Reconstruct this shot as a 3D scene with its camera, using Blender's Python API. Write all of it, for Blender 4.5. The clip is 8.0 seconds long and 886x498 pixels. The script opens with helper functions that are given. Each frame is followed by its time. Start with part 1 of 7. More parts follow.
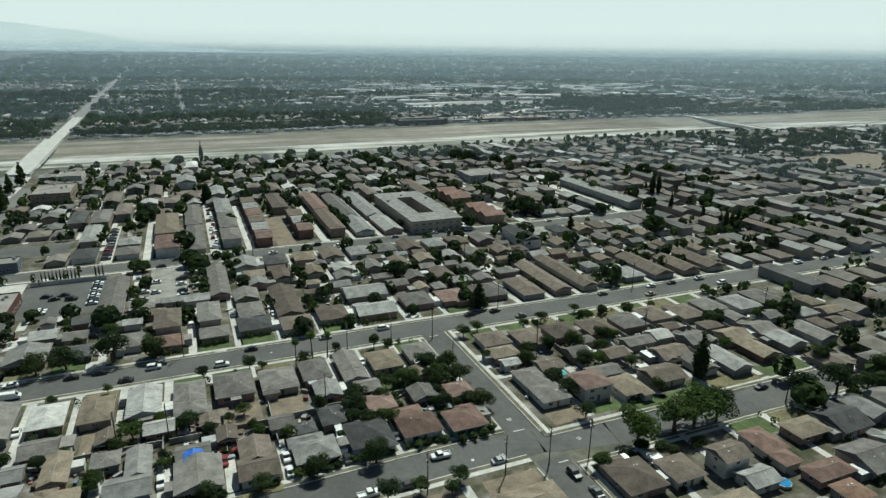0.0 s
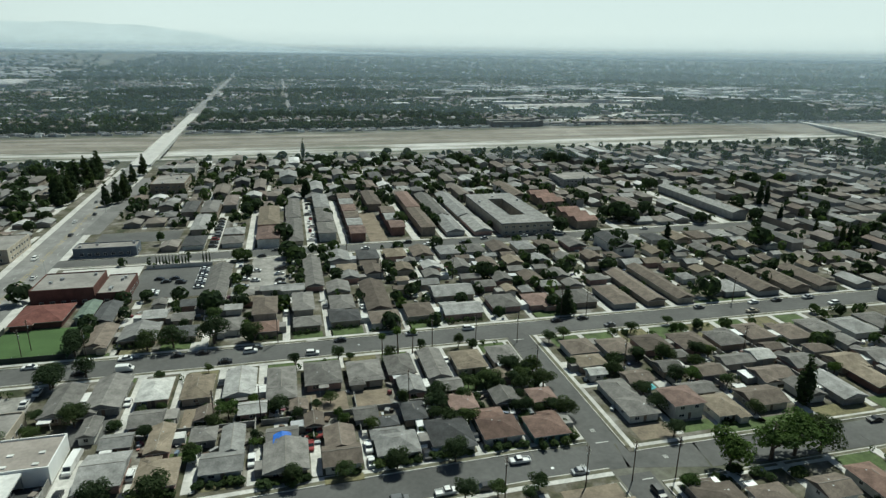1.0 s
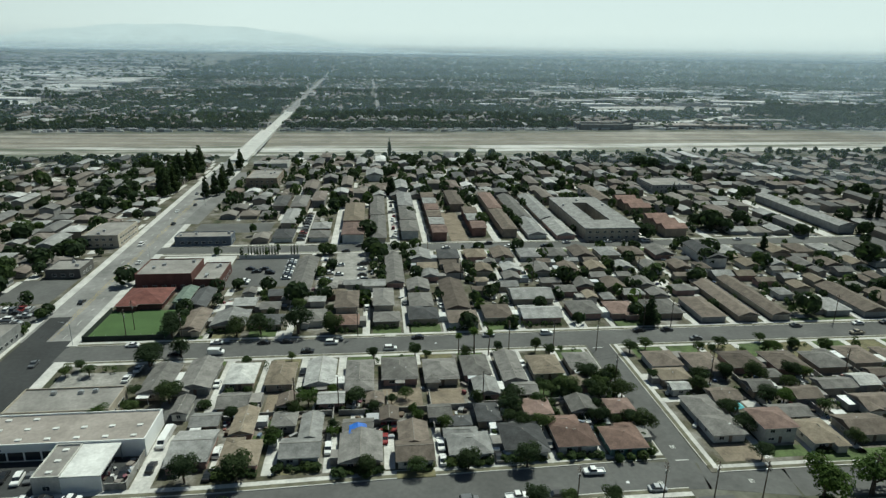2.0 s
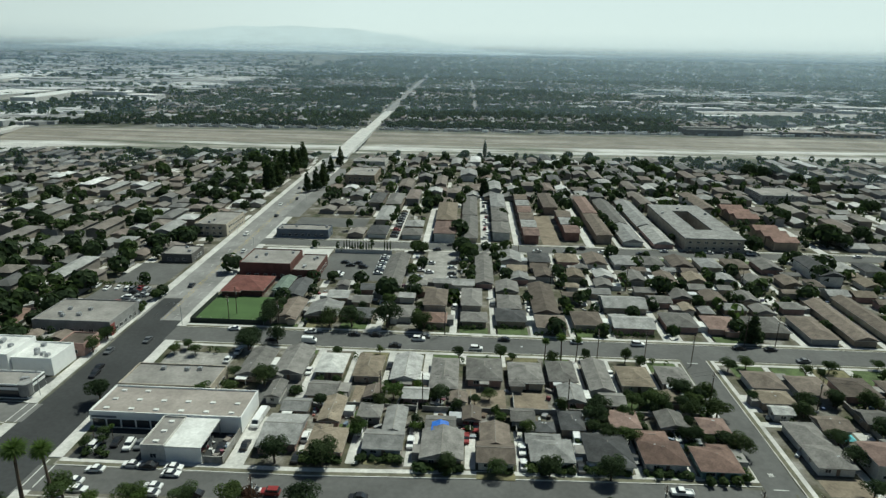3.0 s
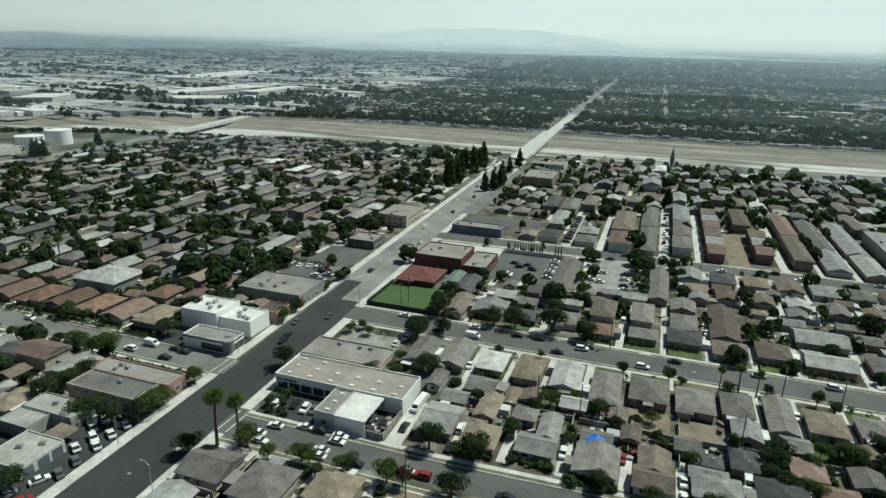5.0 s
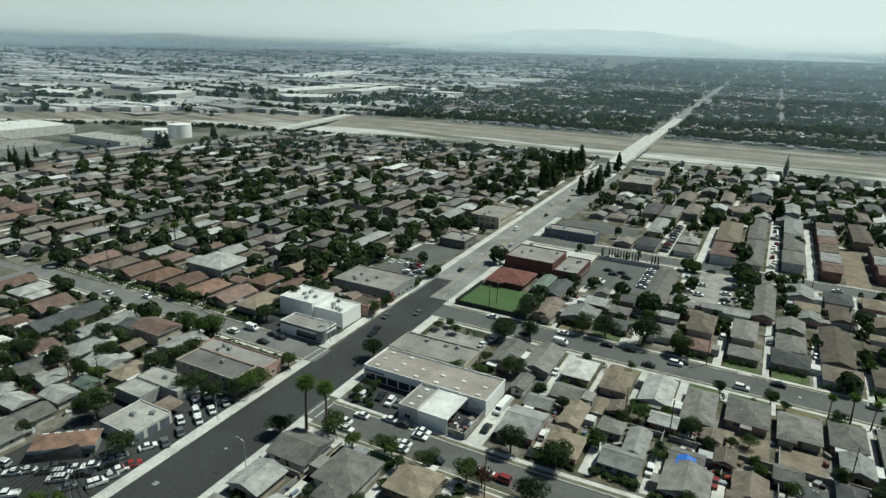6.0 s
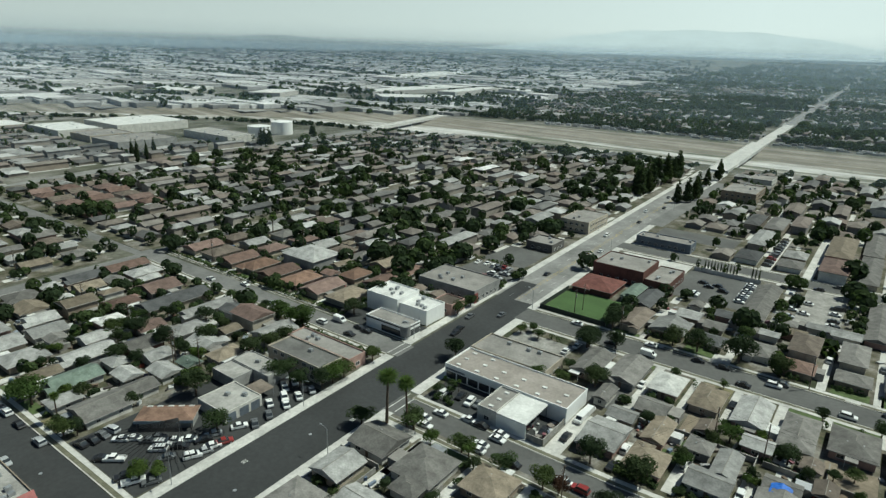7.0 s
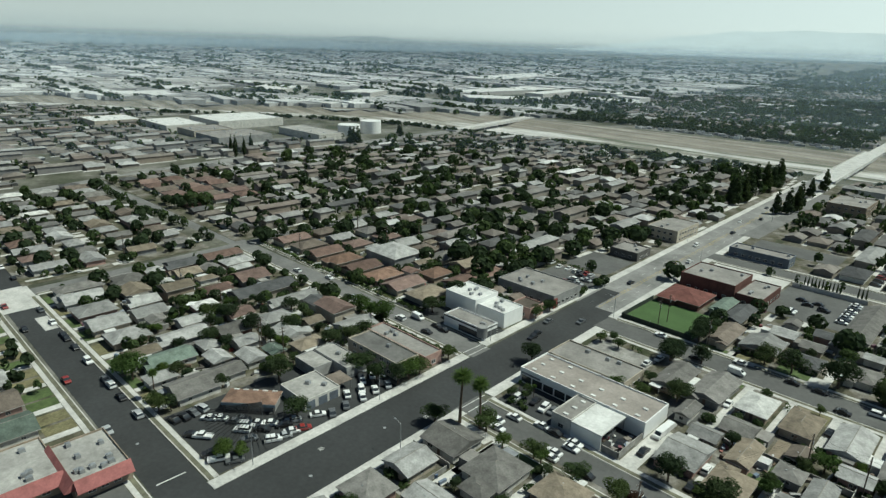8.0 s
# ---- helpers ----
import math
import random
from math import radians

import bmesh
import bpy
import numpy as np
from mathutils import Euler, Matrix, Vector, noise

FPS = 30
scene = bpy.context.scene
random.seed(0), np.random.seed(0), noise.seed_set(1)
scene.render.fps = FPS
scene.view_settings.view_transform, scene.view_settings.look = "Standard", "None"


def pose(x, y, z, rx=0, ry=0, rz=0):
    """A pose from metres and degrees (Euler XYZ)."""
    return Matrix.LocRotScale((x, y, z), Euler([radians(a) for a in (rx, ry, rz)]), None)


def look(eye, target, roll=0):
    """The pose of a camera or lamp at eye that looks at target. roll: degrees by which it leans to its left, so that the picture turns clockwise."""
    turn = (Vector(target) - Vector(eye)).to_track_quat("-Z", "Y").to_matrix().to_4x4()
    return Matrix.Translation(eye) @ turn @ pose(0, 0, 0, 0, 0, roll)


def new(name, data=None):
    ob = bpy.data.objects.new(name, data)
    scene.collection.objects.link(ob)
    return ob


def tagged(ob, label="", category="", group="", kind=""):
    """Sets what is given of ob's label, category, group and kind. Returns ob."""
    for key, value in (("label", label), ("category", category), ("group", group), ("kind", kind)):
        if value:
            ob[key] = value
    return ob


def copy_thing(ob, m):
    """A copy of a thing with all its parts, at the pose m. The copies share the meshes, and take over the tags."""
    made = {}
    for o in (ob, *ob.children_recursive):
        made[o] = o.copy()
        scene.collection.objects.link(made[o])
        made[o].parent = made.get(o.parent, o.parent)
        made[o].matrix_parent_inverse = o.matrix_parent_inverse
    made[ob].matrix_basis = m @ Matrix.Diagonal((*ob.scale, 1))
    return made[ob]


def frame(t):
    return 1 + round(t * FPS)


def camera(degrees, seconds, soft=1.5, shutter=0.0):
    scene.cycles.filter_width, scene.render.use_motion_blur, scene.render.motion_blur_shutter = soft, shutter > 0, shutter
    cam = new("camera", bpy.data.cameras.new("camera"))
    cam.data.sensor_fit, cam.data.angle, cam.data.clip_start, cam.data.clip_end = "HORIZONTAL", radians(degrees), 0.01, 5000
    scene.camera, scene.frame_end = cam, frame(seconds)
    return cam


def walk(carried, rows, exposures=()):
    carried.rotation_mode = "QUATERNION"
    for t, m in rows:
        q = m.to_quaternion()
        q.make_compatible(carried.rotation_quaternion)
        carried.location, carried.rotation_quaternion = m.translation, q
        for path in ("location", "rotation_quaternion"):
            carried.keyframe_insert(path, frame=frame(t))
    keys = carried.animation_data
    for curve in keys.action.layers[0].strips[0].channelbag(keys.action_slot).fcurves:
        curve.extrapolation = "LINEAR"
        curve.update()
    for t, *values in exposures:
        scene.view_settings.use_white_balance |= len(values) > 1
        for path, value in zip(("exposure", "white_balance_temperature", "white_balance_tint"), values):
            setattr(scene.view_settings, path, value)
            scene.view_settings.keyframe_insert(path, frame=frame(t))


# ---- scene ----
cam = camera(70.88, 8.0, soft=1.4)


def view(yaw, pitch, roll):
    """The hovering camera, 100 m up, turned by these degrees."""
    return pose(0, 0, 100, 90 + pitch, 0, yaw) @ pose(0, 0, 0, 0, 0, roll)


walk(cam, [
    (0.0, view(-22.53, -17.50, 0.65)), (0.5, view(-18.37, -17.51, 0.76)), (1.0, view(-13.97, -17.49, 0.81)),
    (1.5, view(-10.27, -17.50, 0.86)), (3.0, view(2.51, -17.56, 1.06)), (3.5, view(6.61, -17.59, 1.20)),
    (4.0, view(11.01, -17.65, 1.29)), (4.5, view(14.74, -17.68, 1.38)), (6.0, view(27.65, -17.85, 1.61)),
    (6.5, view(31.61, -17.92, 1.66)), (7.0, view(35.99, -17.97, 1.69)), (7.5, view(39.58, -18.04, 1.73)),
    (8.0, view(43.77, -18.09, 1.81)),
], exposures=[(0.0, 0.0, 6340, -8), (8.0, 0.0, 6340, -8)])

# ---- daylight: high hazy sun beyond the river, over the right shoulder of the avenue ----
SUN_TO = Vector((0.65, 0.75, 1.55)).normalized()
world = bpy.data.worlds.new("sky")
scene.world = world
world.use_nodes = True
wt = world.node_tree
sky = wt.nodes.new("ShaderNodeTexSky")
sky.sky_type = "NISHITA"
sky.sun_disc = False
sky.sun_elevation = math.asin(SUN_TO.z)
sky.sun_rotation = math.atan2(SUN_TO.x, SUN_TO.y)
sky.air_density, sky.dust_density, sky.ozone_density = 1.0, 0.8, 2.0
wt.nodes["Background"].inputs["Strength"].default_value = 0.05
wt.links.new(sky.outputs[0], wt.nodes["Background"].inputs["Color"])
sun_data = bpy.data.lights.new("sun", "SUN")
sun_data.energy, sun_data.angle, sun_data.color = 4.85, radians(0.6), (1.0, 0.96, 0.9)
sun = new("sun", sun_data)
sun.matrix_world = look((300, 400, 700), Vector((300, 400, 700)) - SUN_TO)


# ---- materials ----
def shade(name, rough=0.85, spec=0.3, metal=0.0):
    m = bpy.data.materials.new(name)
    m.use_nodes = True
    b = m.node_tree.nodes["Principled BSDF"]
    b.inputs["Roughness"].default_value = rough
    b.inputs["Specular IOR Level"].default_value = spec
    b.inputs["Metallic"].default_value = metal
    return m, m.node_tree, b


def node(t, kind, **inputs):
    n = t.nodes.new("ShaderNode" + kind)
    for key, value in inputs.items():
        n.inputs[key.replace("_", " ")].default_value = value
    return n


def ramp(t, source, stops):
    r = t.nodes.new("ShaderNodeValToRGB")
    els = r.color_ramp.elements
    while len(els) < len(stops):
        els.new(0.5)
    for e, (at, c) in zip(els, stops):
        e.position, e.color = at, (*c, 1)
    t.links.new(source, r.inputs[0])
    return r.outputs[0]


def noise_of(t, scale, detail=4.0, stretch=(1, 1, 1)):
    geo = t.nodes.new("ShaderNodeNewGeometry")
    mp = node(t, "Mapping", Scale=stretch)
    t.links.new(geo.outputs["Position"], mp.inputs[0])
    n = node(t, "TexNoise", Scale=scale, Detail=detail, Roughness=0.62)
    t.links.new(mp.outputs[0], n.inputs["Vector"])
    return n.outputs["Fac"]


def blend(t, kind, fac, a, b):
    m = t.nodes.new("ShaderNodeMix")
    m.data_type, m.blend_type = "RGBA", kind
    for socket, value in ((0, fac), (6, a), (7, b)):
        if isinstance(value, (int, float)):
            m.inputs[socket].default_value = value
        elif isinstance(value, tuple):
            m.inputs[socket].default_value = (*value, 1)
        else:
            t.links.new(value, m.inputs[socket])
    return m.outputs[2]


def grime(t, colour, coarse=0.12, fine=1.3, depth=0.35):
    """Stains at two sizes over a colour."""
    big = ramp(t, noise_of(t, coarse, 5), [(0.3, (1 - depth,) * 3), (0.7, (1 + depth * 0.4,) * 3)])
    small = ramp(t, noise_of(t, fine, 6), [(0.25, (1 - depth * 0.7,) * 3), (0.75, (1 + depth * 0.35,) * 3)])
    return blend(t, "MULTIPLY", 1.0, blend(t, "MULTIPLY", 1.0, colour, big), small)


def bumped(t, b, scale, strength, distance=0.05):
    bp = node(t, "Bump", Strength=strength, Distance=distance)
    t.links.new(noise_of(t, scale, 5), bp.inputs["Height"])
    t.links.new(bp.outputs[0], b.inputs["Normal"])


def surface(name, colour, rough=0.85, coarse=0.12, fine=1.3, depth=0.35, bump=0.3, spec=0.3, metal=0.0, vary=0.0):
    """A weathered surface. vary: how far whole pieces differ in tone from one another."""
    m, t, b = shade(name, rough, spec, metal)
    c = grime(t, colour, coarse, fine, depth)
    if vary:
        geo = t.nodes.new("ShaderNodeNewGeometry")
        c = blend(t, "MULTIPLY", 1.0, c, ramp(t, geo.outputs["Random Per Island"], [(0.0, (0.84, 0.84, 0.85)), (1.0, (1.14, 1.13, 1.11))]))
        info = t.nodes.new("ShaderNodeObjectInfo")
        tone = ramp(t, info.outputs["Random"], [(0.0, (1 - vary,) * 3), (1.0, (1 + vary,) * 3)])
        c = blend(t, "MULTIPLY", 1.0, c, tone)
    t.links.new(c, b.inputs["Base Color"])
    if bump:
        bumped(t, b, fine * 4, bump)
    return m


def island_surface(name, stops, rough=0.9, fine=1.2, depth=0.3):
    """Loose pieces in one mesh, each with a tone of its own."""
    m, t, b = shade(name, rough, 0.2)
    geo = t.nodes.new("ShaderNodeNewGeometry")
    c = ramp(t, geo.outputs["Random Per Island"], stops)
    t.links.new(grime(t, c, 0.1, fine, depth), b.inputs["Base Color"])
    return m


def leaf_surface(name, dark, light, scale=0.35):
    m, t, b = shade(name, 0.9, 0.06)
    geo = t.nodes.new("ShaderNodeNewGeometry")
    a = ramp(t, geo.outputs["Random Per Island"], [(0.0, dark), (1.0, light)])
    info = t.nodes.new("ShaderNodeObjectInfo")
    tone = ramp(t, info.outputs["Random"], [(0.0, (0.7, 0.72, 0.74)), (0.5, (1, 1, 1)), (1.0, (1.25, 1.16, 0.95))])
    patch = ramp(t, noise_of(t, scale, 3), [(0.3, (0.75,) * 3), (0.7, (1.2,) * 3)])
    colour = blend(t, "MULTIPLY", 1.0, blend(t, "MULTIPLY", 1.0, a, tone), patch)
    t.links.new(colour, b.inputs["Base Color"])
    # leaves let part of the sunlight through
    thru, mix = t.nodes.new("ShaderNodeBsdfTranslucent"), t.nodes.new("ShaderNodeMixShader")
    mix.inputs[0].default_value = 0.4
    t.links.new(blend(t, "MULTIPLY", 1.0, colour, (1.15, 1.3, 0.8)), thru.inputs[0])
    t.links.new(b.outputs[0], mix.inputs[1])
    t.links.new(thru.outputs[0], mix.inputs[2])
    t.links.new(mix.outputs[0], t.nodes["Material Output"].inputs[0])
    return m


ASPHALT = surface("asphalt", (0.043, 0.045, 0.046), 0.9, 0.05, 0.8, 0.3, 0.2)
ASPHALT_OLD = surface("worn_asphalt", (0.108, 0.108, 0.105), 0.9, 0.06, 0.7, 0.3, 0.2)
ASPHALT_MID = surface("grey_asphalt", (0.17, 0.168, 0.163), 0.9, 0.06, 0.6, 0.35, 0.2)
ASPHALT_PALE = surface("pale_asphalt", (0.235, 0.232, 0.224), 0.9, 0.06, 0.5, 0.4, 0.2)
CONCRETE = surface("concrete", (0.51, 0.50, 0.475), 0.85, 0.15, 1.2, 0.3, 0.2)
CONCRETE_DIRTY = surface("stained_concrete", (0.30, 0.29, 0.27), 0.85, 0.2, 1.0, 0.45, 0.2)
PAINT_LINE = surface("road_paint", (0.6, 0.6, 0.57), 0.7, 0.4, 3, 0.4, 0)
PAINT_YELLOW = surface("yellow_road_paint", (0.5, 0.36, 0.08), 0.7, 0.4, 3, 0.4, 0)
GRASS = surface("grass", (0.085, 0.12, 0.044), 0.9, 0.25, 2.2, 0.5, 0.5)
VERGE = surface("worn_verge", (0.155, 0.15, 0.108), 0.95, 0.3, 1.6, 0.5, 0.3)
GRASS_DRY = surface("dry_grass", (0.17, 0.155, 0.085), 0.9, 0.25, 2.0, 0.45, 0.5)
TURF = surface("sports_turf", (0.06, 0.105, 0.036), 0.9, 0.1, 2.5, 0.2, 0.3)
DIRT = surface("dirt", (0.215, 0.178, 0.135), 0.95, 0.2, 1.5, 0.4, 0.4)
METAL = surface("galvanised_metal", (0.4, 0.41, 0.42), 0.5, 0.5, 4, 0.2, 0, 0.5, 0.6)
TRUNK = surface("bark", (0.12, 0.09, 0.065), 0.95, 1.0, 6, 0.4, 0.6)
POLE_WOOD = surface("weathered_pole_wood", (0.10, 0.075, 0.055), 0.95, 0.5, 5, 0.3, 0.4)
GLASS_DARK = surface("window_glass", (0.03, 0.035, 0.04), 0.12, 0.5, 2, 0.1, 0, 0.6)
TRIM = surface("white_trim", (0.62, 0.61, 0.58), 0.7, 0.6, 3, 0.25, 0)
BLACK = surface("black_rubber", (0.02, 0.02, 0.021), 0.8, 1, 4, 0.2, 0)
LEAF = leaf_surface("leaf_green", (0.038, 0.058, 0.026), (0.068, 0.096, 0.042))
LEAF_BRIGHT = leaf_surface("leaf_bright", (0.046, 0.076, 0.024), (0.08, 0.12, 0.038))
LEAF_DARK = leaf_surface("leaf_dark", (0.029, 0.044, 0.024), (0.052, 0.072, 0.037))
LEAF_RED = leaf_surface("leaf_rust", (0.05, 0.03, 0.022), (0.11, 0.06, 0.04))

# ground of house lots: dirt, worn grass and paving, broken up irregularly
YARD, yt, yb = shade("yard_ground", 0.95, 0.2)
y1 = ramp(yt, noise_of(yt, 0.09, 5), [(0.36, (0.05, 0.058, 0.032)), (0.46, (0.10, 0.094, 0.064)), (0.56, (0.16, 0.148, 0.125)), (0.68, (0.27, 0.26, 0.24))])
yt.links.new(grime(yt, y1, 0.3, 1.6, 0.4), yb.inputs["Base Color"])
bumped(yt, yb, 3, 0.4)

GROUND, gt, gb = shade("open_ground", 0.95, 0.2)
g1 = ramp(gt, noise_of(gt, 0.02, 8), [(0.34, (0.05, 0.06, 0.035)), (0.48, (0.11, 0.11, 0.085)), (0.6, (0.19, 0.185, 0.165)), (0.72, (0.3, 0.295, 0.28))])
gt.links.new(grime(gt, g1, 0.05, 0.4, 0.4), gb.inputs["Base Color"])

BED, bt, bb = shade("river_bed", 0.9, 0.3)
b1 = ramp(bt, noise_of(bt, 0.03, 9, (0.16, 1.5, 1)), [(0.40, (0.11, 0.12, 0.085)), (0.46, (0.24, 0.228, 0.19)), (0.52, (0.43, 0.42, 0.395)), (0.66, (0.56, 0.55, 0.53))])
bt.links.new(grime(bt, b1, 0.05, 0.5, 0.3), bb.inputs["Base Color"])
BANK_PALE = surface("pale_concrete_bank", (0.55, 0.54, 0.52), 0.85, 0.03, 0.3, 0.2, 0)
BANK_BROWN, kt, kb = shade("brown_earth_bank", 0.95, 0.2)
k1 = ramp(kt, noise_of(kt, 0.05, 7, (0.08, 1.6, 1)), [(0.36, (0.15, 0.14, 0.115)), (0.5, (0.225, 0.205, 0.172)), (0.64, (0.32, 0.30, 0.265))])
kt.links.new(grime(kt, k1, 0.03, 0.35, 0.3), kb.inputs["Base Color"])

ROOFS = {
    "grey": (0.175, 0.169, 0.16), "dark": (0.085, 0.087, 0.090), "light": (0.31, 0.31, 0.303), "brown": (0.155, 0.130, 0.110),
    "tan": (0.21, 0.178, 0.138), "red": (0.205, 0.09, 0.078), "rust": (0.165, 0.112, 0.094), "white": (0.55, 0.55, 0.53), "green": (0.13, 0.165, 0.14),
    "orange": (0.205, 0.132, 0.1), "pink": (0.2, 0.142, 0.124), "salmon": (0.265, 0.172, 0.145),
}
for key in list(ROOFS):
    ROOFS[key] = surface("roofing_" + key, ROOFS[key], 0.92, 0.35, 2.0, 0.42, 0.3, 0.2, 0.0, 0.30)
STUCCO = {}
for key, c in {"white": (0.52, 0.51, 0.48), "cream": (0.38, 0.34, 0.28), "tan": (0.28, 0.23, 0.18), "grey": (0.27, 0.27, 0.265), "pink": (0.36, 0.24, 0.21),
               "blue": (0.27, 0.33, 0.38), "brick": (0.115, 0.058, 0.05), "russet": (0.20, 0.115, 0.095), "sign_red": (0.23, 0.07, 0.065), "slate": (0.13, 0.15, 0.18), "teal": (0.13, 0.22, 0.21), "dark": (0.12, 0.115, 0.11)}.items():
    STUCCO[key] = surface("stucco_" + key, c, 0.9, 0.3, 2.0, 0.3, 0.2, 0.2, 0.0, 0.1)
FLAT_ROOF = surface("flat_gravel_roof", (0.265, 0.252, 0.236), 0.95, 0.12, 1.0, 0.35, 0.3)
FLAT_WARM = surface("warm_gravel_roof", (0.30, 0.27, 0.245), 0.95, 0.12, 1.0, 0.3, 0.3)
FLAT_DARK = surface("dark_felt_roof", (0.15, 0.146, 0.14), 0.95, 0.12, 1.0, 0.4, 0.3)
FLAT_PALE = surface("pale_gravel_roof", (0.36, 0.35, 0.33), 0.95, 0.12, 1.0, 0.4, 0.3)
MANSARD = surface("faded_red_mansard", (0.30, 0.115, 0.11), 0.85, 0.3, 2.0, 0.3, 0.4)
FLAT_WHITE = surface("white_coated_roof", (0.62, 0.62, 0.60), 0.8, 0.15, 1.2, 0.25, 0.1)
CARPAINT = {key: surface("car_paint_" + key, c, 0.3, 0.5, 3, 0.08, 0, 0.6) for key, c in
            {"white": (0.7, 0.7, 0.69), "silver": (0.36, 0.37, 0.38), "black": (0.02, 0.02, 0.022), "grey": (0.11, 0.115, 0.12), "red": (0.22, 0.03, 0.028), "tan": (0.3, 0.26, 0.2), "blue": (0.05, 0.08, 0.16)}.items()}
ROOF_MIX = island_surface("mixed_roofing", [(0.0, (0.09, 0.09, 0.09)), (0.22, (0.17, 0.168, 0.163)), (0.42, (0.175, 0.152, 0.132)), (0.56, (0.22, 0.205, 0.185)), (0.68, (0.165, 0.13, 0.112)), (0.78, (0.27, 0.27, 0.262)), (0.95, (0.33, 0.33, 0.32)), (1.0, (0.6, 0.6, 0.59))], 0.9, 0.5, 0.4)
WALL_MIX = island_surface("mixed_stucco", [(0.0, (0.34, 0.32, 0.29)), (0.5, (0.26, 0.22, 0.18)), (0.8, (0.2, 0.2, 0.2)), (1.0, (0.46, 0.45, 0.43))])
SHED_MIX = island_surface("mixed_industrial_roofing", [(0.0, (0.18, 0.18, 0.18)), (0.2, (0.29, 0.29, 0.285)), (0.55, (0.43, 0.43, 0.42)), (0.85, (0.56, 0.56, 0.55)), (1.0, (0.7, 0.7, 0.69))])

# translucent sheets that imitate thin haze over the distance, and a self-lit painted horizon
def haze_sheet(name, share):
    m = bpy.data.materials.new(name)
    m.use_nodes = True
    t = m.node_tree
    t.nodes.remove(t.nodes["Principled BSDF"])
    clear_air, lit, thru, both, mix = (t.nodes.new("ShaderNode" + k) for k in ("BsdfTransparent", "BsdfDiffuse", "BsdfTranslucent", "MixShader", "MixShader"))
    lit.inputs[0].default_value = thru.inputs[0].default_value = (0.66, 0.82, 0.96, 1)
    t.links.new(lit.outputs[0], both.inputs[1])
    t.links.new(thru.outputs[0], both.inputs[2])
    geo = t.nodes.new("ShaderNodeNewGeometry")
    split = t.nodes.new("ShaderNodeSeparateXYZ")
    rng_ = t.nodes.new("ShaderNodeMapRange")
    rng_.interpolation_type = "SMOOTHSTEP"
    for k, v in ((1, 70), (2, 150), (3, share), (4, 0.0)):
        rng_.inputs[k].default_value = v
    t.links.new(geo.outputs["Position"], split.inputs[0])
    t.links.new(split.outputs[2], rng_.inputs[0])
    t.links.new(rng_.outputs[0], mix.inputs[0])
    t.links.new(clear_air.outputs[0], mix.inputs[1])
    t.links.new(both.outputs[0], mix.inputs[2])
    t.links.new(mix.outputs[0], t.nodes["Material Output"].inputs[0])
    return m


def painted_horizon():
    """Plain self-lit backdrop: painted blue-grey distance and haze that brighten into the sky."""
    m = bpy.data.materials.new("painted_horizon")
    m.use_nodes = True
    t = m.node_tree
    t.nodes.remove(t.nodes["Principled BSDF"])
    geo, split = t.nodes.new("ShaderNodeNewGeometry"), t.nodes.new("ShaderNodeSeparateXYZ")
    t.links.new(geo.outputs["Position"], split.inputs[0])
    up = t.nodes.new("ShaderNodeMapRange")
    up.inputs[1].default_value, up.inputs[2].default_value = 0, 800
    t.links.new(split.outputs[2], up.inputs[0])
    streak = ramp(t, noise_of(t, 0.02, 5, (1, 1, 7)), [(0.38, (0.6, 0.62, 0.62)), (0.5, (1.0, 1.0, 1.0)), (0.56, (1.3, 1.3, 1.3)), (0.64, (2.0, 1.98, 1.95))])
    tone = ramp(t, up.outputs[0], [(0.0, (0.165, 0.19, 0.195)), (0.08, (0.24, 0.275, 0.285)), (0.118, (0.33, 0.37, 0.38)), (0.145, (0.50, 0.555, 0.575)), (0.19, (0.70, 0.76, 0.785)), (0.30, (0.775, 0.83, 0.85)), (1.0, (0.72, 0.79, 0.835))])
    # the west end is painted dimmer, as it lies away from the sun
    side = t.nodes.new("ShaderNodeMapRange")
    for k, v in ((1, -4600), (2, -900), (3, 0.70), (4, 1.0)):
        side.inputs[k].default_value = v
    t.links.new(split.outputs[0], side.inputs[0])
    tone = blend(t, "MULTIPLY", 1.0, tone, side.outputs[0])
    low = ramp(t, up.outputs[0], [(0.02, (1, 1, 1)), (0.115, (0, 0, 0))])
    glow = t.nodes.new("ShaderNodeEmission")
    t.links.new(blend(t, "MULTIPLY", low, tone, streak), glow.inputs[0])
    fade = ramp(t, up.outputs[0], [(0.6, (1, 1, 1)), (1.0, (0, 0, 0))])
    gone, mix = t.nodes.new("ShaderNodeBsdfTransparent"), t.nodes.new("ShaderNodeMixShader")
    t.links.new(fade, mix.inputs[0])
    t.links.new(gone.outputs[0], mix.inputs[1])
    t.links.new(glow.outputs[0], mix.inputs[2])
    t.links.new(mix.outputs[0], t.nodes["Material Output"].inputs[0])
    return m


HORIZON = painted_horizon()


def painted_haze_tone(name, colour):
    """Plain self-lit tone of a far ridge, with the haze painted into the colour."""
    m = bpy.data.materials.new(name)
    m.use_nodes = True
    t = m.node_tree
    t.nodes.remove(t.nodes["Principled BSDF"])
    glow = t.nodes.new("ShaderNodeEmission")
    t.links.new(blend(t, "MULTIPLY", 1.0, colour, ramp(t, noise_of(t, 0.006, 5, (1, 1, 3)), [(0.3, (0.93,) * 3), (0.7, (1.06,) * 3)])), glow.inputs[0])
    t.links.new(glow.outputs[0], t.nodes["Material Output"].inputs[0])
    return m


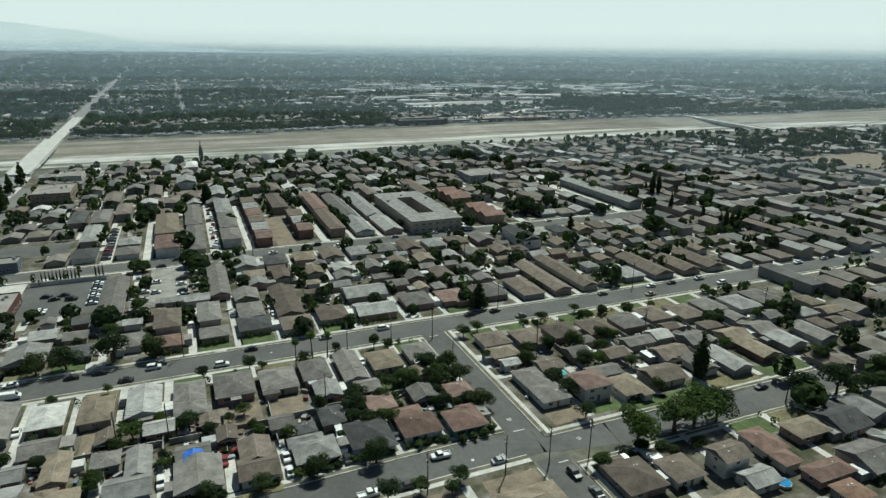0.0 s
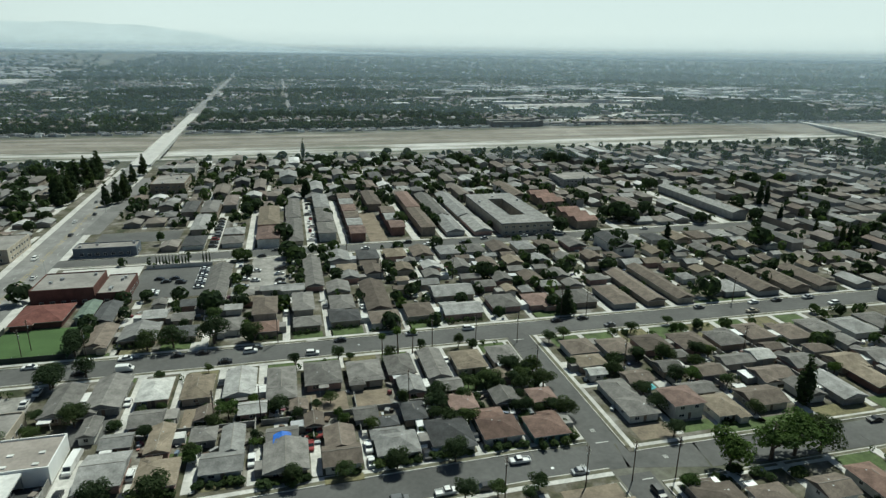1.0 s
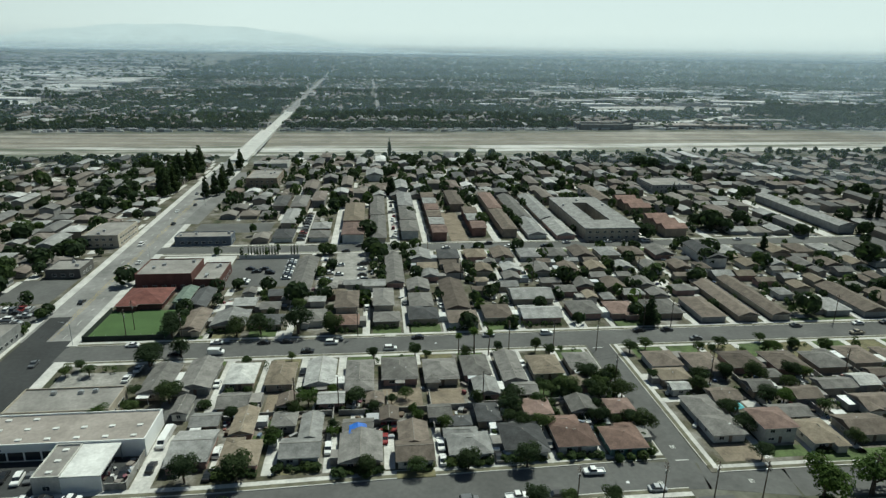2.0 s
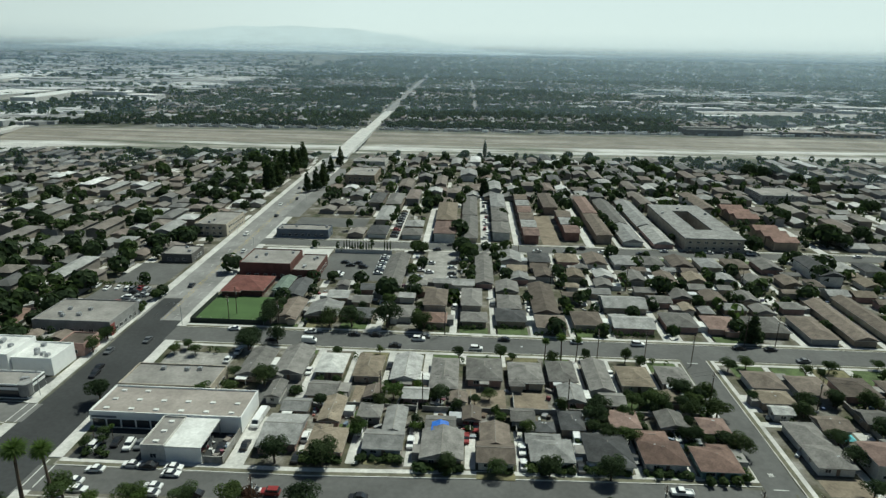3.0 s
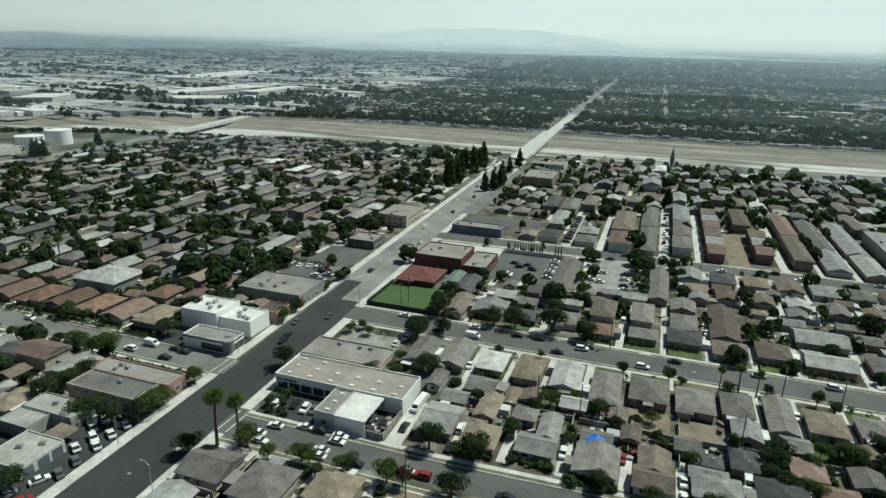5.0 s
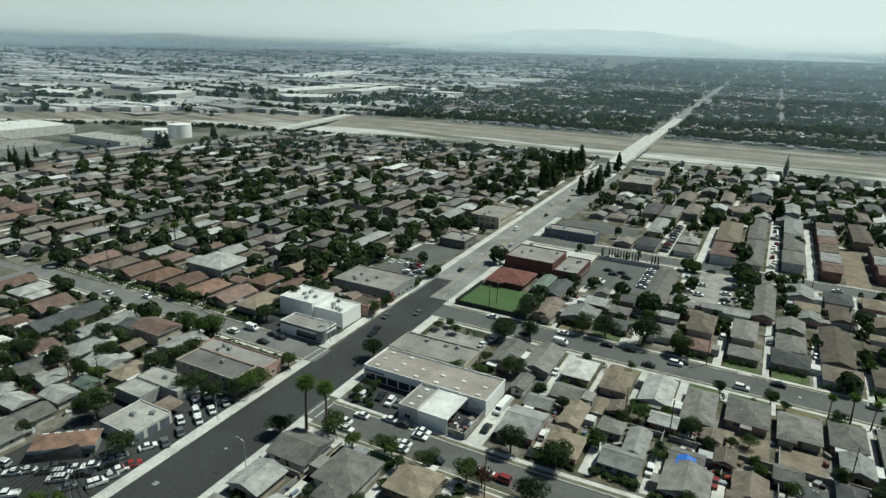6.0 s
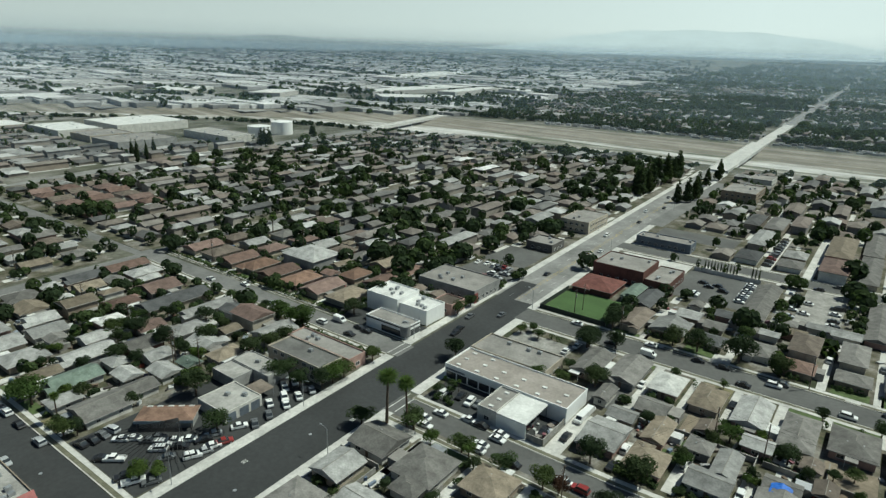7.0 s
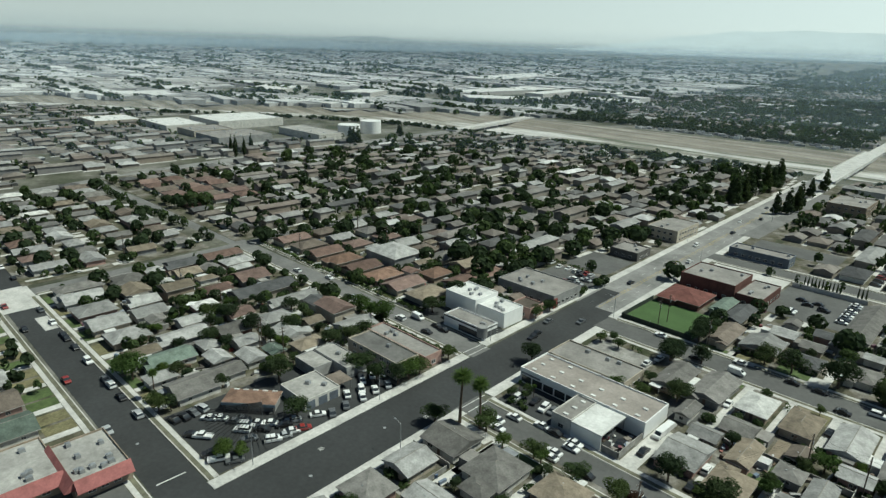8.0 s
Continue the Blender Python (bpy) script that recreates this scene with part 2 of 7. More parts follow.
HILL, HILL_FAR = painted_haze_tone("haze_painted_hill", (0.36, 0.41, 0.435)), painted_haze_tone("haze_painted_ridge", (0.62, 0.70, 0.735))
TANK_WHITE = surface("white_tank_paint", (0.74, 0.74, 0.725), 0.6, 0.05, 0.5, 0.12, 0)
RIDGE = surface("ridge_tiles", (0.24, 0.225, 0.20), 0.9, 0.5, 3, 0.25, 0)
FASCIA = surface("painted_fascia", (0.42, 0.40, 0.37), 0.8, 0.5, 3, 0.25, 0)


# ---- builders ----
class Shape:
    """Vertices and faces of one mesh, with a material slot for each face."""

    def __init__(self):
        self.v, self.f, self.s = [], [], []

    def add(self, verts, faces, slot=0):
        n = len(self.v)
        self.v += verts
        self.f += [tuple(n + i for i in q) for q in faces]
        self.s += [slot] * len(faces)
        return self

    def box(self, x0, y0, z0, x1, y1, z1, slot=0):
        return self.add([(x0, y0, z0), (x1, y0, z0), (x1, y1, z0), (x0, y1, z0), (x0, y0, z1), (x1, y0, z1), (x1, y1, z1), (x0, y1, z1)],
                        [(3, 2, 1, 0), (4, 5, 6, 7), (0, 1, 5, 4), (1, 2, 6, 5), (2, 3, 7, 6), (3, 0, 4, 7)], slot)

    def tube(self, a, b, ra, rb, sides=6, slot=0):
        a, b = Vector(a), Vector(b)
        u = (b - a).orthogonal().normalized()
        w = (b - a).normalized().cross(u)
        ring = [u * math.cos(k * math.tau / sides) + w * math.sin(k * math.tau / sides) for k in range(sides)]
        return self.add([tuple(a + d * ra) for d in ring] + [tuple(b + d * rb) for d in ring],
                        [(k, (k + 1) % sides, sides + (k + 1) % sides, sides + k) for k in range(sides)] + [tuple(range(sides - 1, -1, -1)), tuple(range(sides, 2 * sides))], slot)

    def pipe(self, points, radius, sides=4, slot=0):
        """A thin bent tube through points, in one piece."""
        n, ring_at = len(points), []
        for p in points:
            ring_at += [(p[0], p[1] + radius * math.cos(k * math.tau / sides), p[2] + radius * math.sin(k * math.tau / sides)) for k in range(sides)]
        return self.add(ring_at, [(i * sides + k, i * sides + (k + 1) % sides, (i + 1) * sides + (k + 1) % sides, (i + 1) * sides + k) for i in range(n - 1) for k in range(sides)], slot)

    def outline(self, points, axis, lo, hi, slot=0):
        """A closed outline drawn out along x or y."""
        n = len(points)
        place = (lambda p, d: (d, p[0], p[1])) if axis == "x" else (lambda p, d: (p[0], d, p[1]))
        return self.add([place(p, lo) for p in points] + [place(p, hi) for p in points],
                        [(k, (k + 1) % n, n + (k + 1) % n, n + k) for k in range(n)] + [tuple(range(n - 1, -1, -1)), tuple(range(n, 2 * n))], slot)

    def strip(self, line, half, z0, z1, slot=0, left=None, right=None):
        """A band of constant width along a line of (x, y), as a low slab. left, right: offsets in place of half."""
        left, right = half if left is None else left, -half if right is None else right
        for a, b in zip(line, line[1:]):
            a, b = Vector(a), Vector(b)
            d = (b - a).normalized()
            nrm = Vector((-d.y, d.x))
            c = [a + nrm * right, b + nrm * right, b + nrm * left, a + nrm * left]
            self.add([(p.x, p.y, z0) for p in c] + [(p.x, p.y, z1) for p in c],
                     [(4, 5, 6, 7), (0, 1, 5, 4), (1, 2, 6, 5), (2, 3, 7, 6), (3, 0, 4, 7)], slot)
        return self

    def mesh(self, name, mats, smooth=False):
        me = bpy.data.meshes.new(name)
        me.from_pydata(self.v, [], self.f)
        for m in mats if isinstance(mats, (list, tuple)) else [mats]:
            me.materials.append(m)
        me.polygons.foreach_set("material_index", self.s)
        if smooth:
            me.polygons.foreach_set("use_smooth", [True] * len(self.f))
        me.update()
        return me


def part(name, shape, mats, parent, label="", smooth=False):
    """One mesh under a thing or a part."""
    ob = new(name, shape.mesh(name, mats, smooth) if isinstance(shape, Shape) else shape)
    ob.parent = parent
    return tagged(ob, label)


def thing(name, label, category, x=0, y=0, z=0, turn=0, group=""):
    ob = new(name)
    ob.empty_display_size = 0.5
    ob.matrix_basis = pose(x, y, z, 0, 0, turn)
    return tagged(ob, label, category, group)


def structure(name, shape, mats, label, category, kind="structure"):
    return tagged(new(name, shape.mesh(name, mats)), label, category, kind=kind)


# ---- ground: one sheet to the horizon, with the river channel sunk into it ----
def river_y(x):
    """The channel's near lip at x."""
    pts = [(-5000, -2780), (-2200, -640), (-1300, 48), (-884, 370), (-740, 490), (-600, 562), (-350, 598), (-100, 612), (100, 614), (350, 636), (500, 645), (700, 640), (950, 625), (1500, 640), (5000, 760)]
    for (xa, ya), (xb, yb) in zip(pts, pts[1:]):
        if x <= xb:
            return ya + (yb - ya) * (x - xa) / (xb - xa)
    return pts[-1][1]


def plain(x, y):
    """A spot of the far plain, which rises gently towards the hills, and how much smaller things stand there."""
    dist = math.hypot(x, y)
    if dist < 2400:
        return x, y, 0.0, 1.0
    west = min(1.0, max(0.0, (math.degrees(math.atan2(-x, y)) - 34) / 14))
    top = 0.003 + 0.006 * west
    drop = max(top, 100 / dist)
    far = 2400 + 2280 * (1 - (drop - top) / (100 / 2400 - top)) ** 1.15
    return x * far / dist, y * far / dist, 100 - far * drop, far / dist


def rise(x, y):
    """Height of the ground sheet at a spot."""
    dist = math.hypot(x, y)
    if dist < 2400 or y < -1200:
        return 0.0
    west = min(1.0, max(0.0, (math.degrees(math.atan2(-x, y)) - 34) / 14))
    top = 0.003 + 0.006 * west
    u = min(1.0, (dist - 2400) / 2280) ** (1 / 1.15)
    return max(0.0, 100 - min(dist, 4680) * (top + (100 / 2400 - top) * (1 - u))) - 0.6


ground = Shape()
stations = list(range(-4900, -1300, 200)) + [-1300, -1100, -884, -810, -740, -670, -600, -475, -350, -225, -100, 0, 100, 225, 350, 525, 700, 850] + list(range(1000, 5000, 200))
profile = [(0, 0), (9, 0.6), (16, 0.6), (44, -4.2), (118, -4.4), (190, 0.8), (200, 0.8), (212, 0)]
kinds = [0, 0, 2, 1, 3, 0, 0]
rows = []
for x in stations:
    lip = river_y(x)
    rows.append([(x, min(-4900, lip - 500), 0)] + [(x, lip + o, z) for o, z in profile]
                + [(x, lip + 212 + (4900 - lip - 212) * (j / 22) ** 1.2, rise(x, lip + 212 + (4900 - lip - 212) * (j / 22) ** 1.2)) for j in range(1, 23)])
for ra, rb in zip(rows, rows[1:]):
    for k in range(len(ra) - 1):
        slot = kinds[k - 1] if 0 < k < len(kinds) + 1 else 0
        ground.add([ra[k], rb[k], rb[k + 1], ra[k + 1]], [(0, 1, 2, 3)], slot)
structure("ground", ground, [GROUND, BED, BANK_PALE, BANK_BROWN], "flat dry city ground with a wide river channel", "ground")


# ---- streets ----
def avenue_x(y):
    return -109 - 0.034 * y


def road(name, line, half, mat, label, z=0.03):
    structure(name, Shape().strip(line, half, 0.0, z), mat, label, "road")


ST1 = [(-105.4, 121.4), (-40, 121.7), (12, 124), (57, 125.3), (80, 124.2), (101, 119.9), (120, 118.7), (150, 118.3), (200, 119.8), (620, 121)]
def avenue_band(ya, yb, left, right, z1, z0=0.0):
    """A slab along the avenue; left and right are metres west of its middle line."""
    return Shape().strip([(avenue_x(ya), ya), (avenue_x(yb), yb)], 0, z0, z1, 0, left, right)


structure("road_avenue", avenue_band(-300, 214, 9.5, -8.2, 0.03), ASPHALT, "wide avenue of dark fresh asphalt", "road")
structure("road_avenue_old", avenue_band(214, 600, 10.5, -7.2, 0.03), ASPHALT_PALE, "wide avenue of worn pale asphalt", "road")
structure("road_avenue_overlay", avenue_band(213.9, 236, 9.4, 1.4, 0.036), ASPHALT, "strip of dark fresh asphalt on a worn avenue", "road")


def far_road(name, line, half, mat, label):
    """A road that runs out over the rising plain."""
    s, pts = Shape(), []
    for (xa, ya), (xb, yb) in zip(line, line[1:]):
        n = max(1, int(math.hypot(xb - xa, yb - ya) / 220))
        pts += [(xa + (xb - xa) * k / n, ya + (yb - ya) * k / n) for k in range(n)]
    pts.append(line[-1])
    edge = []
    for k, (x, y) in enumerate(pts):
        a, b = Vector(pts[max(0, k - 1)]), Vector(pts[min(len(pts) - 1, k + 1)])
        d = (b - a).normalized()
        for side in (1, -1):
            px, py, pz, _ = plain(x - d.y * half * side, y + d.x * half * side)
            edge.append((px, py, pz + 0.35))
    s.add(edge, [(2 * k + 1, 2 * k + 3, 2 * k + 2, 2 * k) for k in range(len(pts) - 1)])
    structure(name, s, mat, label, "road")


far_road("road_avenue_far", [(avenue_x(826), 826), (avenue_x(1100), 1100)], 7.0, CONCRETE, "straight avenue running on to the horizon")
far_road("road_avenue_horizon", [(avenue_x(1100), 1100), (avenue_x(9000), 9000)], 8.5, ASPHALT_PALE, "straight avenue running on to the horizon")
road("road_first_street", ST1, 5.3, ASPHALT_OLD, "grey asphalt street between house fronts", 0.034)
road("road_second_street", [(-108.4, 203), (900, 205)], 5.6, ASPHALT_OLD, "grey asphalt street between house fronts", 0.034)
road("road_third_street", [(-113, 319), (900, 324)], 5.3, ASPHALT_OLD, "grey asphalt street between apartment rows", 0.034)
road("road_connector", [(77.9, 129), (78.6, 197.8)], 4.3, ASPHALT_OLD, "short worn asphalt street joining two streets", 0.03)
road("road_stub", [(79.2, -200), (79.2, 116.5)], 4.4, ASPHALT_OLD, "worn asphalt side street", 0.03)
road("road_west_street", [(-119, 45.5), (-620, 49)], 5.6, ASPHALT, "dark asphalt street lined with parked cars", 0.034)
road("road_west_second", [(-122.6, 149), (-283, 148), (-480, 139)], 4.6, ASPHALT_MID, "grey asphalt side street off the avenue", 0.034)
road("road_west_cross", [(-281, 40), (-287, 245), (-296, 560)], 4.2, ASPHALT_MID, "grey asphalt street between house rows", 0.03)
structure("road_concrete_crossing", Shape().box(-291, 38.5, 0.0, -263, 53.5, 0.05), CONCRETE, "pale concrete street crossing", "road")
structure("road_concrete_patch", Shape().box(-252, 47, 0.0, -238, 51.2, 0.045), CONCRETE, "pale concrete patch in the street", "road")
road("road_arterial", [(-440, -300), (-455, -50), (-473, 101), (-496, 200), (-514, 315), (-531, 562)], 9, ASPHALT_PALE, "broad pale asphalt road", 0.03)

# blocks of lots, a kerb's height above the streets
BLOCKS = [(82.6, 124.7, 620, 197.2), (84.4, -120, 620, 112.4), (-470, 52, -290, 133.5), (-490, 147.5, -291, 590)]
for bx0, by0, bx1, by1 in BLOCKS:
    structure("ground_block", Shape().box(bx0, by0, 0, bx1, by1, 0.15), YARD, "dusty yards of patchy grass and paving", "ground")
# blocks that end at the avenue: far edge, from, to
for far, ya, yb in ((73.4, 131.0, 197.2), (900, 209.0, 313.6), (900, 324.8, 590), (74, -120, 117.2), (-275.5, 51.4, 143.8), (-281, 154.2, 590), (-620, -200, 39.6)):
    off = (10.2 if yb > 200 else 11.4) if far > 0 else (-13.4 if yb > 200 else -12.8)
    pts = [(far, ya), (avenue_x(ya) + off, ya), (avenue_x(yb) + off, yb), (far, yb)]
    if yb == 197.2:
        pts[1] = (pts[1][0], 127.0)
    elif yb == 117.2:
        pts[3] = (far, 120.0)
    if far > 0:
        pts.reverse()
    structure("ground_block", Shape().add([(*p, 0.0) for p in pts] + [(*p, 0.15) for p in pts], [(4, 5, 6, 7), (0, 1, 5, 4), (1, 2, 6, 5), (2, 3, 7, 6), (3, 0, 4, 7)]), YARD, "dusty yards of patchy grass and paving", "ground")

# pavements and kerbs along the blocks
walks, kerbs, verges = Shape(), Shape(), Shape()


def footway(x0, x1, y0, y1, kerb):
    """Kerb, grass verge and pavement along a street; kerb names the street's side of the band."""
    if kerb in "sn":
        w = (y1 - y0) / 3
        bands = [(x0, y0, x1, y0 + 0.3), (x0, y0 + 0.3, x1, y0 + 1.6 * w), (x0, y0 + 1.6 * w, x1, y1)]
        if kerb == "n":
            bands = [(p, y0 + y1 - e, q, y0 + y1 - c) for p, c, q, e in bands]
    else:
        w = (x1 - x0) / 3
        bands = [(x0, y0, x0 + 0.3, y1), (x0 + 0.3, y0, x0 + 1.6 * w, y1), (x0 + 1.6 * w, y0, x1, y1)]
        if kerb == "e":
            bands = [(x0 + x1 - q, c, x0 + x1 - p, e) for p, c, q, e in bands]
    for shape, band, top in zip((kerbs, verges, walks), bands, (0.165, 0.158, 0.165)):
        shape.box(band[0], band[1], 0.0, band[2], band[3], top)


for x0, y0, x1, y1, kerb in [(-104.5, 194.2, 73.4, 197.2, "n"), (70.8, 134, 73.4, 194.2, "e"), (82.6, 127.5, 85.4, 197.2, "w"), (85.4, 194.2, 620, 197.2, "n"), (84, 124.7, 200, 127.5, "s"),
                             (-105.5, 209, 900, 212, "s"), (-109, 310.6, 900, 313.6, "n"), (-109.5, 324.8, 900, 327.6, "s"), (84.4, 110, 200, 112.4, "n"), (71, 40, 74, 114.2, "e"), (84.4, 40, 87, 110, "w"),
                             (-275.5, 51.4, -124, 54.2, "s"), (-620, 36.8, -123.6, 39.6, "n"), (-275.5, 141.2, -127, 143.8, "n"), (-281, 154.2, -128, 156.8, "s"), (-278.5, 54.2, -275.5, 141, "w")]:
    footway(x0, x1, y0, y1, kerb)
for line, side in (([(-101.6, 127.0), (-40, 127.2), (12, 129.4), (57, 130.7), (73.4, 131.0)], 1), ([(-101.4, 116.0), (-40, 116.3), (12, 118.6), (57, 119.9), (74, 119.9)], -1)):
    for shape, a, b, top in ((kerbs, 0, 0.3, 0.165), (verges, 0.3, 1.6, 0.158), (walks, 1.6, 3.1, 0.165)):
        shape.strip(line, 0, 0.0, top, 0, max(a * side, b * side), min(a * side, b * side))
structure("pavement", walks, CONCRETE, "pale concrete pavement beside a street", "pavement")
structure("kerb", kerbs, CONCRETE, "pale concrete kerb along a street", "kerb")
structure("verge", verges, VERGE, "worn grass verge between kerb and pavement", "verge")
for side in (-1, 1):
    for ya, yb in ((-120, 39.6), (51.4, 143.8), (154.2, 590)) if side < 0 else ((-120, 117.2), (129.6, 197.2), (209, 313.6), (324.8, 590)):
        left, right = ((10.5, 14.0) if yb > 200 else (9.5, 13.0)) if side < 0 else ((-7.2, -10.8) if yb > 200 else (-8.2, -11.9))
        structure("pavement_avenue", avenue_band(ya, yb, max(left, right), min(left, right), 0.17), CONCRETE, "broad concrete pavement beside the avenue", "pavement")


# ---- houses ----
def hip_roof(s, x0, y0, x1, y1, z, rise, gable, along):
    """A solid roof over the eaves' rectangle, with a fascia; the ridge runs along x or y."""
    e = 0.2
    base = [(x0, y0, z), (x1, y0, z), (x1, y1, z), (x0, y1, z), (x0, y0, z + e), (x1, y0, z + e), (x1, y1, z + e), (x0, y1, z + e)]
    if along == "x":
        cut = 0 if gable else min((y1 - y0) / 2, (x1 - x0) / 2 - 0.05)
        ridge = [(x0 + cut, (y0 + y1) / 2, z + e + rise), (x1 - cut, (y0 + y1) / 2, z + e + rise)]
        faces = [(4, 5, 9, 8), (6, 7, 8, 9), (5, 6, 9), (7, 4, 8)]
    else:
        cut = 0 if gable else min((x1 - x0) / 2, (y1 - y0) / 2 - 0.05)
        ridge = [((x0 + x1) / 2, y0 + cut, z + e + rise), ((x0 + x1) / 2, y1 - cut, z + e + rise)]
        faces = [(5, 6, 9, 8), (7, 4, 8, 9), (4, 5, 8), (6, 7, 9)]
    n = len(s.f)
    s.add(base + ridge, [(3, 2, 1, 0)] + faces + [(0, 1, 5, 4), (1, 2, 6, 5), (2, 3, 7, 6), (3, 0, 4, 7)])
    s.s[n + 5:] = [1] * 4
    return ridge


rng = random.Random(7)
TAKEN = []
WINDOWS = {}
HOUSES_TO = 300.0  # past this distance from the hovering point, houses are joined
far_roofs, far_walls = Shape(), Shape()
ROOF_KEYS, WALL_KEYS = list(ROOFS), list(STUCCO)


def window_unit(parent, x, y, z, w, h, face, sash=True):
    """A window set on a wall: frame and pane."""
    key = (round(w, 1), round(h, 1))
    if key not in WINDOWS:
        fr = Shape()
        a, b = key[0] / 2, key[1] / 2
        for q in ((-a, -b, -a + 0.09, b), (a - 0.09, -b, a, b), (-a + 0.09, -b, a - 0.09, -b + 0.09), (-a + 0.09, b - 0.09, a - 0.09, b), (-0.03, -b + 0.09, 0.03, b - 0.09)):
            fr.box(q[0], -0.06, q[1], q[2], 0.03, q[3])
        WINDOWS[key] = fr.mesh("window", TRIM), Shape().box(-a + 0.09, -0.02, -b + 0.09, a - 0.09, 0.02, b - 0.09).mesh("pane", GLASS_DARK)
    ob = part("window", WINDOWS[key][0], None, parent)
    ob.matrix_basis = pose(x, y, z, 0, 0, {"s": 0, "e": 90, "n": 180, "w": -90}[face])
    part("pane", WINDOWS[key][1], None, ob)


DOOR = Shape().box(-0.46, -0.05, 0, 0.46, 0.02, 2.05).mesh("door", surface("door_paint", (0.16, 0.12, 0.09), 0.6, 1, 4, 0.2, 0, 0.4, 0.0, 0.4))
VENT = Shape().tube((0, 0, -0.3), (0, 0, 0.55), 0.1, 0.1, 6).box(-0.18, -0.18, 0.5, 0.18, 0.18, 0.58).mesh("roof_vent", METAL)
WORDS = {"grey": "grey shingle roof", "dark": "dark grey shingle roof", "light": "pale grey shingle roof", "brown": "brown shingle roof", "tan": "tan shingle roof", "red": "red tile roof",
         "rust": "rust-brown shingle roof", "white": "white coated roof", "green": "grey-green shingle roof", "orange": "orange tile roof", "pink": "faded red shingle roof", "salmon": "salmon-red tile roof"}
WALLWORD = {"white": "white", "cream": "cream", "tan": "tan", "grey": "grey", "pink": "pink", "blue": "blue-grey", "brick": "dark red", "russet": "russet", "slate": "slate blue", "sign_red": "red", "teal": "teal", "dark": "dark"}


def house(x0, y0, x1, y1, roof="grey", storeys=1, gable=False, along=None, wall=None, wing=None, base=0.15, detail=True):
    """A house by its eaves' rectangle. wing: a second rectangle (x0, y0, x1, y1) joined to it."""
    cx, cy = (x0 + x1) / 2, (y0 + y1) / 2
    if not wing and storeys == 1 and (x1 - x0) * (y1 - y0) > 95 and rng.random() < 0.55 and y1 - y0 < 30:
        w = (x1 - x0) * rng.uniform(0.4, 0.55)
        xa = rng.choice((x0 + 0.02, x1 - w - 0.02))
        wing = (xa, y0 - 1.6, xa + w, y0 + 4.5) if rng.random() < 0.5 else (xa, y1 - 4.5, xa + w, y1 + 1.6)
    wall = wall or rng.choice(["white", "cream", "cream", "tan", "grey", "white", "pink"])
    if math.hypot(cx, cy) > HOUSES_TO:
        TAKEN.append((x0, y0, x1, y1))
        run = along or ("x" if x1 - x0 >= y1 - y0 else "y")
        n = len(far_roofs.f)
        hip_roof(far_roofs, x0, y0, x1, y1, 0.15 + 2.42 * storeys, 0.15 * min(x1 - x0, y1 - y0) + 0.12, gable, run)
        far_roofs.s[n:] = [ROOF_KEYS.index(roof)] * (len(far_roofs.f) - n)
        far_walls.box(x0 + 0.65, y0 + 0.65, 0.15, x1 - 0.65, y1 - 0.65, 0.15 + 2.42 * storeys, WALL_KEYS.index(wall))
        return None
    size = "two-storey" if storeys > 1 else "small" if (x1 - x0) * (y1 - y0) < 70 else "single-storey"
    ob = thing("house", "%s %s stucco house with %s" % (size, WALLWORD[wall], WORDS[roof]), "house", cx, cy, base, 0, "houses")
    TAKEN.extend([(x0, y0, x1, y1)] + ([wing] if wing else []))
    detail = detail and math.hypot(cx, cy) < 200
    h = 2.42 * storeys
    rf = None
    for n, (a, b, c, d) in enumerate([(x0, y0, x1, y1)] + ([wing] if wing else [])):
        a, b, c, d = a - cx, b - cy, c - cx, d - cy
        hh = h - 0.12 * n
        run = along if n == 0 and along else ("x" if c - a >= d - b else "y")
        rise = 0.3 * min(c - a, d - b) / 2 + 0.12
        o = 0.65
        ws, rs = Shape(), Shape()
        if gable and run == "x":
            ws.outline([(b + o, 0), (d - o, 0), (d - o, hh), ((b + d) / 2, hh + rise * 0.88), (b + o, hh)], "x", a + o, c - o)
        elif gable:
            ws.outline([(a + o, 0), (c - o, 0), (c - o, hh), ((a + c) / 2, hh + rise * 0.88), (a + o, hh)], "y", b + o, d - o)
        else:
            ws.box(a + o, b + o, 0, c - o, d - o, hh - 0.002 * n)
        ridge = hip_roof(rs, a, b, c, d, hh, rise, gable, run)
        part("wing_wall" if n else "wall", ws, STUCCO[wall], ob, WALLWORD[wall] + " stucco wall")
        top = part("wing_roof" if n else "roof", rs, [ROOFS[roof], FASCIA], ob, WORDS[roof])
        rf = rf or top
        if detail and math.hypot(cx, cy) < 185:
            part("ridge_cap", Shape().tube(ridge[0], ridge[1], 0.1, 0.1, 4), RIDGE, top)
    if rng.random() < (0.35 if detail else 0.5):
        # lean-to or carport roof against one side
        w, dd, high = rng.uniform(2.4, 4.5), rng.uniform(3, 5.5), rng.uniform(2.1, 2.5)
        side = rng.choice((-1, 1))
        xa = (x1 - cx - 0.6) if side > 0 else (x0 - cx + 0.6 - w)
        ya = rng.uniform(y0 - cy + 0.7, max(y0 - cy + 0.8, y1 - cy - dd))
        part("lean_to", Shape().box(xa, ya, 0, xa + w, ya + dd, high), rng.choice((FLAT_WHITE, METAL, FLAT_ROOF, FLAT_ROOF, CONCRETE_DIRTY)), ob, "flat-roofed lean-to")
    if not detail:
        return ob
    a, b, c, d = x0 - cx + 0.65, y0 - cy + 0.65, x1 - cx - 0.65, y1 - cy - 0.65
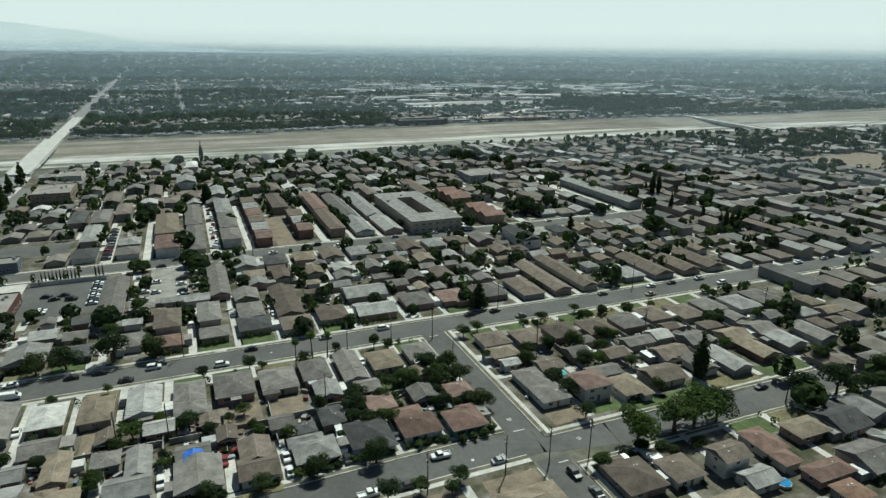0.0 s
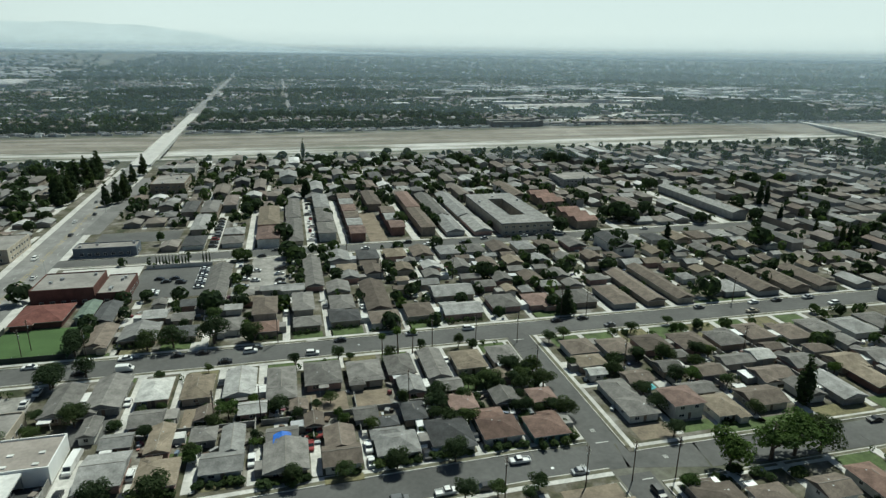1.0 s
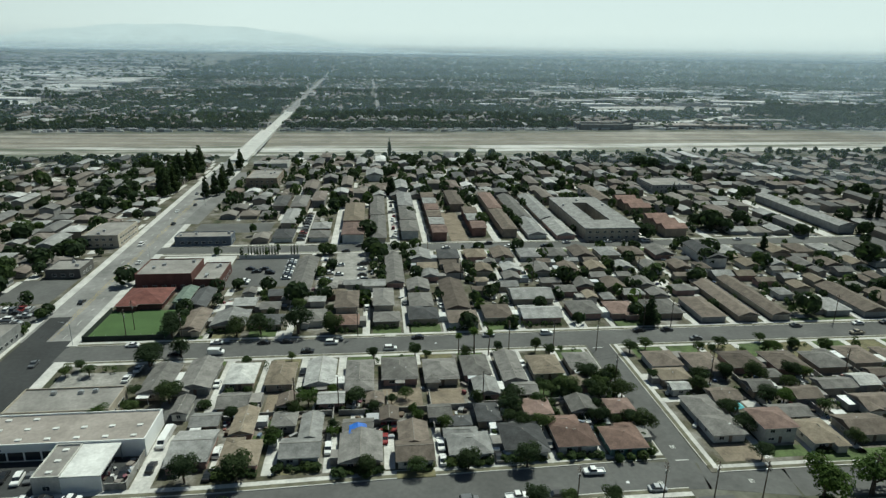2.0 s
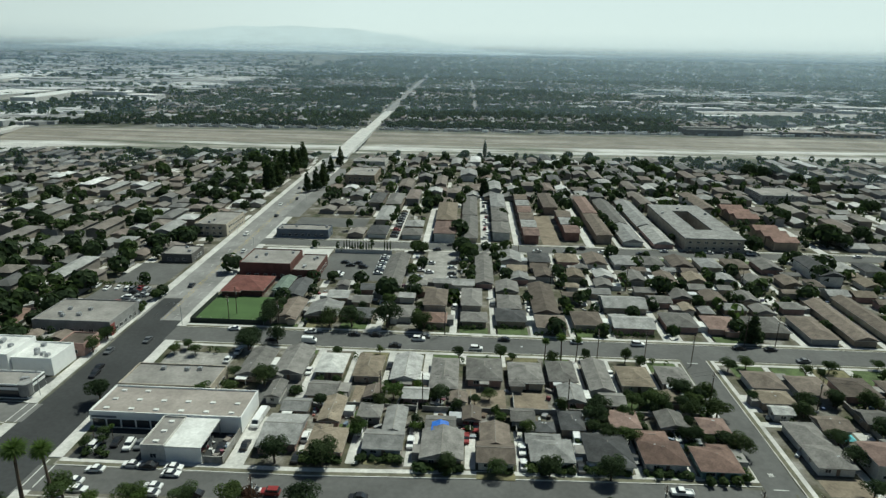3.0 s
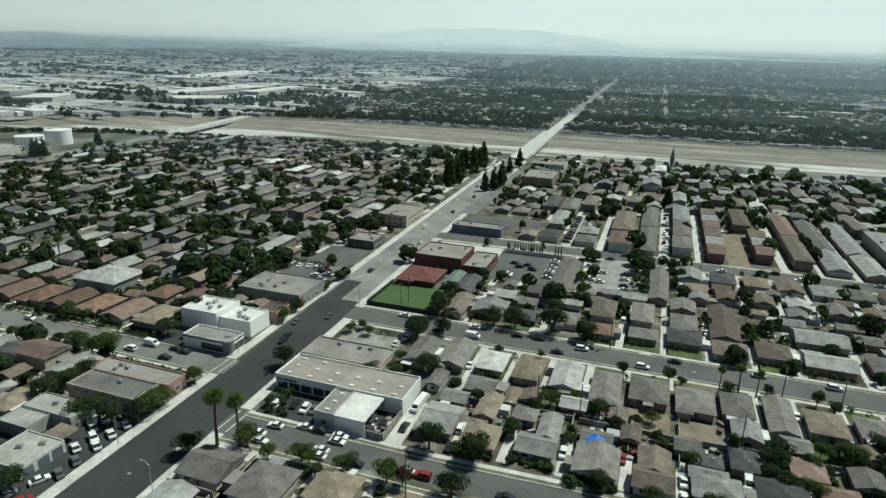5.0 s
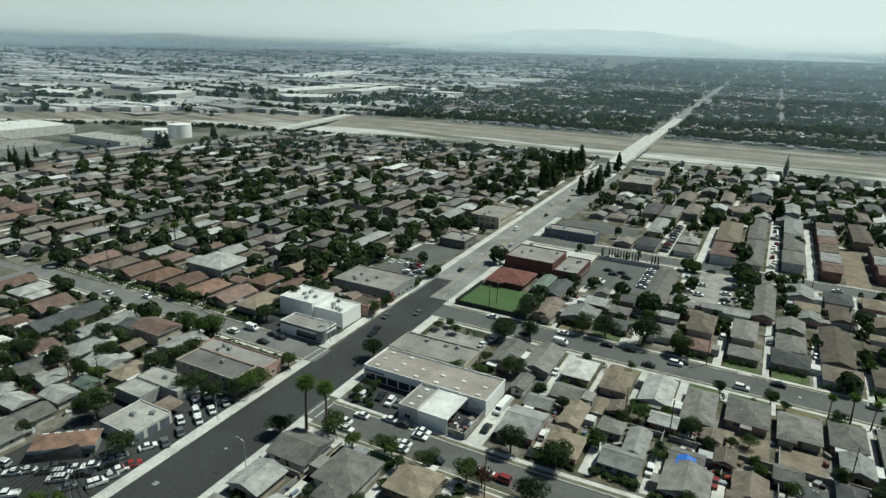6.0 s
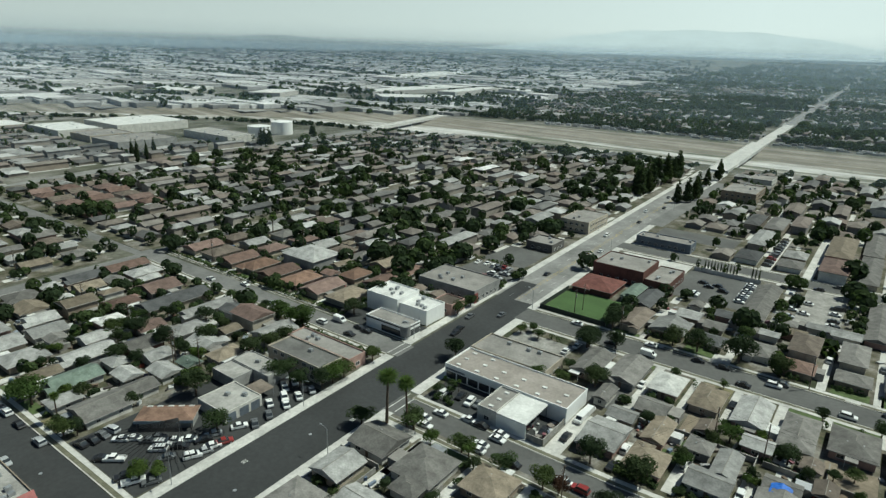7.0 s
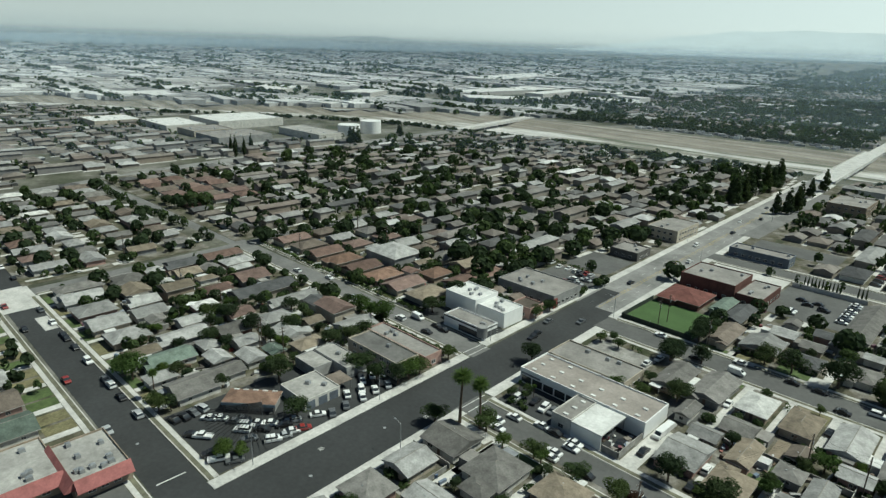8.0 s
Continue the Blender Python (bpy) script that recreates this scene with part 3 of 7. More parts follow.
    for k in range(storeys):
        z = 1.4 + 2.42 * k
        n = max(1, int((c - a) / 4.0))
        for i in range(n):
            x = a + (c - a) * (i + 0.5) / n
            if k == 0 and i == n // 2 and n > 1:
                continue
            window_unit(ob, x, b, z, rng.choice((1.2, 1.5, 1.8)), rng.choice((1.0, 1.2)), "s")
        for i in range(max(1, int((d - b) / 5.5))):
            y = b + (d - b) * (i + 0.5) / max(1, int((d - b) / 5.5))
            face, x = ("w", a) if cx > 0 else ("e", c)
            window_unit(ob, x, y, z, 1.2, 1.0, face)
    if c - a > 6:
        door = part("door", DOOR, None, ob)
        door.matrix_basis = pose(a + (c - a) * 0.5 + 0.3, b, 0.02)
    if rng.random() < 0.55:
        for k in range(2):
            tree("shrub", rng.uniform(x0 + 0.5, x1 - 0.5), y0 - 0.1, rng.uniform(1.2, 2.2), k, rng.uniform(0, 360), wide=rng.uniform(1.0, 1.6))
    for k in range(rng.choice((0, 1, 1, 2))):
        v = part("roof_vent", VENT, None, rf)
        v.matrix_basis = pose(a + (c - a) * rng.uniform(0.3, 0.7), (b + d) / 2 + (d - b) * rng.choice((-0.16, 0.16)), h + 0.2 + 0.3 * min(c - a, d - b) / 2 * 0.5)
    if rng.random() < 0.45 and d - b > 8:
        w = rng.uniform(2.6, 4.2)
        x = rng.uniform(a, c - w)
        side = 1 if cy < 160 and cx > -100 else -1
        y = d if side > 0 else b - 2.8
        cover = part("patio_cover", Shape().box(x, y, 2.35, x + w, y + 2.8, 2.47), rng.choice((FLAT_WHITE, METAL, FLAT_ROOF)), ob, "flat patio cover")
        for px in (x + 0.1, x + w - 0.2):
            part("post", Shape().box(px, y + (2.6 if side > 0 else 0.1), 0, px + 0.1, y + (2.7 if side > 0 else 0.2), 2.35), TRIM, cover)
    return ob


SKY_LIGHT = Shape().box(-0.7, -0.45, 0, 0.7, 0.45, 0.28).mesh("skylight", FLAT_WHITE)
AC_UNIT = Shape().box(-0.7, -0.55, 0, 0.7, 0.55, 0.9).box(-0.5, -0.4, 0.9, 0.5, 0.4, 1.02).mesh("roof_unit", METAL)


def flat_building(name, label, x0, y0, x1, y1, h, wall, roof=None, units=3, skylights=0, storeys=1, openings=True, trim=None, base=0.15):
    """A building with a flat roof sunk behind a parapet."""
    cx, cy = (x0 + x1) / 2, (y0 + y1) / 2
    ob = thing(name, label, "building", cx, cy, base)
    TAKEN.append((x0, y0, x1, y1))
    a, b, c, d = x0 - cx, y0 - cy, x1 - cx, y1 - cy
    p = 0.45
    s = Shape().box(a, b, 0, c, b + 0.25, h + p).box(a, d - 0.25, 0, c, d, h + p).box(a, b + 0.25, 0, a + 0.25, d - 0.25, h + p).box(c - 0.25, b + 0.25, 0, c, d - 0.25, h + p)
    part("wall", s, wall, ob)
    part("roof", Shape().box(a + 0.25, b + 0.25, h - 0.25, c - 0.25, d - 0.25, h), roof or FLAT_ROOF, ob, "flat roof with stains")
    if trim:
        part("parapet_band", Shape().box(a - 0.06, b - 0.06, h - 0.5, c + 0.06, b - 0.002, h + p + 0.05).box(c + 0.002, b, h - 0.5, c + 0.06, d, h + p + 0.05).box(a - 0.06, b, h - 0.5, a - 0.002, d, h + p + 0.05), trim, ob)
    r2 = random.Random(int(x0 * 7 + y0 * 13))
    for k in range(units):
        part("roof_unit", AC_UNIT, None, ob).matrix_basis = pose(r2.uniform(a + 2, c - 2), r2.uniform(b + 2, d - 2), h, 0, 0, r2.choice((0, 90)))
    n = max(1, int(math.sqrt(skylights * (c - a) / (d - b)))) if skylights else 0
    for k in range(skylights):
        i, j = k % n, k // n
        rows_n = (skylights + n - 1) // n
        part("skylight", SKY_LIGHT, None, ob).matrix_basis = pose(a + (c - a) * (i + 0.5) / n, b + (d - b) * (j + 0.5) / rows_n, h)
    if openings:
        for k in range(storeys):
            z = 1.6 + 3.0 * k
            for i in range(int((c - a) / 4)):
                window_unit(ob, a + 2 + (c - a - 4) * (i + 0.5) / int((c - a) / 4), b, z, 1.8, 1.4, "s")
            for i in range(int((d - b) / 4)):
                face, x = ("e", c) if cx < -60 else ("w", a)
                window_unit(ob, x, b + 2 + (d - b - 4) * (i + 0.5) / int((d - b) / 4), z, 1.8, 1.4, face)
    return ob


# ---- trees ----
def leaf_cloud(s, lobes, count, size, seed, squash=1.0):
    """Small folded leaf clumps, scattered over a few uneven lobes (x, y, z, radius)."""
    r = random.Random(seed)
    weight = [l[3] ** 2 for l in lobes]
    for _ in range(count):
        x, y, z, rad = r.choices(lobes, weight)[0]
        d = Vector((r.gauss(0, 1), r.gauss(0, 1), r.gauss(0.25, 0.9))).normalized()
        p = Vector((x, y, z)) + Vector((d.x, d.y, d.z * squash)) * rad * r.uniform(0.62, 1.08) ** 0.7
        n = (d * 2.4 + Vector((r.gauss(0, 0.4), r.gauss(0, 0.4), r.gauss(0.45, 0.4)))).normalized()
        u = n.orthogonal().normalized()
        u.rotate(Matrix.Rotation(r.uniform(0, 6.28), 3, n))
        w = n.cross(u)
        k = size * r.uniform(0.6, 1.3)
        s.add([tuple(p - u * k), tuple(p - w * k * 0.7 + n * k * 0.3), tuple(p + u * k), tuple(p + w * k * 0.7 + n * k * 0.25)], [(0, 1, 2), (0, 2, 3)])


def round_tree(seed, leaves=1900):
    """Trunk and crown meshes of a broad street tree, 1 unit = 1 m, about 7 m tall."""
    r = random.Random(seed)
    t, c = Shape(), Shape()
    t.tube((0, 0, -0.1), (0.1, 0, 2.2), 0.24, 0.17, 7)
    lobes = []
    for k in range(r.randint(6, 8)):
        a, d = k * 2.4 + r.uniform(0, 0.6), r.uniform(0.8, 2.3)
        tip = (d * math.cos(a), d * math.sin(a), r.uniform(3.4, 5.2))
        t.tube((0.1, 0, 1.9), tip, 0.11, 0.035, 5)
        lobes.append((*tip, r.uniform(1.1, 1.75)))
    for k in range(4):
        lobes.append((r.uniform(-1, 1), r.uniform(-1, 1), r.uniform(4.2, 5.6), r.uniform(1.1, 1.6)))
    leaf_cloud(c, lobes, leaves, 0.215, seed, 0.85)
    return t, c


def column_tree(seed, leaves=800):
    """A slim cypress, about 12 m tall."""
    t, c = Shape(), Shape()
    t.tube((0, 0, -0.1), (0, 0, 10), 0.22, 0.04, 6)
    r = random.Random(seed)
    lobes = [(r.uniform(-0.15, 0.15), r.uniform(-0.15, 0.15), 0.9 + k * 0.95, max(0.35, 1.25 - abs(k - 4) * 0.1 - max(0, k - 7) * 0.12)) for k in range(12)]
    leaf_cloud(c, lobes, leaves, 0.34, seed)
    return t, c


def cone_tree(seed, leaves=1300):
    """A dark tiered conifer, about 12 m tall."""
    t, c = Shape(), Shape()
    t.tube((0, 0, -0.1), (0, 0, 11), 0.28, 0.05, 6)
    r = random.Random(seed)
    lobes = []
    for k in range(9):
        rad = 2.9 * (1 - k / 10.5)
        for j in range(4):
            a = r.uniform(0, 6.28)
            lobes.append((math.cos(a) * rad * 0.55, math.sin(a) * rad * 0.55, 1.8 + k * 1.12, rad * 0.62))
    leaf_cloud(c, lobes, leaves, 0.46, seed, 0.7)
    return t, c


def palm_tree(seed, tall=13.0):
    """A fan palm: bare trunk, a tuft of arching fronds."""
    t, c = Shape(), Shape()
    r = random.Random(seed)
    lean = r.uniform(-0.4, 0.4)
    t.tube((0, 0, -0.1), (lean * 0.4, 0, tall * 0.5), 0.32, 0.22, 8).tube((lean * 0.4, 0, tall * 0.5), (lean, 0, tall), 0.22, 0.18, 8)
    for k in range(46):
        a, lift = k * 2.4, 1.25 - 2.1 * (k / 46)
        d = Vector((math.cos(a) * math.cos(lift), math.sin(a) * math.cos(lift), math.sin(lift)))
        side = Vector((-math.sin(a), math.cos(a), 0))
        p0 = Vector((lean, 0, tall))
        p1 = p0 + d * 1.2
        p2 = p1 + (d + Vector((0, 0, -0.45))).normalized() * r.uniform(0.8, 1.2)
        for j in (-1, 0, 1):
            o = side * 0.3 * j
            c.add([tuple(p0), tuple(p1 + o - side * 0.14), tuple(p2 + o * 1.9), tuple(p1 + o + side * 0.14)], [(0, 1, 2, 3)])
    return t, c


def shrub(seed, leaves=170):
    c = Shape()
    r = random.Random(seed)
    leaf_cloud(c, [(r.uniform(-0.5, 0.5), r.uniform(-0.5, 0.5), r.uniform(0.5, 0.9), r.uniform(0.5, 0.8)) for _ in range(4)], leaves, 0.24, seed)
    t = Shape()
    for k in range(3):
        t.tube((0, 0, -0.05), (0.5 * math.cos(k * 2.1), 0.5 * math.sin(k * 2.1), 0.9), 0.05, 0.02, 5)
    return t, c


TREE_KINDS = {
    "round": (round_tree, LEAF, "leafy green street tree with a broad crown"), "bright": (round_tree, LEAF_BRIGHT, "bright green broadleaf tree with an open crown"),
    "dark": (round_tree, LEAF_DARK, "dense dark green broadleaf tree"), "rust": (round_tree, LEAF_RED, "small tree with rust-coloured leaves"),
    "cypress": (column_tree, LEAF_DARK, "tall slim dark cypress"), "conifer": (cone_tree, LEAF_DARK, "tall dark green conifer"),
    "palm": (palm_tree, LEAF_BRIGHT, "fan palm with a tall bare trunk"), "shrub": (shrub, LEAF, "rounded green garden shrub"),
}
TREES = {}


OUTLYING = []
TREES_TO, SHRUBS_TO = 240.0, 178.0  # past these distances from the hovering point, broad trees and shrubs are joined


def tree(kind, x, y, height=7.0, variant=0, turn=0.0, base=0.15, wide=1.0):
    build, leaf, label = TREE_KINDS[kind]
    natural = {"round": 7.0, "bright": 7.0, "dark": 7.0, "rust": 7.0, "cypress": 12.0, "conifer": 12.5, "palm": 14.0, "shrub": 1.6}[kind]
    if kind in ("round", "bright", "dark") and math.hypot(x, y) > TREES_TO or kind == "shrub" and math.hypot(x, y) > SHRUBS_TO:
        OUTLYING.append((kind, x, y, height, height * 0.75 * wide))
        return None
    k = height / natural
    m = pose(x, y, base, 0, 0, turn) @ Matrix.Diagonal((k * wide, k * wide, k, 1))
    key = kind, variant
    if key in TREES:
        first, k0, w0 = TREES[key]
        return copy_thing(first, pose(x, y, base, 0, 0, turn) @ Matrix.Diagonal((k * wide / w0, k * wide / w0, k / k0, 1)))
    ob = thing("palm" if kind == "palm" else "shrub" if kind == "shrub" else "tree", label, "shrub" if kind == "shrub" else "tree", group="trees and shrubs")
    t, c = build(11 + variant * 7 + len(kind))
    part("trunk" if kind != "shrub" else "stems", t, TRUNK, ob)
    part("crown", c, leaf, ob)
    ob.matrix_basis = m
    TREES[key] = ob, k, k * wide
    return ob


# ---- vehicles ----
CARS = {}
PARKED = []


def car(x, y, turn=0, colour="white", kind="sedan", base=0.034):
    key = kind, colour
    m = pose(x, y, base, 0, 0, turn)
    if any(math.hypot(x - px, y - py) < 2.2 for px, py in PARKED):
        return None
    PARKED.append((x, y))
    if key in CARS:
        return copy_thing(CARS[key], m)
    word = {"sedan": "saloon car", "suv": "sport utility car", "pickup": "pickup truck", "van": "delivery van"}[kind]
    ob = thing("pickup_truck" if kind == "pickup" else "van" if kind == "van" else "car", "parked %s %s" % (colour, word), "car", group="parked vehicles")
    hw = 0.9
    body, glass = Shape(), Shape()
    if kind == "sedan":
        body.outline([(-2.25, 0.3), (2.2, 0.3), (2.25, 0.62), (2.1, 0.8), (1.1, 0.92), (-1.5, 0.95), (-2.2, 0.88), (-2.28, 0.6)], "y", -hw, hw)
        cab, top = [(1.1, 0.93), (0.45, 1.40), (-0.85, 1.43), (-1.7, 0.96)], [(0.42, 1.39), (0.3, 1.46), (-0.75, 1.49), (-0.86, 1.42)]
    elif kind == "suv":
        body.outline([(-2.3, 0.35), (2.3, 0.35), (2.35, 0.75), (2.2, 0.98), (1.2, 1.08), (-2.25, 1.1), (-2.35, 0.7)], "y", -0.95, 0.95)
        cab, top = [(1.2, 1.09), (0.6, 1.66), (-1.9, 1.68), (-2.25, 1.11)], [(0.58, 1.65), (0.5, 1.75), (-1.8, 1.77), (-1.92, 1.67)]
    elif kind == "pickup":
        body.outline([(-2.7, 0.45), (2.6, 0.45), (2.65, 0.85), (2.5, 1.05), (1.5, 1.12), (-0.6, 1.12), (-0.62, 0.75), (-2.55, 0.75), (-2.58, 1.08), (-2.72, 1.08)], "y", -0.95, 0.95)
        body.box(-2.6, -0.95, 0.75, -0.62, -0.85, 1.08).box(-2.6, 0.85, 0.75, -0.62, 0.95, 1.08)
        cab, top = [(1.5, 1.13), (0.95, 1.68), (-0.4, 1.7), (-0.6, 1.13)], [(0.93, 1.67), (0.85, 1.76), (-0.35, 1.78), (-0.42, 1.69)]
    else:
        body.outline([(-2.7, 0.4), (2.6, 0.4), (2.65, 0.9), (2.4, 1.2), (1.9, 1.3), (1.2, 2.15), (-2.65, 2.2), (-2.72, 0.8)], "y", -1.0, 1.0)
        cab, top = [(1.92, 1.3), (1.3, 2.06), (1.22, 2.06), (1.8, 1.3)], [(1.25, 2.1), (1.2, 2.2), (-2.6, 2.24), (-2.64, 2.12)]
    glass.outline(cab, "y", -hw + 0.1, hw - 0.1)
    part("body", body, CARPAINT[colour], ob)
    part("cabin_glass", glass, GLASS_DARK, ob, "dark car glass")
    part("roof", Shape().outline(top, "y", -hw + 0.12, hw - 0.12), CARPAINT[colour], ob)
    wheel = Shape().tube((0, -0.12, 0), (0, 0.12, 0), 0.33, 0.33, 10).tube((0, -0.135, 0), (0, 0.135, 0), 0.19, 0.19, 8, 1).mesh("wheel", [BLACK, METAL])
    for wx in (-1.45, 1.42):
        for wy in (-0.82, 0.82):
            w = part("wheel", wheel, None, ob)
            w.matrix_basis = pose(wx, wy, 0.33)
    ob.matrix_basis = m
    CARS[key] = ob
    return ob


COLOURS = ["white", "silver", "black", "grey", "white", "black", "red", "silver", "tan", "blue", "grey", "white"]


def any_car(x, y, turn, seed, base=0.034):
    r = random.Random(seed * 31 + 5)
    return car(x, y, turn + r.choice((0, 180)) + r.uniform(-2, 2), r.choice(COLOURS), r.choice(("sedan", "sedan", "suv", "suv", "pickup")), base)


POLE = {}


def pole(x, y, height=12.0, turn=0, base=0.15, kind="utility"):
    key = kind
    m = pose(x, y, base, 0, 0, turn) @ Matrix.Diagonal((1, 1, height / (12.0 if kind == "utility" else 9.0), 1))
    if key in POLE:
        first, h0 = POLE[key]
        return copy_thing(first, pose(x, y, base, 0, 0, turn) @ Matrix.Diagonal((1, 1, height / h0, 1)))
    if kind == "utility":
        ob = thing("utility_pole", "weathered wooden utility pole with crossarms", "pole", group="poles")
        part("pole", Shape().tube((0, 0, -0.2), (0, 0, 12), 0.17, 0.11, 8), POLE_WOOD, ob)
        for z in (11.3, 10.2):
            arm = part("crossarm", Shape().box(-1.25, 0.11, z, 1.25, 0.22, z + 0.13), POLE_WOOD, ob)
            for k in range(4):
                part("insulator", Shape().tube((-1.1 + k * 0.73, 0.165, z + 0.13), (-1.1 + k * 0.73, 0.165, z + 0.32), 0.05, 0.035, 6), TRIM, arm)
        part("transformer", Shape().tube((0.38, -0.05, 8.6), (0.38, -0.05, 9.6), 0.24, 0.24, 8), METAL, ob, "grey steel transformer")
    else:
        ob = thing("street_lamp", "grey steel street lamp with a curved arm", "lamp", group="street lamps")
        part("pole", Shape().tube((0, 0, -0.1), (0, 0, 8.2), 0.11, 0.07, 8), METAL, ob)
        part("arm", Shape().tube((0, 0, 8.1), (0.9, 0, 8.7), 0.05, 0.045, 6).tube((0.9, 0, 8.7), (2.0, 0, 8.85), 0.045, 0.04, 6), METAL, ob)
        part("lamp_head", Shape().box(1.8, -0.14, 8.78, 2.5, 0.14, 8.96), METAL, ob)
    ob.matrix_basis = m
    POLE[key] = ob, height
    return ob


# ---- patches on the lots ----
def patch(kind, x0, y0, x1, y1, z=0.18):
    mat, label, cat = {"drive": (CONCRETE, "pale concrete driveway", "driveway"), "drive_dirty": (CONCRETE_DIRTY, "stained concrete driveway", "driveway"), "lawn": (GRASS, "small green front lawn", "lawn"),
                       "dry": (GRASS_DRY, "dry yellowed front lawn", "lawn"), "dirt": (DIRT, "bare dirt yard", "yard"), "lot": (ASPHALT_OLD, "worn asphalt car park", "car park"), "service": (ASPHALT_MID, "pale asphalt service road", "road"), "lot_dark": (ASPHALT, "dark asphalt forecourt", "car park")}[kind]
    if kind in ("lot", "lot_dark", "service", "drive_dirty", "dirt") or x1 - x0 > 3.5 and kind == "drive":
        TAKEN.append((x0, y0, x1, y1))
    return structure({"drive": "driveway", "drive_dirty": "driveway", "lawn": "lawn", "dry": "lawn", "dirt": "yard", "service": "service_road", "lot": "car_park", "lot_dark": "car_park"}[kind],
                     Shape().box(x0, y0, 0.1, x1, y1, z), mat, label, cat)


def free(x, y, pad=1.0):
    return all(not (a - pad < x < c + pad and b - pad < y < d + pad) for a, b, c, d in TAKEN)


def fence(x0, y0, x1, y1, h=1.7, mat=None, label="grey block garden wall"):
    t = 0.09
    s = Shape().box(min(x0, x1) - t, min(y0, y1) - t, 0, max(x0, x1) + t, max(y0, y1) + t, h).box(min(x0, x1) - t - 0.03, min(y0, y1) - t - 0.03, h, max(x0, x1) + t + 0.03, max(y0, y1) + t + 0.03, h + 0.07)
    ob = new("garden_wall", s.mesh("garden_wall", mat or CONCRETE_DIRTY))
    ob.matrix_basis = pose(0, 0, 0.15)
    return tagged(ob, label, "wall", "garden walls")


# ==== the block between the first and the second street ====
# houses facing the second street: x, y, x, y of the eaves, roof, gabled or not
for x0, y0, x1, y1, roof, gab in [
        (-61, 172, -51, 191, "grey", True), (-72, 170, -63, 188, "grey", True), (-48, 174, -38.5, 187.5, "white", False), (-35.5, 172.5, -26.5, 187, "tan", False), (-23.5, 171, -14, 188, "light", True), (-11, 167, -2, 187, "grey", False),
        (0.3, 173, 12, 188, "grey", False), (13.6, 172, 24.8, 186, "grey", False), (26.2, 174, 35.4, 188, "grey", False), (38, 169, 46, 189, "grey", True),
        (48.5, 173, 59, 186, "tan", False), (61.5, 175, 71, 187, "grey", False)]:
    house(x0, y0, x1, y1, roof, gable=gab)
# back houses and garages
for x0, y0, x1, y1, roof, gab in [
        (-47, 160, -38, 169, "grey", True), (-30, 160, -23.5, 167, "brown", True), (-30, 150, -23, 157, "grey", False), (-18.5, 160.5, -10.5, 167.5, "light", True), (-4.5, 159.5, 1, 165.5, "brown", True),
        (28, 162, 36, 172, "light", True), (26.5, 148, 33.5, 157.5, "dark", False), (40, 161, 47.5, 168.5, "grey", True), (40.5, 150, 49, 159, "pink", False), (54, 150.5, 62, 159, "grey", True),
        (-0.5, 150.5, 5, 157.5, "brown", True), (13, 151, 20, 158, "grey", True), (19.5, 146.5, 25, 151.5, "dark", False)]:
    house(x0, y0, x1, y1, roof, gable=gab)
# houses facing the first street
house(-53.5, 136, -43, 150, "light", gable=True, along="x")
house(-52, 151.5, -44, 158.5, "light", gable=True)
house(-40.5, 147, -34, 160, "tan", gable=True)
house(-40.5, 133.5, -30.5, 144.5, "tan", along="x")
house(-26, 135.5, -15.5, 144.5, "light", gable=True, wing=(-22, 143.5, -15.8, 156))
house(-11, 132.5, 0.3, 145.5, "grey", wing=(-10.5, 144.5, -2, 152.5), gable=True)
house(3.4, 132, 13.4, 141, "brown", gable=True, wing=(4.4, 139, 12.6, 149.5))
house(17, 133.5, 28.5, 143.5, "light", wing=(16.4, 141, 26, 146))
house(31.5, 134.5, 43.3, 147, "dark")
house(45.6, 134.5, 57, 145, "rust", storeys=1, wing=(45.8, 142.5, 54.8, 149.5))
house(58.8, 132.5, 69.6, 143, "rust", wall="teal")
house(65, 149, 73, 157, "pink", storeys=1)
patch("lot", -64, 158.5, -53, 171)
for x, ya, yb, w in [(-14.8, 132.7, 153, 3.2), (0.6, 132.7, 150, 2.7), (13.8, 132.7, 150, 2.4), (28.8, 132.7, 147, 2.6), (43.5, 132.7, 149, 2.1), (57.2, 132.7, 149, 1.6), (70, 132.7, 147, 1.5), (-43, 132.7, 147, 2.4), (-29.8, 132.7, 149, 3.2),
                     (-38.2, 168, 194.1, 2.4), (-26.2, 168, 194.1, 2.5), (-13.8, 168, 194.1, 2.6), (46.2, 165, 194.1, 2.2), (59.2, 176, 194.1, 2.2), (-50.8, 160, 194.1, 2.6), (35.6, 173, 194.1, 2.2), (-1.8, 188, 194.1, 2.0), (12.2, 187, 194.1, 1.3)]:
    patch("drive", x, ya, x + w, yb)
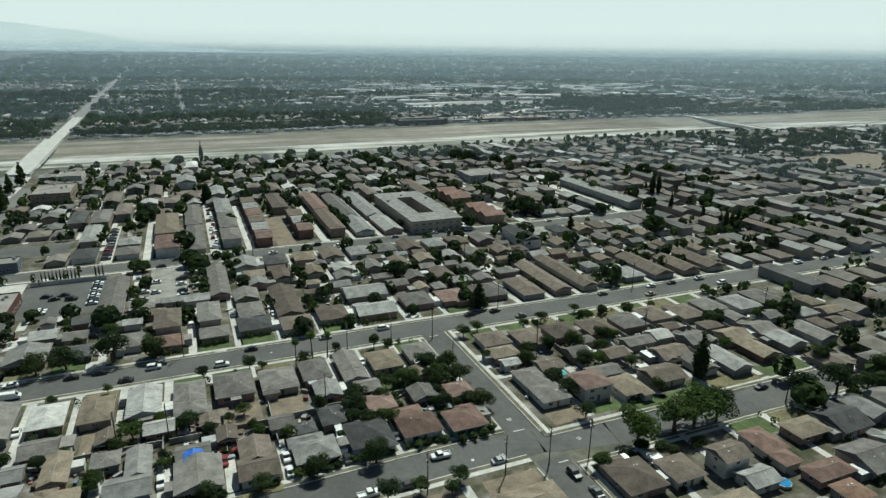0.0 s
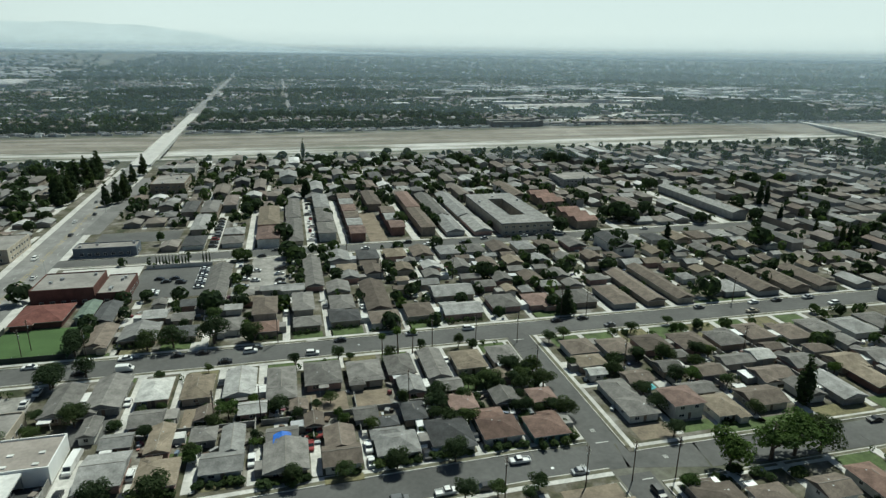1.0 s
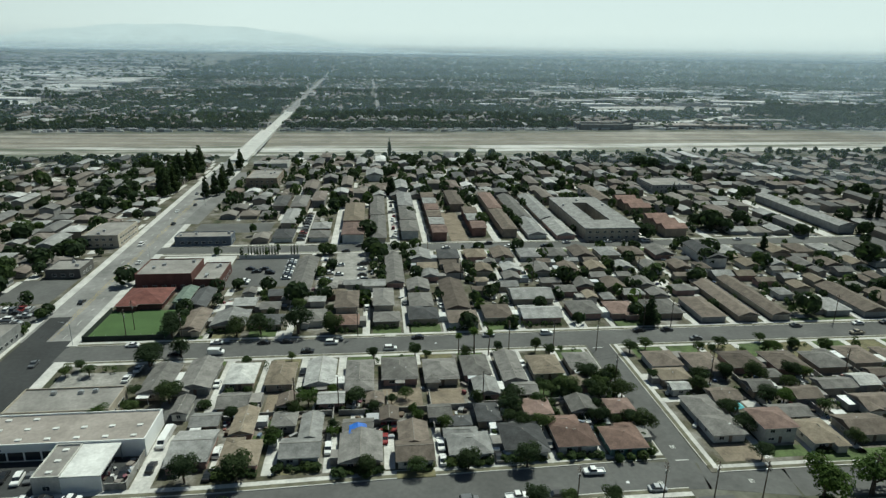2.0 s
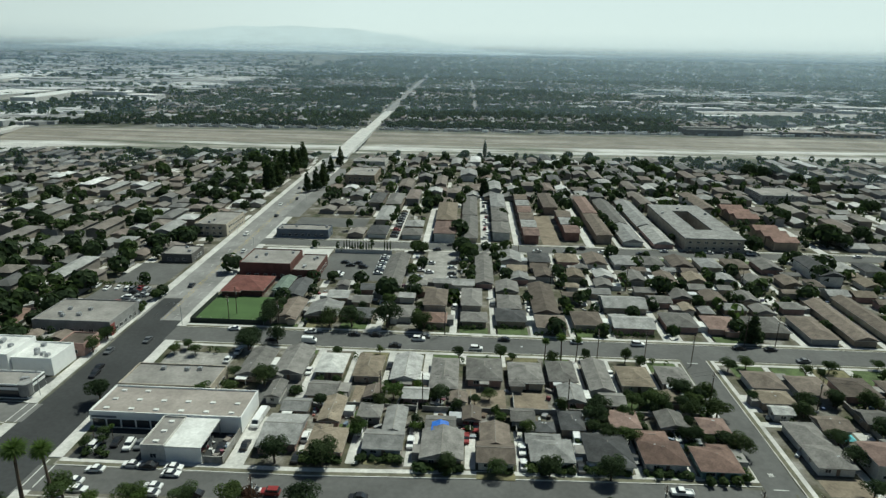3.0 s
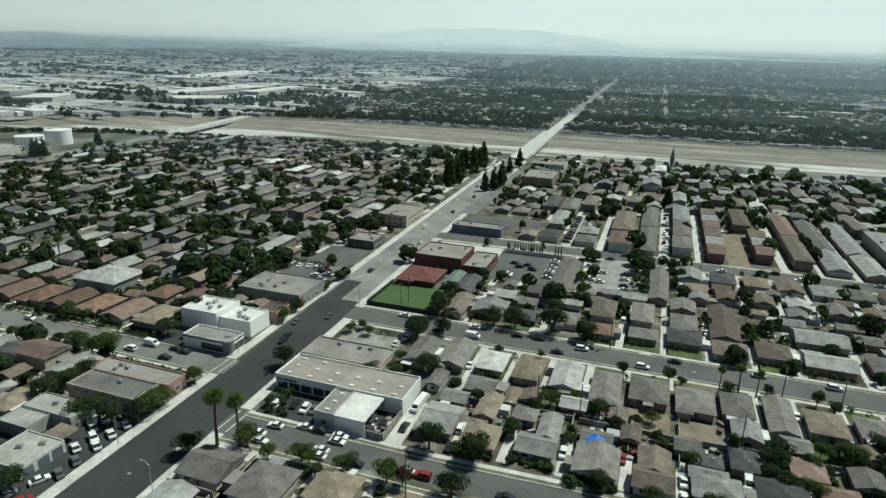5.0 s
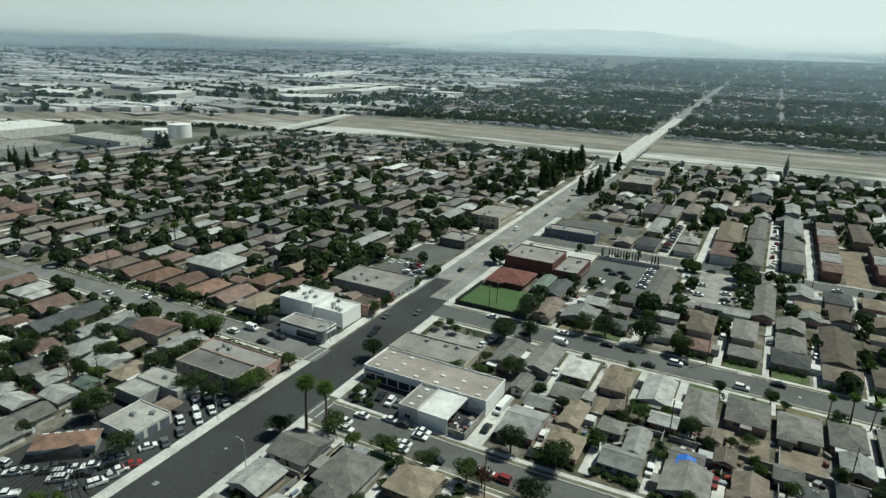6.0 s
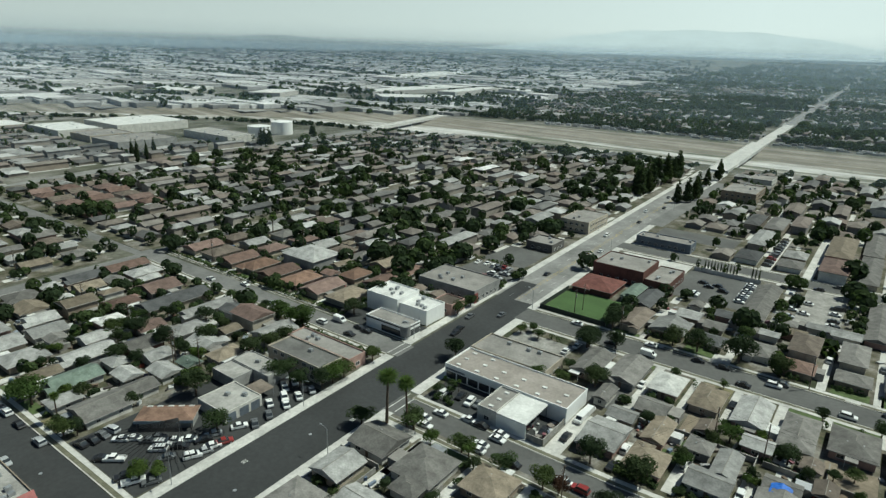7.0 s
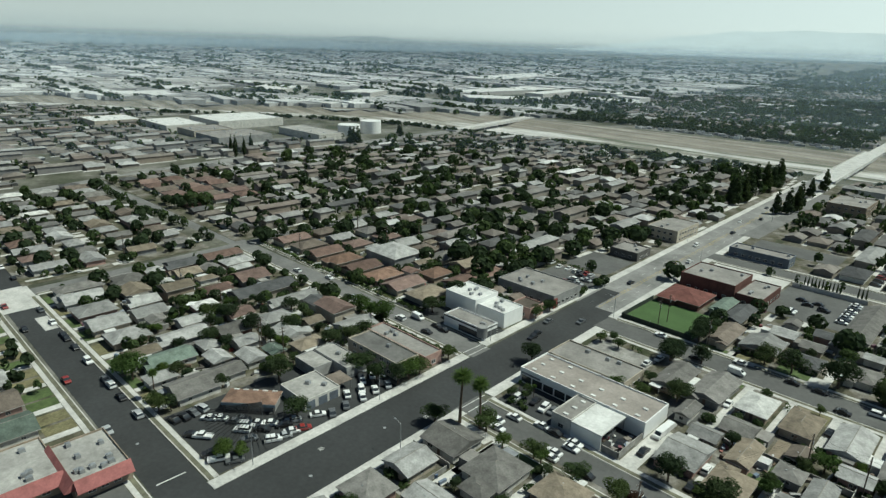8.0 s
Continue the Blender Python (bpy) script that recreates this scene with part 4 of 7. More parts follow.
for kind, x0, y0, x1, y1 in [("lawn", 0.5, 188.3, 12, 194), ("dry", 13.7, 186.5, 24.6, 194), ("lawn", 26.4, 188.3, 35, 194), ("lawn", 61.5, 187.4, 71, 194), ("lawn", 48.6, 160, 58, 172.5), ("dry", -35.4, 187.4, -26.6, 194), ("lawn", -11, 187.4, -2.2, 194), ("lawn", -61, 191.3, -51.2, 194),
                             ("lawn", -29.8, 157.5, -24, 159.6), ("dirt", 0.6, 158, 12.5, 172), ("dirt", 14, 159, 25, 171), ("dirt", -34, 161, -30.4, 172), ("lawn", -31.6, 144.8, -30.2, 158), ("lawn", -36, 144.8, -31, 150),
                             ("dry", -26, 132.7, -15.6, 135), ("dry", 3.6, 129, 13.2, 131.8), ("lawn", 45.8, 132.7, 56.8, 134.2), ("dry", 17, 132.7, 28.4, 133.6), ("dry", -40.4, 132.7, -30.6, 133.4)]:
    patch(kind, x0, y0, x1, y1)
for x in (-13.3, -38.4, -26.4, 2.2, 14.9, 30.2, 44.2, 57.9):
    fence(x - 0.3, 147.5, x - 0.3, 168, 1.6)
for x0, x1, y in ((-38, -26.6, 158.9), (-26, -13.5, 158.6), (-12, 1.8, 158.4), (2, 14.6, 158.6), (15, 30, 159.2), (30.4, 44, 160), (44.4, 57.6, 160), (58, 71, 160.4)):
    fence(x0, y, x1, y, 1.6)

# blue tarpaulin over the roof of one house
tarp = Shape()
spots = []
for b in range(6):
    for a in range(7):
        x, y = -8.6 + a * 0.78, 143.8 + b * 0.85
        spots.append((x, y, 4.3 - abs(y - 148.5) * 0.02 - abs(x + 6.25) * 0.28 + 0.06 * math.sin(a * 2.1 + b * 1.7)))
tarp.add(spots, [(b * 7 + a, b * 7 + a + 1, b * 7 + a + 8, b * 7 + a + 7) for b in range(5) for a in range(6)])
tp = new("tarpaulin", tarp.mesh("tarpaulin", surface("blue_tarpaulin", (0.035, 0.14, 0.52), 0.5, 0.6, 2.5, 0.3, 0.6)))
so = tp.modifiers.new("thickness", "SOLIDIFY")
so.thickness = 0.06
tagged(tp, "crumpled bright blue tarpaulin spread over a roof", "tarpaulin")

# ==== east of the connector, between the two streets ====
for x0, y0, x1, y1, roof, st in [
        (89, 175, 100, 186, "brown", 1), (88, 166, 98.5, 174, "tan", 1), (102, 172, 113, 184, "brown", 1), (115.5, 172, 127, 184, "brown", 1), (129.5, 170, 141.5, 183, "brown", 1), (144, 170, 156, 182, "grey", 1), (158.5, 172, 169.5, 185, "brown", 1),
        (172, 169, 183.5, 182, "brown", 1), (186, 171, 197, 184, "grey", 1), (200, 168, 212, 182, "light", 1), (214, 170, 226, 184, "grey", 1)]:
    house(x0, y0, x1, y1, roof, st)
for x0, y0, x1, y1, roof, st in [
        (98.5, 152.8, 107.5, 160.5, "brown", 1), (111.5, 143, 123, 150, "grey", 1), (136, 157, 148, 164, "grey", 1), (141, 145.5, 153.5, 154, "brown", 1),
        (113, 157, 121, 165, "grey", 1), (158, 150, 168, 160, "grey", 1), (173, 147, 184, 157, "tan", 1), (188, 148, 198, 158, "grey", 1), (124, 152, 133, 160, "brown", 1), (149, 158, 157, 166, "white", 1)]:
    house(x0, y0, x1, y1, roof, st, gable=True)
house(88.8, 136, 99, 146, "grey", wing=(88.8, 145.5, 98, 157))
house(102, 134.5, 112.5, 145, "pink", storeys=2, wall="white")
house(114, 130.5, 123.8, 142, "tan")
house(127.5, 133, 140.2, 143.4, "brown", gable=True)
house(157, 130.5, 166, 146, "light", gable=True)
house(173.4, 133.8, 182.4, 146.6, "tan", gable=True, wall="russet")
house(188.6, 136.4, 198.8, 147.6, "light", gable=True)
house(204.4, 136, 214.2, 150.5, "grey", gable=True)
house(147, 134, 154.6, 144.6, "grey", gable=True)
patch("drive", 85.3, 157.6, 99, 160)
patch("drive", 85.3, 165.3, 88.4, 175)
tagged(house(88.6, 160, 95, 165.2, "white", gable=True, wall="white"), "white-roofed garage of a corner house")
for x, ya, yb in ((100.2, 176, 194), (113.3, 176, 194), (127.3, 174, 194), (141.7, 174, 194), (156.3, 174, 194), (169.7, 176, 194), (184, 174, 194), (197.5, 174, 194), (99.6, 129, 148), (113, 129, 142), (126.5, 129, 146), (144, 129, 146), (166, 129, 146), (189, 129, 146)):
    patch("drive", x, ya, x + 2.3, yb)
for kind, x0, y0, x1, y1 in [("lawn", 102, 184.3, 113, 194), ("dry", 115.5, 184.3, 127, 194), ("lawn", 129.5, 183.3, 141.5, 194), ("dry", 144, 182.3, 156, 194), ("lawn", 158.6, 185.3, 169.5, 194), ("dry", 172, 182.3, 183.5, 194), ("lawn", 186, 184.4, 197, 194),
                             ("dirt", 88.4, 128.5, 99.3, 135.7), ("lawn", 102.2, 129.2, 112.6, 134), ("lawn", 116, 126.5, 143, 131), ("dry", 146.5, 127, 165.6, 132.6), ("lawn", 169, 127, 188, 133.6), ("lawn", 89, 186.4, 99.8, 194)]:
    patch(kind, x0, y0, x1, y1)
for x in (101, 114.4, 128.4, 142.8, 157.3, 170.8, 185):
    fence(x, 146.5, x, 171, 1.6)

# ==== south of the first street ====
house(58, 94, 73, 106, "tan", wall="tan")
house(86.8, 94, 98.4, 106, "brown", wing=(87, 104.5, 94.5, 108.2))
house(100.2, 93.5, 109.6, 103, "brown")
house(113.8, 92.4, 123, 100.2, "brown", storeys=2, gable=True, along="x", wall="white")
house(115.8, 85, 125, 92.2, "light", gable=True, wall="white")
house(129.8, 94, 138.2, 104.6, "rust", wing=(129.9, 88.6, 136.5, 95))
house(144, 95.5, 156, 103.6, "tan", wall="pink")
house(157.4, 93, 169.6, 105, "dark", gable=True)
house(171.6, 95, 180.4, 106.4, "light", gable=True)
house(183, 95, 194, 107, "grey")
house(132.5, 81, 145.5, 87.4, "rust", along="x")
house(133, 73, 141, 80, "orange")
house(103.5, 75.5, 114.5, 87, "tan")
house(148, 78, 160, 90, "grey", gable=True)
house(163, 78, 175, 90, "light", gable=True)
house(178, 78, 190, 90, "tan")
house(88, 74, 101, 86, "grey")
pool = thing("garden_pool", "small round above-ground pool with blue water", "pool", 126.4, 86.2, 0.15)
part("wall", Shape().tube((0, 0, 0), (0, 0, 0.9), 1.9, 1.9, 20), METAL, pool)
part("water", Shape().tube((0, 0, 0.9), (0, 0, 0.93), 1.8, 1.8, 20), surface("pool_water", (0.03, 0.2, 0.42), 0.15, 0.5, 2, 0.1, 0.1, 0.5), pool, "bright blue water")
for k, (roof, gab) in enumerate([("grey", False), ("grey", True), ("tan", False), ("light", True), ("grey", False), ("brown", True), ("grey", False), ("grey", True), ("light", False)]):
    x = -81 + k * 15.2
    if 0 < k and x < 52 and k > 1:
        house(x, 91 + (k * 5) % 4, x + 11.5, 104 + (k * 5) % 4, roof, gable=gab)
        house(x + 1, 74, x + 9, 83, ("grey", "tan", "light")[k % 3], gable=True)
        patch("drive", x + 12, 84, x + 14.4, 114.1)
        patch(("lawn", "dry", "dirt")[k % 3], x, 104.4 + (k * 5) % 4, x + 11.6, 114.1)
# the corner lots south of the first street
house(-99.8, 97.5, -87.5, 109.5, "grey", gable=True, along="x")
house(-99.4, 84, -89.6, 94.6, "light", gable=True)
house(-84, 95.5, -71.4, 109, "grey", along="y", wing=(-80, 90.5, -72.2, 97))
house(-67.5, 101, -56, 112, "tan")
house(-66, 84.5, -57.5, 96, "light", gable=True)
house(-86.5, 79, -77.5, 87.5, "light", gable=True)
house(-99, 70, -88.5, 80.5, "grey")
house(-75.5, 76, -68.6, 86, "tan", gable=True)
house(-52.8, 74, -44.5, 83, "grey", gable=True)
house(-53, 86, -43, 93.5, "white", gable=True)
house(-98.6, 56, -87, 66.5, "light", gable=True)
house(-84, 62, -74, 74, "grey")
house(-70, 60, -60, 72, "brown")
patch("drive", -87.2, 88.4, -84.4, 114.1)
patch("drive", -70.8, 88, -68, 114.1)
patch("drive", -99.6, 110, -88, 114.1)
patch("dirt", -87, 96, -84.6, 112)
patch("lawn", -83.6, 109.4, -72, 114.1)
patch("dirt", -67.4, 112.3, -56, 114.1)
patch("drive_dirty", -99.6, 80.8, -89, 83.8)
patch("drive", -55.8, 84, -53.2, 114.1)
patch("drive_dirty", -86.4, 88, -72.4, 90.2)
patch("dry", -66, 96.4, -57, 100.6)
fence(-100.6, 96.2, -87.6, 96.2, 1.6)
fence(-70.9, 80, -70.9, 100, 1.5)
fence(-87.6, 80, -87.6, 95, 1.5)
patch("dirt", 58.2, 106.3, 73, 114.1)
patch("lawn", 88, 103.4, 97, 109.9)
patch("lawn", 134, 103.4, 146, 111)
patch("dry", 149, 104.4, 160, 111)
for x in (102.2, 117.2, 131.3, 146.5, 161, 176.4):
    patch("drive", x, 88, x + 2.2, 112)

# ==== north of the second street ====
house(-62.5, 217.5, -49.5, 231, "light", gable=True)
house(-48.5, 219, -36, 227, "dark")
house(-58, 236, -49, 245, "light", gable=True)
house(-47, 232, -39, 240, "grey", gable=True)
house(-46, 246, -38, 254, "dark", gable=True)
house(-76, 236, -68, 256, "dark", gable=True)
house(-73, 214.5, -64.4, 233, "brown", gable=True)
house(-30, 219, -20.5, 231, "grey")
house(-17.5, 215, -7.5, 225, "rust", wall="tan")
house(-17.5, 226, -8, 244, "brown", storeys=2)
house(-2.5, 217, 8, 226.6, "grey")
house(-2.6, 227, 6, 246, "grey", storeys=2)
house(11, 218.5, 23, 230, "dark")
house(12, 231, 22, 246, "grey")
house(12, 249, 22, 262, "grey", gable=True)
house(26, 214, 38, 226, "brown")
house(26, 227, 36.5, 260, "brown", gable=True)
house(40.5, 217.5, 52, 231, "brown")
house(55, 216, 71, 228, "light", gable=True)
house(55, 235.5, 73, 249, "light", gable=True)
house(75.5, 219, 88, 233, "grey")
house(91, 218, 103, 231, "pink", wall="pink")
house(107, 217, 121, 232, "grey")
house(125.5, 212.5, 136.5, 234, "brown")
house(140.8, 212.5, 150, 254, "brown", gable=True)
house(155, 212.5, 163.5, 256, "brown", gable=True)
house(180, 215, 191.5, 228, "light")
house(195, 213, 207, 244, "brown", gable=True)
house(212, 213, 223, 236, "brown", gable=True)
house(227, 213, 238, 240, "brown", gable=True)
house(-38, 252, -29, 296, "grey", gable=True)
house(3, 258, 11.5, 300, "grey", gable=True)
house(-15.5, 257, 3, 263.5, "light", gable=True, along="x")
house(161, 276, 172.5, 303, "dark", storeys=2, gable=True)
patch("lot", -70, 264, -39, 303)
patch("drive_dirty", -21, 265.5, -5, 310)
for x, ya, yb in ((-6.4, 212.1, 245), (9, 212.1, 262), (24, 212.1, 246), (38.6, 212.1, 240), (52.6, 212.1, 252), (72.6, 212.1, 240), (89, 212.1, 240), (104.2, 212.1, 240), (122, 212.1, 250), (137.4, 212.1, 256), (151.6, 212.1, 256), (192, 212.1, 236), (208.6, 212.1, 236), (-63.6, 212.1, 232), (-34.8, 212.1, 230)):
    patch("drive", x, ya, x + 2.7, yb)
for kind, x0, y0, x1, y1 in [("lawn", -2.5, 212.1, 8, 217.4), ("lawn", 11, 212.1, 23, 219), ("lawn", -48, 212.1, -38, 218), ("dry", -62, 212.1, -51, 217), ("lawn", 40.6, 212.1, 52, 217), ("dirt", 26, 212.1, 38, 213.8), ("lawn", 164, 212.1, 191, 214.6), ("lawn", 91, 212.1, 103, 217), ("lawn", -74, 212.1, -64, 214.6)]:
    patch(kind, x0, y0, x1, y1)

# rows between the second and the third street, facing the third
rr = random.Random(21)
for k, x in enumerate((15, 29.5, 43.5, 57, 71, 85, 98.5, 112.5, 126, 141, 177, 191, 205, 219, 233, 247)):
    roof = ("light", "dark", "tan", "brown", "light", "grey", "brown", "light", "brown", "grey")[k % 10]
    house(x, 290 + k % 3, x + 11, 306, roof, gable=k % 3 == 0)
    if x > 20:
        house(x + 1, 268 + k % 4, x + 10, 281, ("grey", "brown", "tan", "light")[k % 4], gable=True)
    patch("drive", x + 11.3, 262, x + 13.4, 310.5)
    patch("lawn" if k % 3 == 0 else "dry", x, 306.3, x + 11, 310.5)
    if 75 < x < 120:
        house(x + 1, 246 + k % 3, x + 10, 258, ("brown", "grey")[k % 2], gable=True)

# ==== north of the third street: deep lots with long apartment rows and pale driveways ====
for x0, y0, x1, y1, roof, st in [
        (-20, 327.5, -7.5, 353, "pink", 2), (-20.5, 357, -8, 402, "tan", 2), (-4.6, 328, 4.8, 378, "grey", 1), (-5, 380, 4.6, 432, "grey", 1), (12.6, 333, 23, 356, "grey", 2), (13, 358, 23, 392, "grey", 2), (13, 394, 23, 432, "light", 2),
        (47, 396, 57, 438, "brown", 2), (70, 334, 79.3, 382, "brown", 2), (70.6, 384, 80, 430, "pink", 2), (84, 330, 95.5, 366, "light", 1), (84.6, 368, 95.5, 432, "grey", 1), (100, 328, 111.5, 362, "light", 1), (99.6, 364, 111, 431, "light", 1),
        (-57.5, 331, -46, 349, "dark", 1), (-38, 331, -26.5, 345, "grey", 1), (-38, 349, -27, 363, "light", 1), (273, 331, 284.5, 418, "light", 2)]:
    house(x0, y0, x1, y1, roof, st, gable=x0 > 0 and st == 1 or x0 > 200, wall="tan" if roof in ("rust", "brown") else None)
for x, roof, wall, steps in ((29.6, "light", "russet", 6), (53, "light", "russet", 3)):
    for k in range(steps):
        house(x, 329 + k * 17.6 + (8 if x > 50 else 0), x + 9, 345.4 + k * 17.6 + (8 if x > 50 else 0), ("pink", "light", "brown")[k % 3], 2, gable=True, along="x", wall=wall)
for k in range(3):
    house(164.5, 330 + k * 12, 178.5, 341.6 + k * 12, "salmon", 2, gable=True, along="x", wall="tan")
    house(164.5, 381 + k * 12, 179, 392.6 + k * 12, "salmon", 2, gable=True, along="x", wall="tan")
flat_building("apartment_building", "flat-roofed grey apartment building among trees", 208, 446, 240, 476, 6.0, STUCCO["grey"], FLAT_ROOF, 3, 0, 2)
house(-9, 498, 5, 522, "light", 2, gable=True, wall="white")
house(150, 402, 161, 450, "brown", 2, gable=True)
for x, w, yb in ((-25.6, 4.4, 412), (-44.5, 5, 400), (6.4, 5.4, 430), (24.4, 4.2, 430), (64, 4.6, 430), (80.8, 2.6, 430), (96.4, 2.8, 430), (150, 4, 400), (262, 7, 420), (188, 5, 380)):
    patch("drive", x, 327.7, x + w, yb)
patch("dirt", 40.5, 328, 50.5, 392)
patch("lot", -105, 352, -62, 372)

# apartment building round a courtyard
court = thing("apartment_building", "two-storey apartment building round a narrow courtyard", "building", 131.5, 364.5, 0.15)
TAKEN.append((115, 325, 148, 404))
wl, rf_ = Shape(), Shape()
for q in ((-15.5, -38.5, -5.5, 38.5), (5.5, -38.5, 15.5, 38.5), (-5.5, -38.5, 5.5, -21.5), (-5.5, 23.5, 5.5, 38.5)):
    wl.box(q[0], q[1], 0, q[2], q[3], 6.6)
part("wall", wl, STUCCO["cream"], court)
for q in ((-16.1, -39.1, -4.9, 39.1), (4.9, -39.1, 16.1, 39.1), (-4.9, -39.1, 4.9, -20.9), (-4.9, 22.9, 4.9, 39.1)):
    rf_.box(q[0], q[1], 6.6, q[2], q[3], 7.2)
part("roof", rf_, ROOFS["light"], court, "pale flat roof with wide eaves")
for k in range(2):
    for i in range(7):
        window_unit(court, -13 + i * 4.3, -38.5, 1.7 + 3.1 * k, 1.8, 1.2, "s")
for x in (-13, 13, 0):
    part("roof_unit", AC_UNIT, None, court).matrix_basis = pose(x, 28 - abs(x), 7.2)

# ==== the corner by the avenue, first street ====
hall_front = flat_building("workshop", "long low commercial hall with gravel roof and skylights", -102, 143.5, -60, 157.5, 4.6, TANK_WHITE, FLAT_WARM, 0, 14, openings=False, trim=TANK_WHITE)
for k in range(5):
    part("shop_window", Shape().box(-20.4 + k * 4.1, -7.06, 0.35, -16.8 + k * 4.1, -7.02, 2.7), GLASS_DARK, hall_front, "dark blue shop window")
part("sign_panel", Shape().box(-20.6, -7.09, 3.1, -13.5, -7.065, 3.75), STUCCO["slate"], hall_front, "dark sign strip on the fascia")
flat_building("shop", "low shop with a stained flat roof", -103, 159.5, -75, 172.4, 4.0, STUCCO["cream"], FLAT_ROOF, 3, 0)
patch("drive_dirty", -101, 174, -78, 189)
fence(-101, 174, -78, 174, 1.2)
flat_building("repair_shop", "small flat-roofed repair shop with skylights", -81, 130.2, -74.8, 143.3, 4.3, STUCCO["white"], FLAT_ROOF, 0, 3)
can = thing("canopy", "white metal canopy over an open repair yard", "canopy", -70, 136.7, 0.15)
TAKEN.append((-74.8, 130, -60, 143.4))
part("roof", Shape().box(-4.7, -6.5, 4.1, 4.5, 6.5, 4.5), FLAT_WHITE, can, "white sheet-metal roof")
part("front_panel", Shape().box(-4.7, -6.5, 0, 4.5, -6.3, 4.1), TANK_WHITE, can, "white front wall")
for x, y in ((4.2, 6.2), (4.2, 0), (-4.4, 6.2)):
    part("post", Shape().box(x - 0.1, y - 0.1, 0, x + 0.1, y + 0.1, 4.1), METAL, can)
fence(-65, 130.3, -60.3, 130.3, 2.0)
fence(-60.3, 130.3, -60.3, 143, 2.0)
patch("lot_dark", -100, 129.8, -81.2, 143.2)
patch("lot_dark", -74.6, 130.4, -60.6, 143.2)
patch("drive", -59.8, 129.8, -55, 152)
house(-59, 158.2, -54, 168, "grey", gable=True)

# sports field, red halls and their car park
TAKEN.append((-105, 213, -77, 242))
structure("sports_field", Shape().box(-105, 213, 0.1, -77, 240, 0.19), TURF, "bright green fenced sports field", "lawn")
field_fence = thing("net_fence", "dark mesh fence round a sports field", "fence", -91, 226.5, 0.15)
NET = surface("dark_mesh", (0.03, 0.04, 0.032), 0.9, 0.5, 3, 0.3, 0)
part("mesh_panel", Shape().box(-14, -13.6, 0, 14, -13.5, 1.9), NET, field_fence)
part("mesh_panel", Shape().box(-14.2, -13.5, 0, -14.1, 13.5, 1.9), NET, field_fence)
for k in range(8):
    part("post", Shape().tube((-14 + k * 4, -13.55, 0), (-14 + k * 4, -13.55, 2.4), 0.05, 0.05, 6), METAL, field_fence)
house(-104, 240.5, -86, 259, "red", wall="brick", along="y")
flat_building("red_hall", "tall dark red brick hall with flat roof", -104, 262.5, -80.5, 283.5, 7.0, STUCCO["brick"], FLAT_ROOF, 4, 0)
flat_building("red_annex", "low dark red brick annex with flat roof", -79.8, 261.5, -68.6, 284.5, 4.6, STUCCO["brick"], FLAT_ROOF, 5, 0)
flat_building("shop_row", "row of flat-roofed shops with a dark blue front", -107, 327.7, -78, 338, 4.5, STUCCO["slate"], FLAT_ROOF, 3, 0)
house(-83, 243, -76.5, 259, "green", gable=True)
for k in range(11):
    tree("cypress", -65 + k * 1.45, 306.5, 6.5, 0, k * 40, wide=0.5)
for k in range(3):
    tree("cypress", -44 + k * 1.5, 307.5, 7, 0, k * 40, wide=0.5)
patch("drive", -106, 288, -71, 309)
fence(-69, 303.4, -39.5, 303.4, 2.0, CONCRETE, "pale block wall of a car park")

# ==== buildings north along the avenue, to the bridge ====
flat_building("office", "beige two-storey office block with flat roof", -98.4, 476, -75.3, 511, 7.0, STUCCO["tan"], FLAT_ROOF, 4, 0, 2)
flat_building("store", "white flat-roofed store near the levee", -94, 546, -77, 570, 6.0, STUCCO["white"], FLAT_ROOF, 1, 0)
patch("service", -116.5, 372, -106.5, 540)

# ==== west of the avenue ====
flat_building("hall", "tall white commercial building with roof vents", -159, 168.5, -143.2, 182, 7.0, TANK_WHITE, FLAT_WHITE, 5, 0, openings=False)
flat_building("hall", "white commercial wing with stepped roof and vents", -143, 169.5, -129.8, 181, 5.6, TANK_WHITE, FLAT_WHITE, 5, 0, openings=False)
flat_building("store", "low pink shop beside a white hall", -137, 183, -128, 192, 4.2, STUCCO["pink"], ROOFS["brown"], 0, 0)
diner = flat_building("diner", "low white flat-roofed building with black band", -147.5, 155.8, -128.5, 164, 4.2, TANK_WHITE, FLAT_ROOF, 2, 0, trim=BLACK, openings=False)
part("corner_sign", Shape().tube((8.6, -3.2, 1.2), (8.6, -3.2, 5.0), 1.9, 1.9, 18), STUCCO["grey"], diner, "grey round corner sign drum")
part("white_band", Shape().box(-9.6, -4.2, 4.25, 9.6, -4.17, 4.75).box(9.57, -4.1, 4.25, 9.6, 4.1, 4.75), TANK_WHITE, diner, "white parapet band")
part("shop_glass", Shape().box(-2, -4.13, 0.3, 9.2, -4.11, 2.7).box(9.51, -4.0, 0.3, 9.54, 4.0, 2.7), GLASS_DARK, diner, "dark shop glass")
store = flat_building("store", "beige flat-roofed store with a red corner", -157, 199, -128, 219, 5.0, STUCCO["grey"], FLAT_ROOF, 6, 0)
part("corner_panel", Shape().box(14.52, -10.1, 0, 14.75, -7.5, 4.2), STUCCO["sign_red"], store, "red corner panel")
patch("lot", -158, 220.5, -130, 246)
patch("lot_dark", -175, 155, -148, 167)
patch("lot_dark", -147, 164.5, -128.4, 168.5)
flat_building("store", "beige two-storey corner store with flat roof", -152.5, 326, -134.5, 354, 6.5, STUCCO["cream"], FLAT_ROOF, 2, 0, 2)
flat_building("shop", "low dark shop beside the avenue", -149, 280, -134, 294, 4.0, STUCCO["dark"], FLAT_ROOF, 2, 0)
patch("lot", -158, 250, -134, 278)
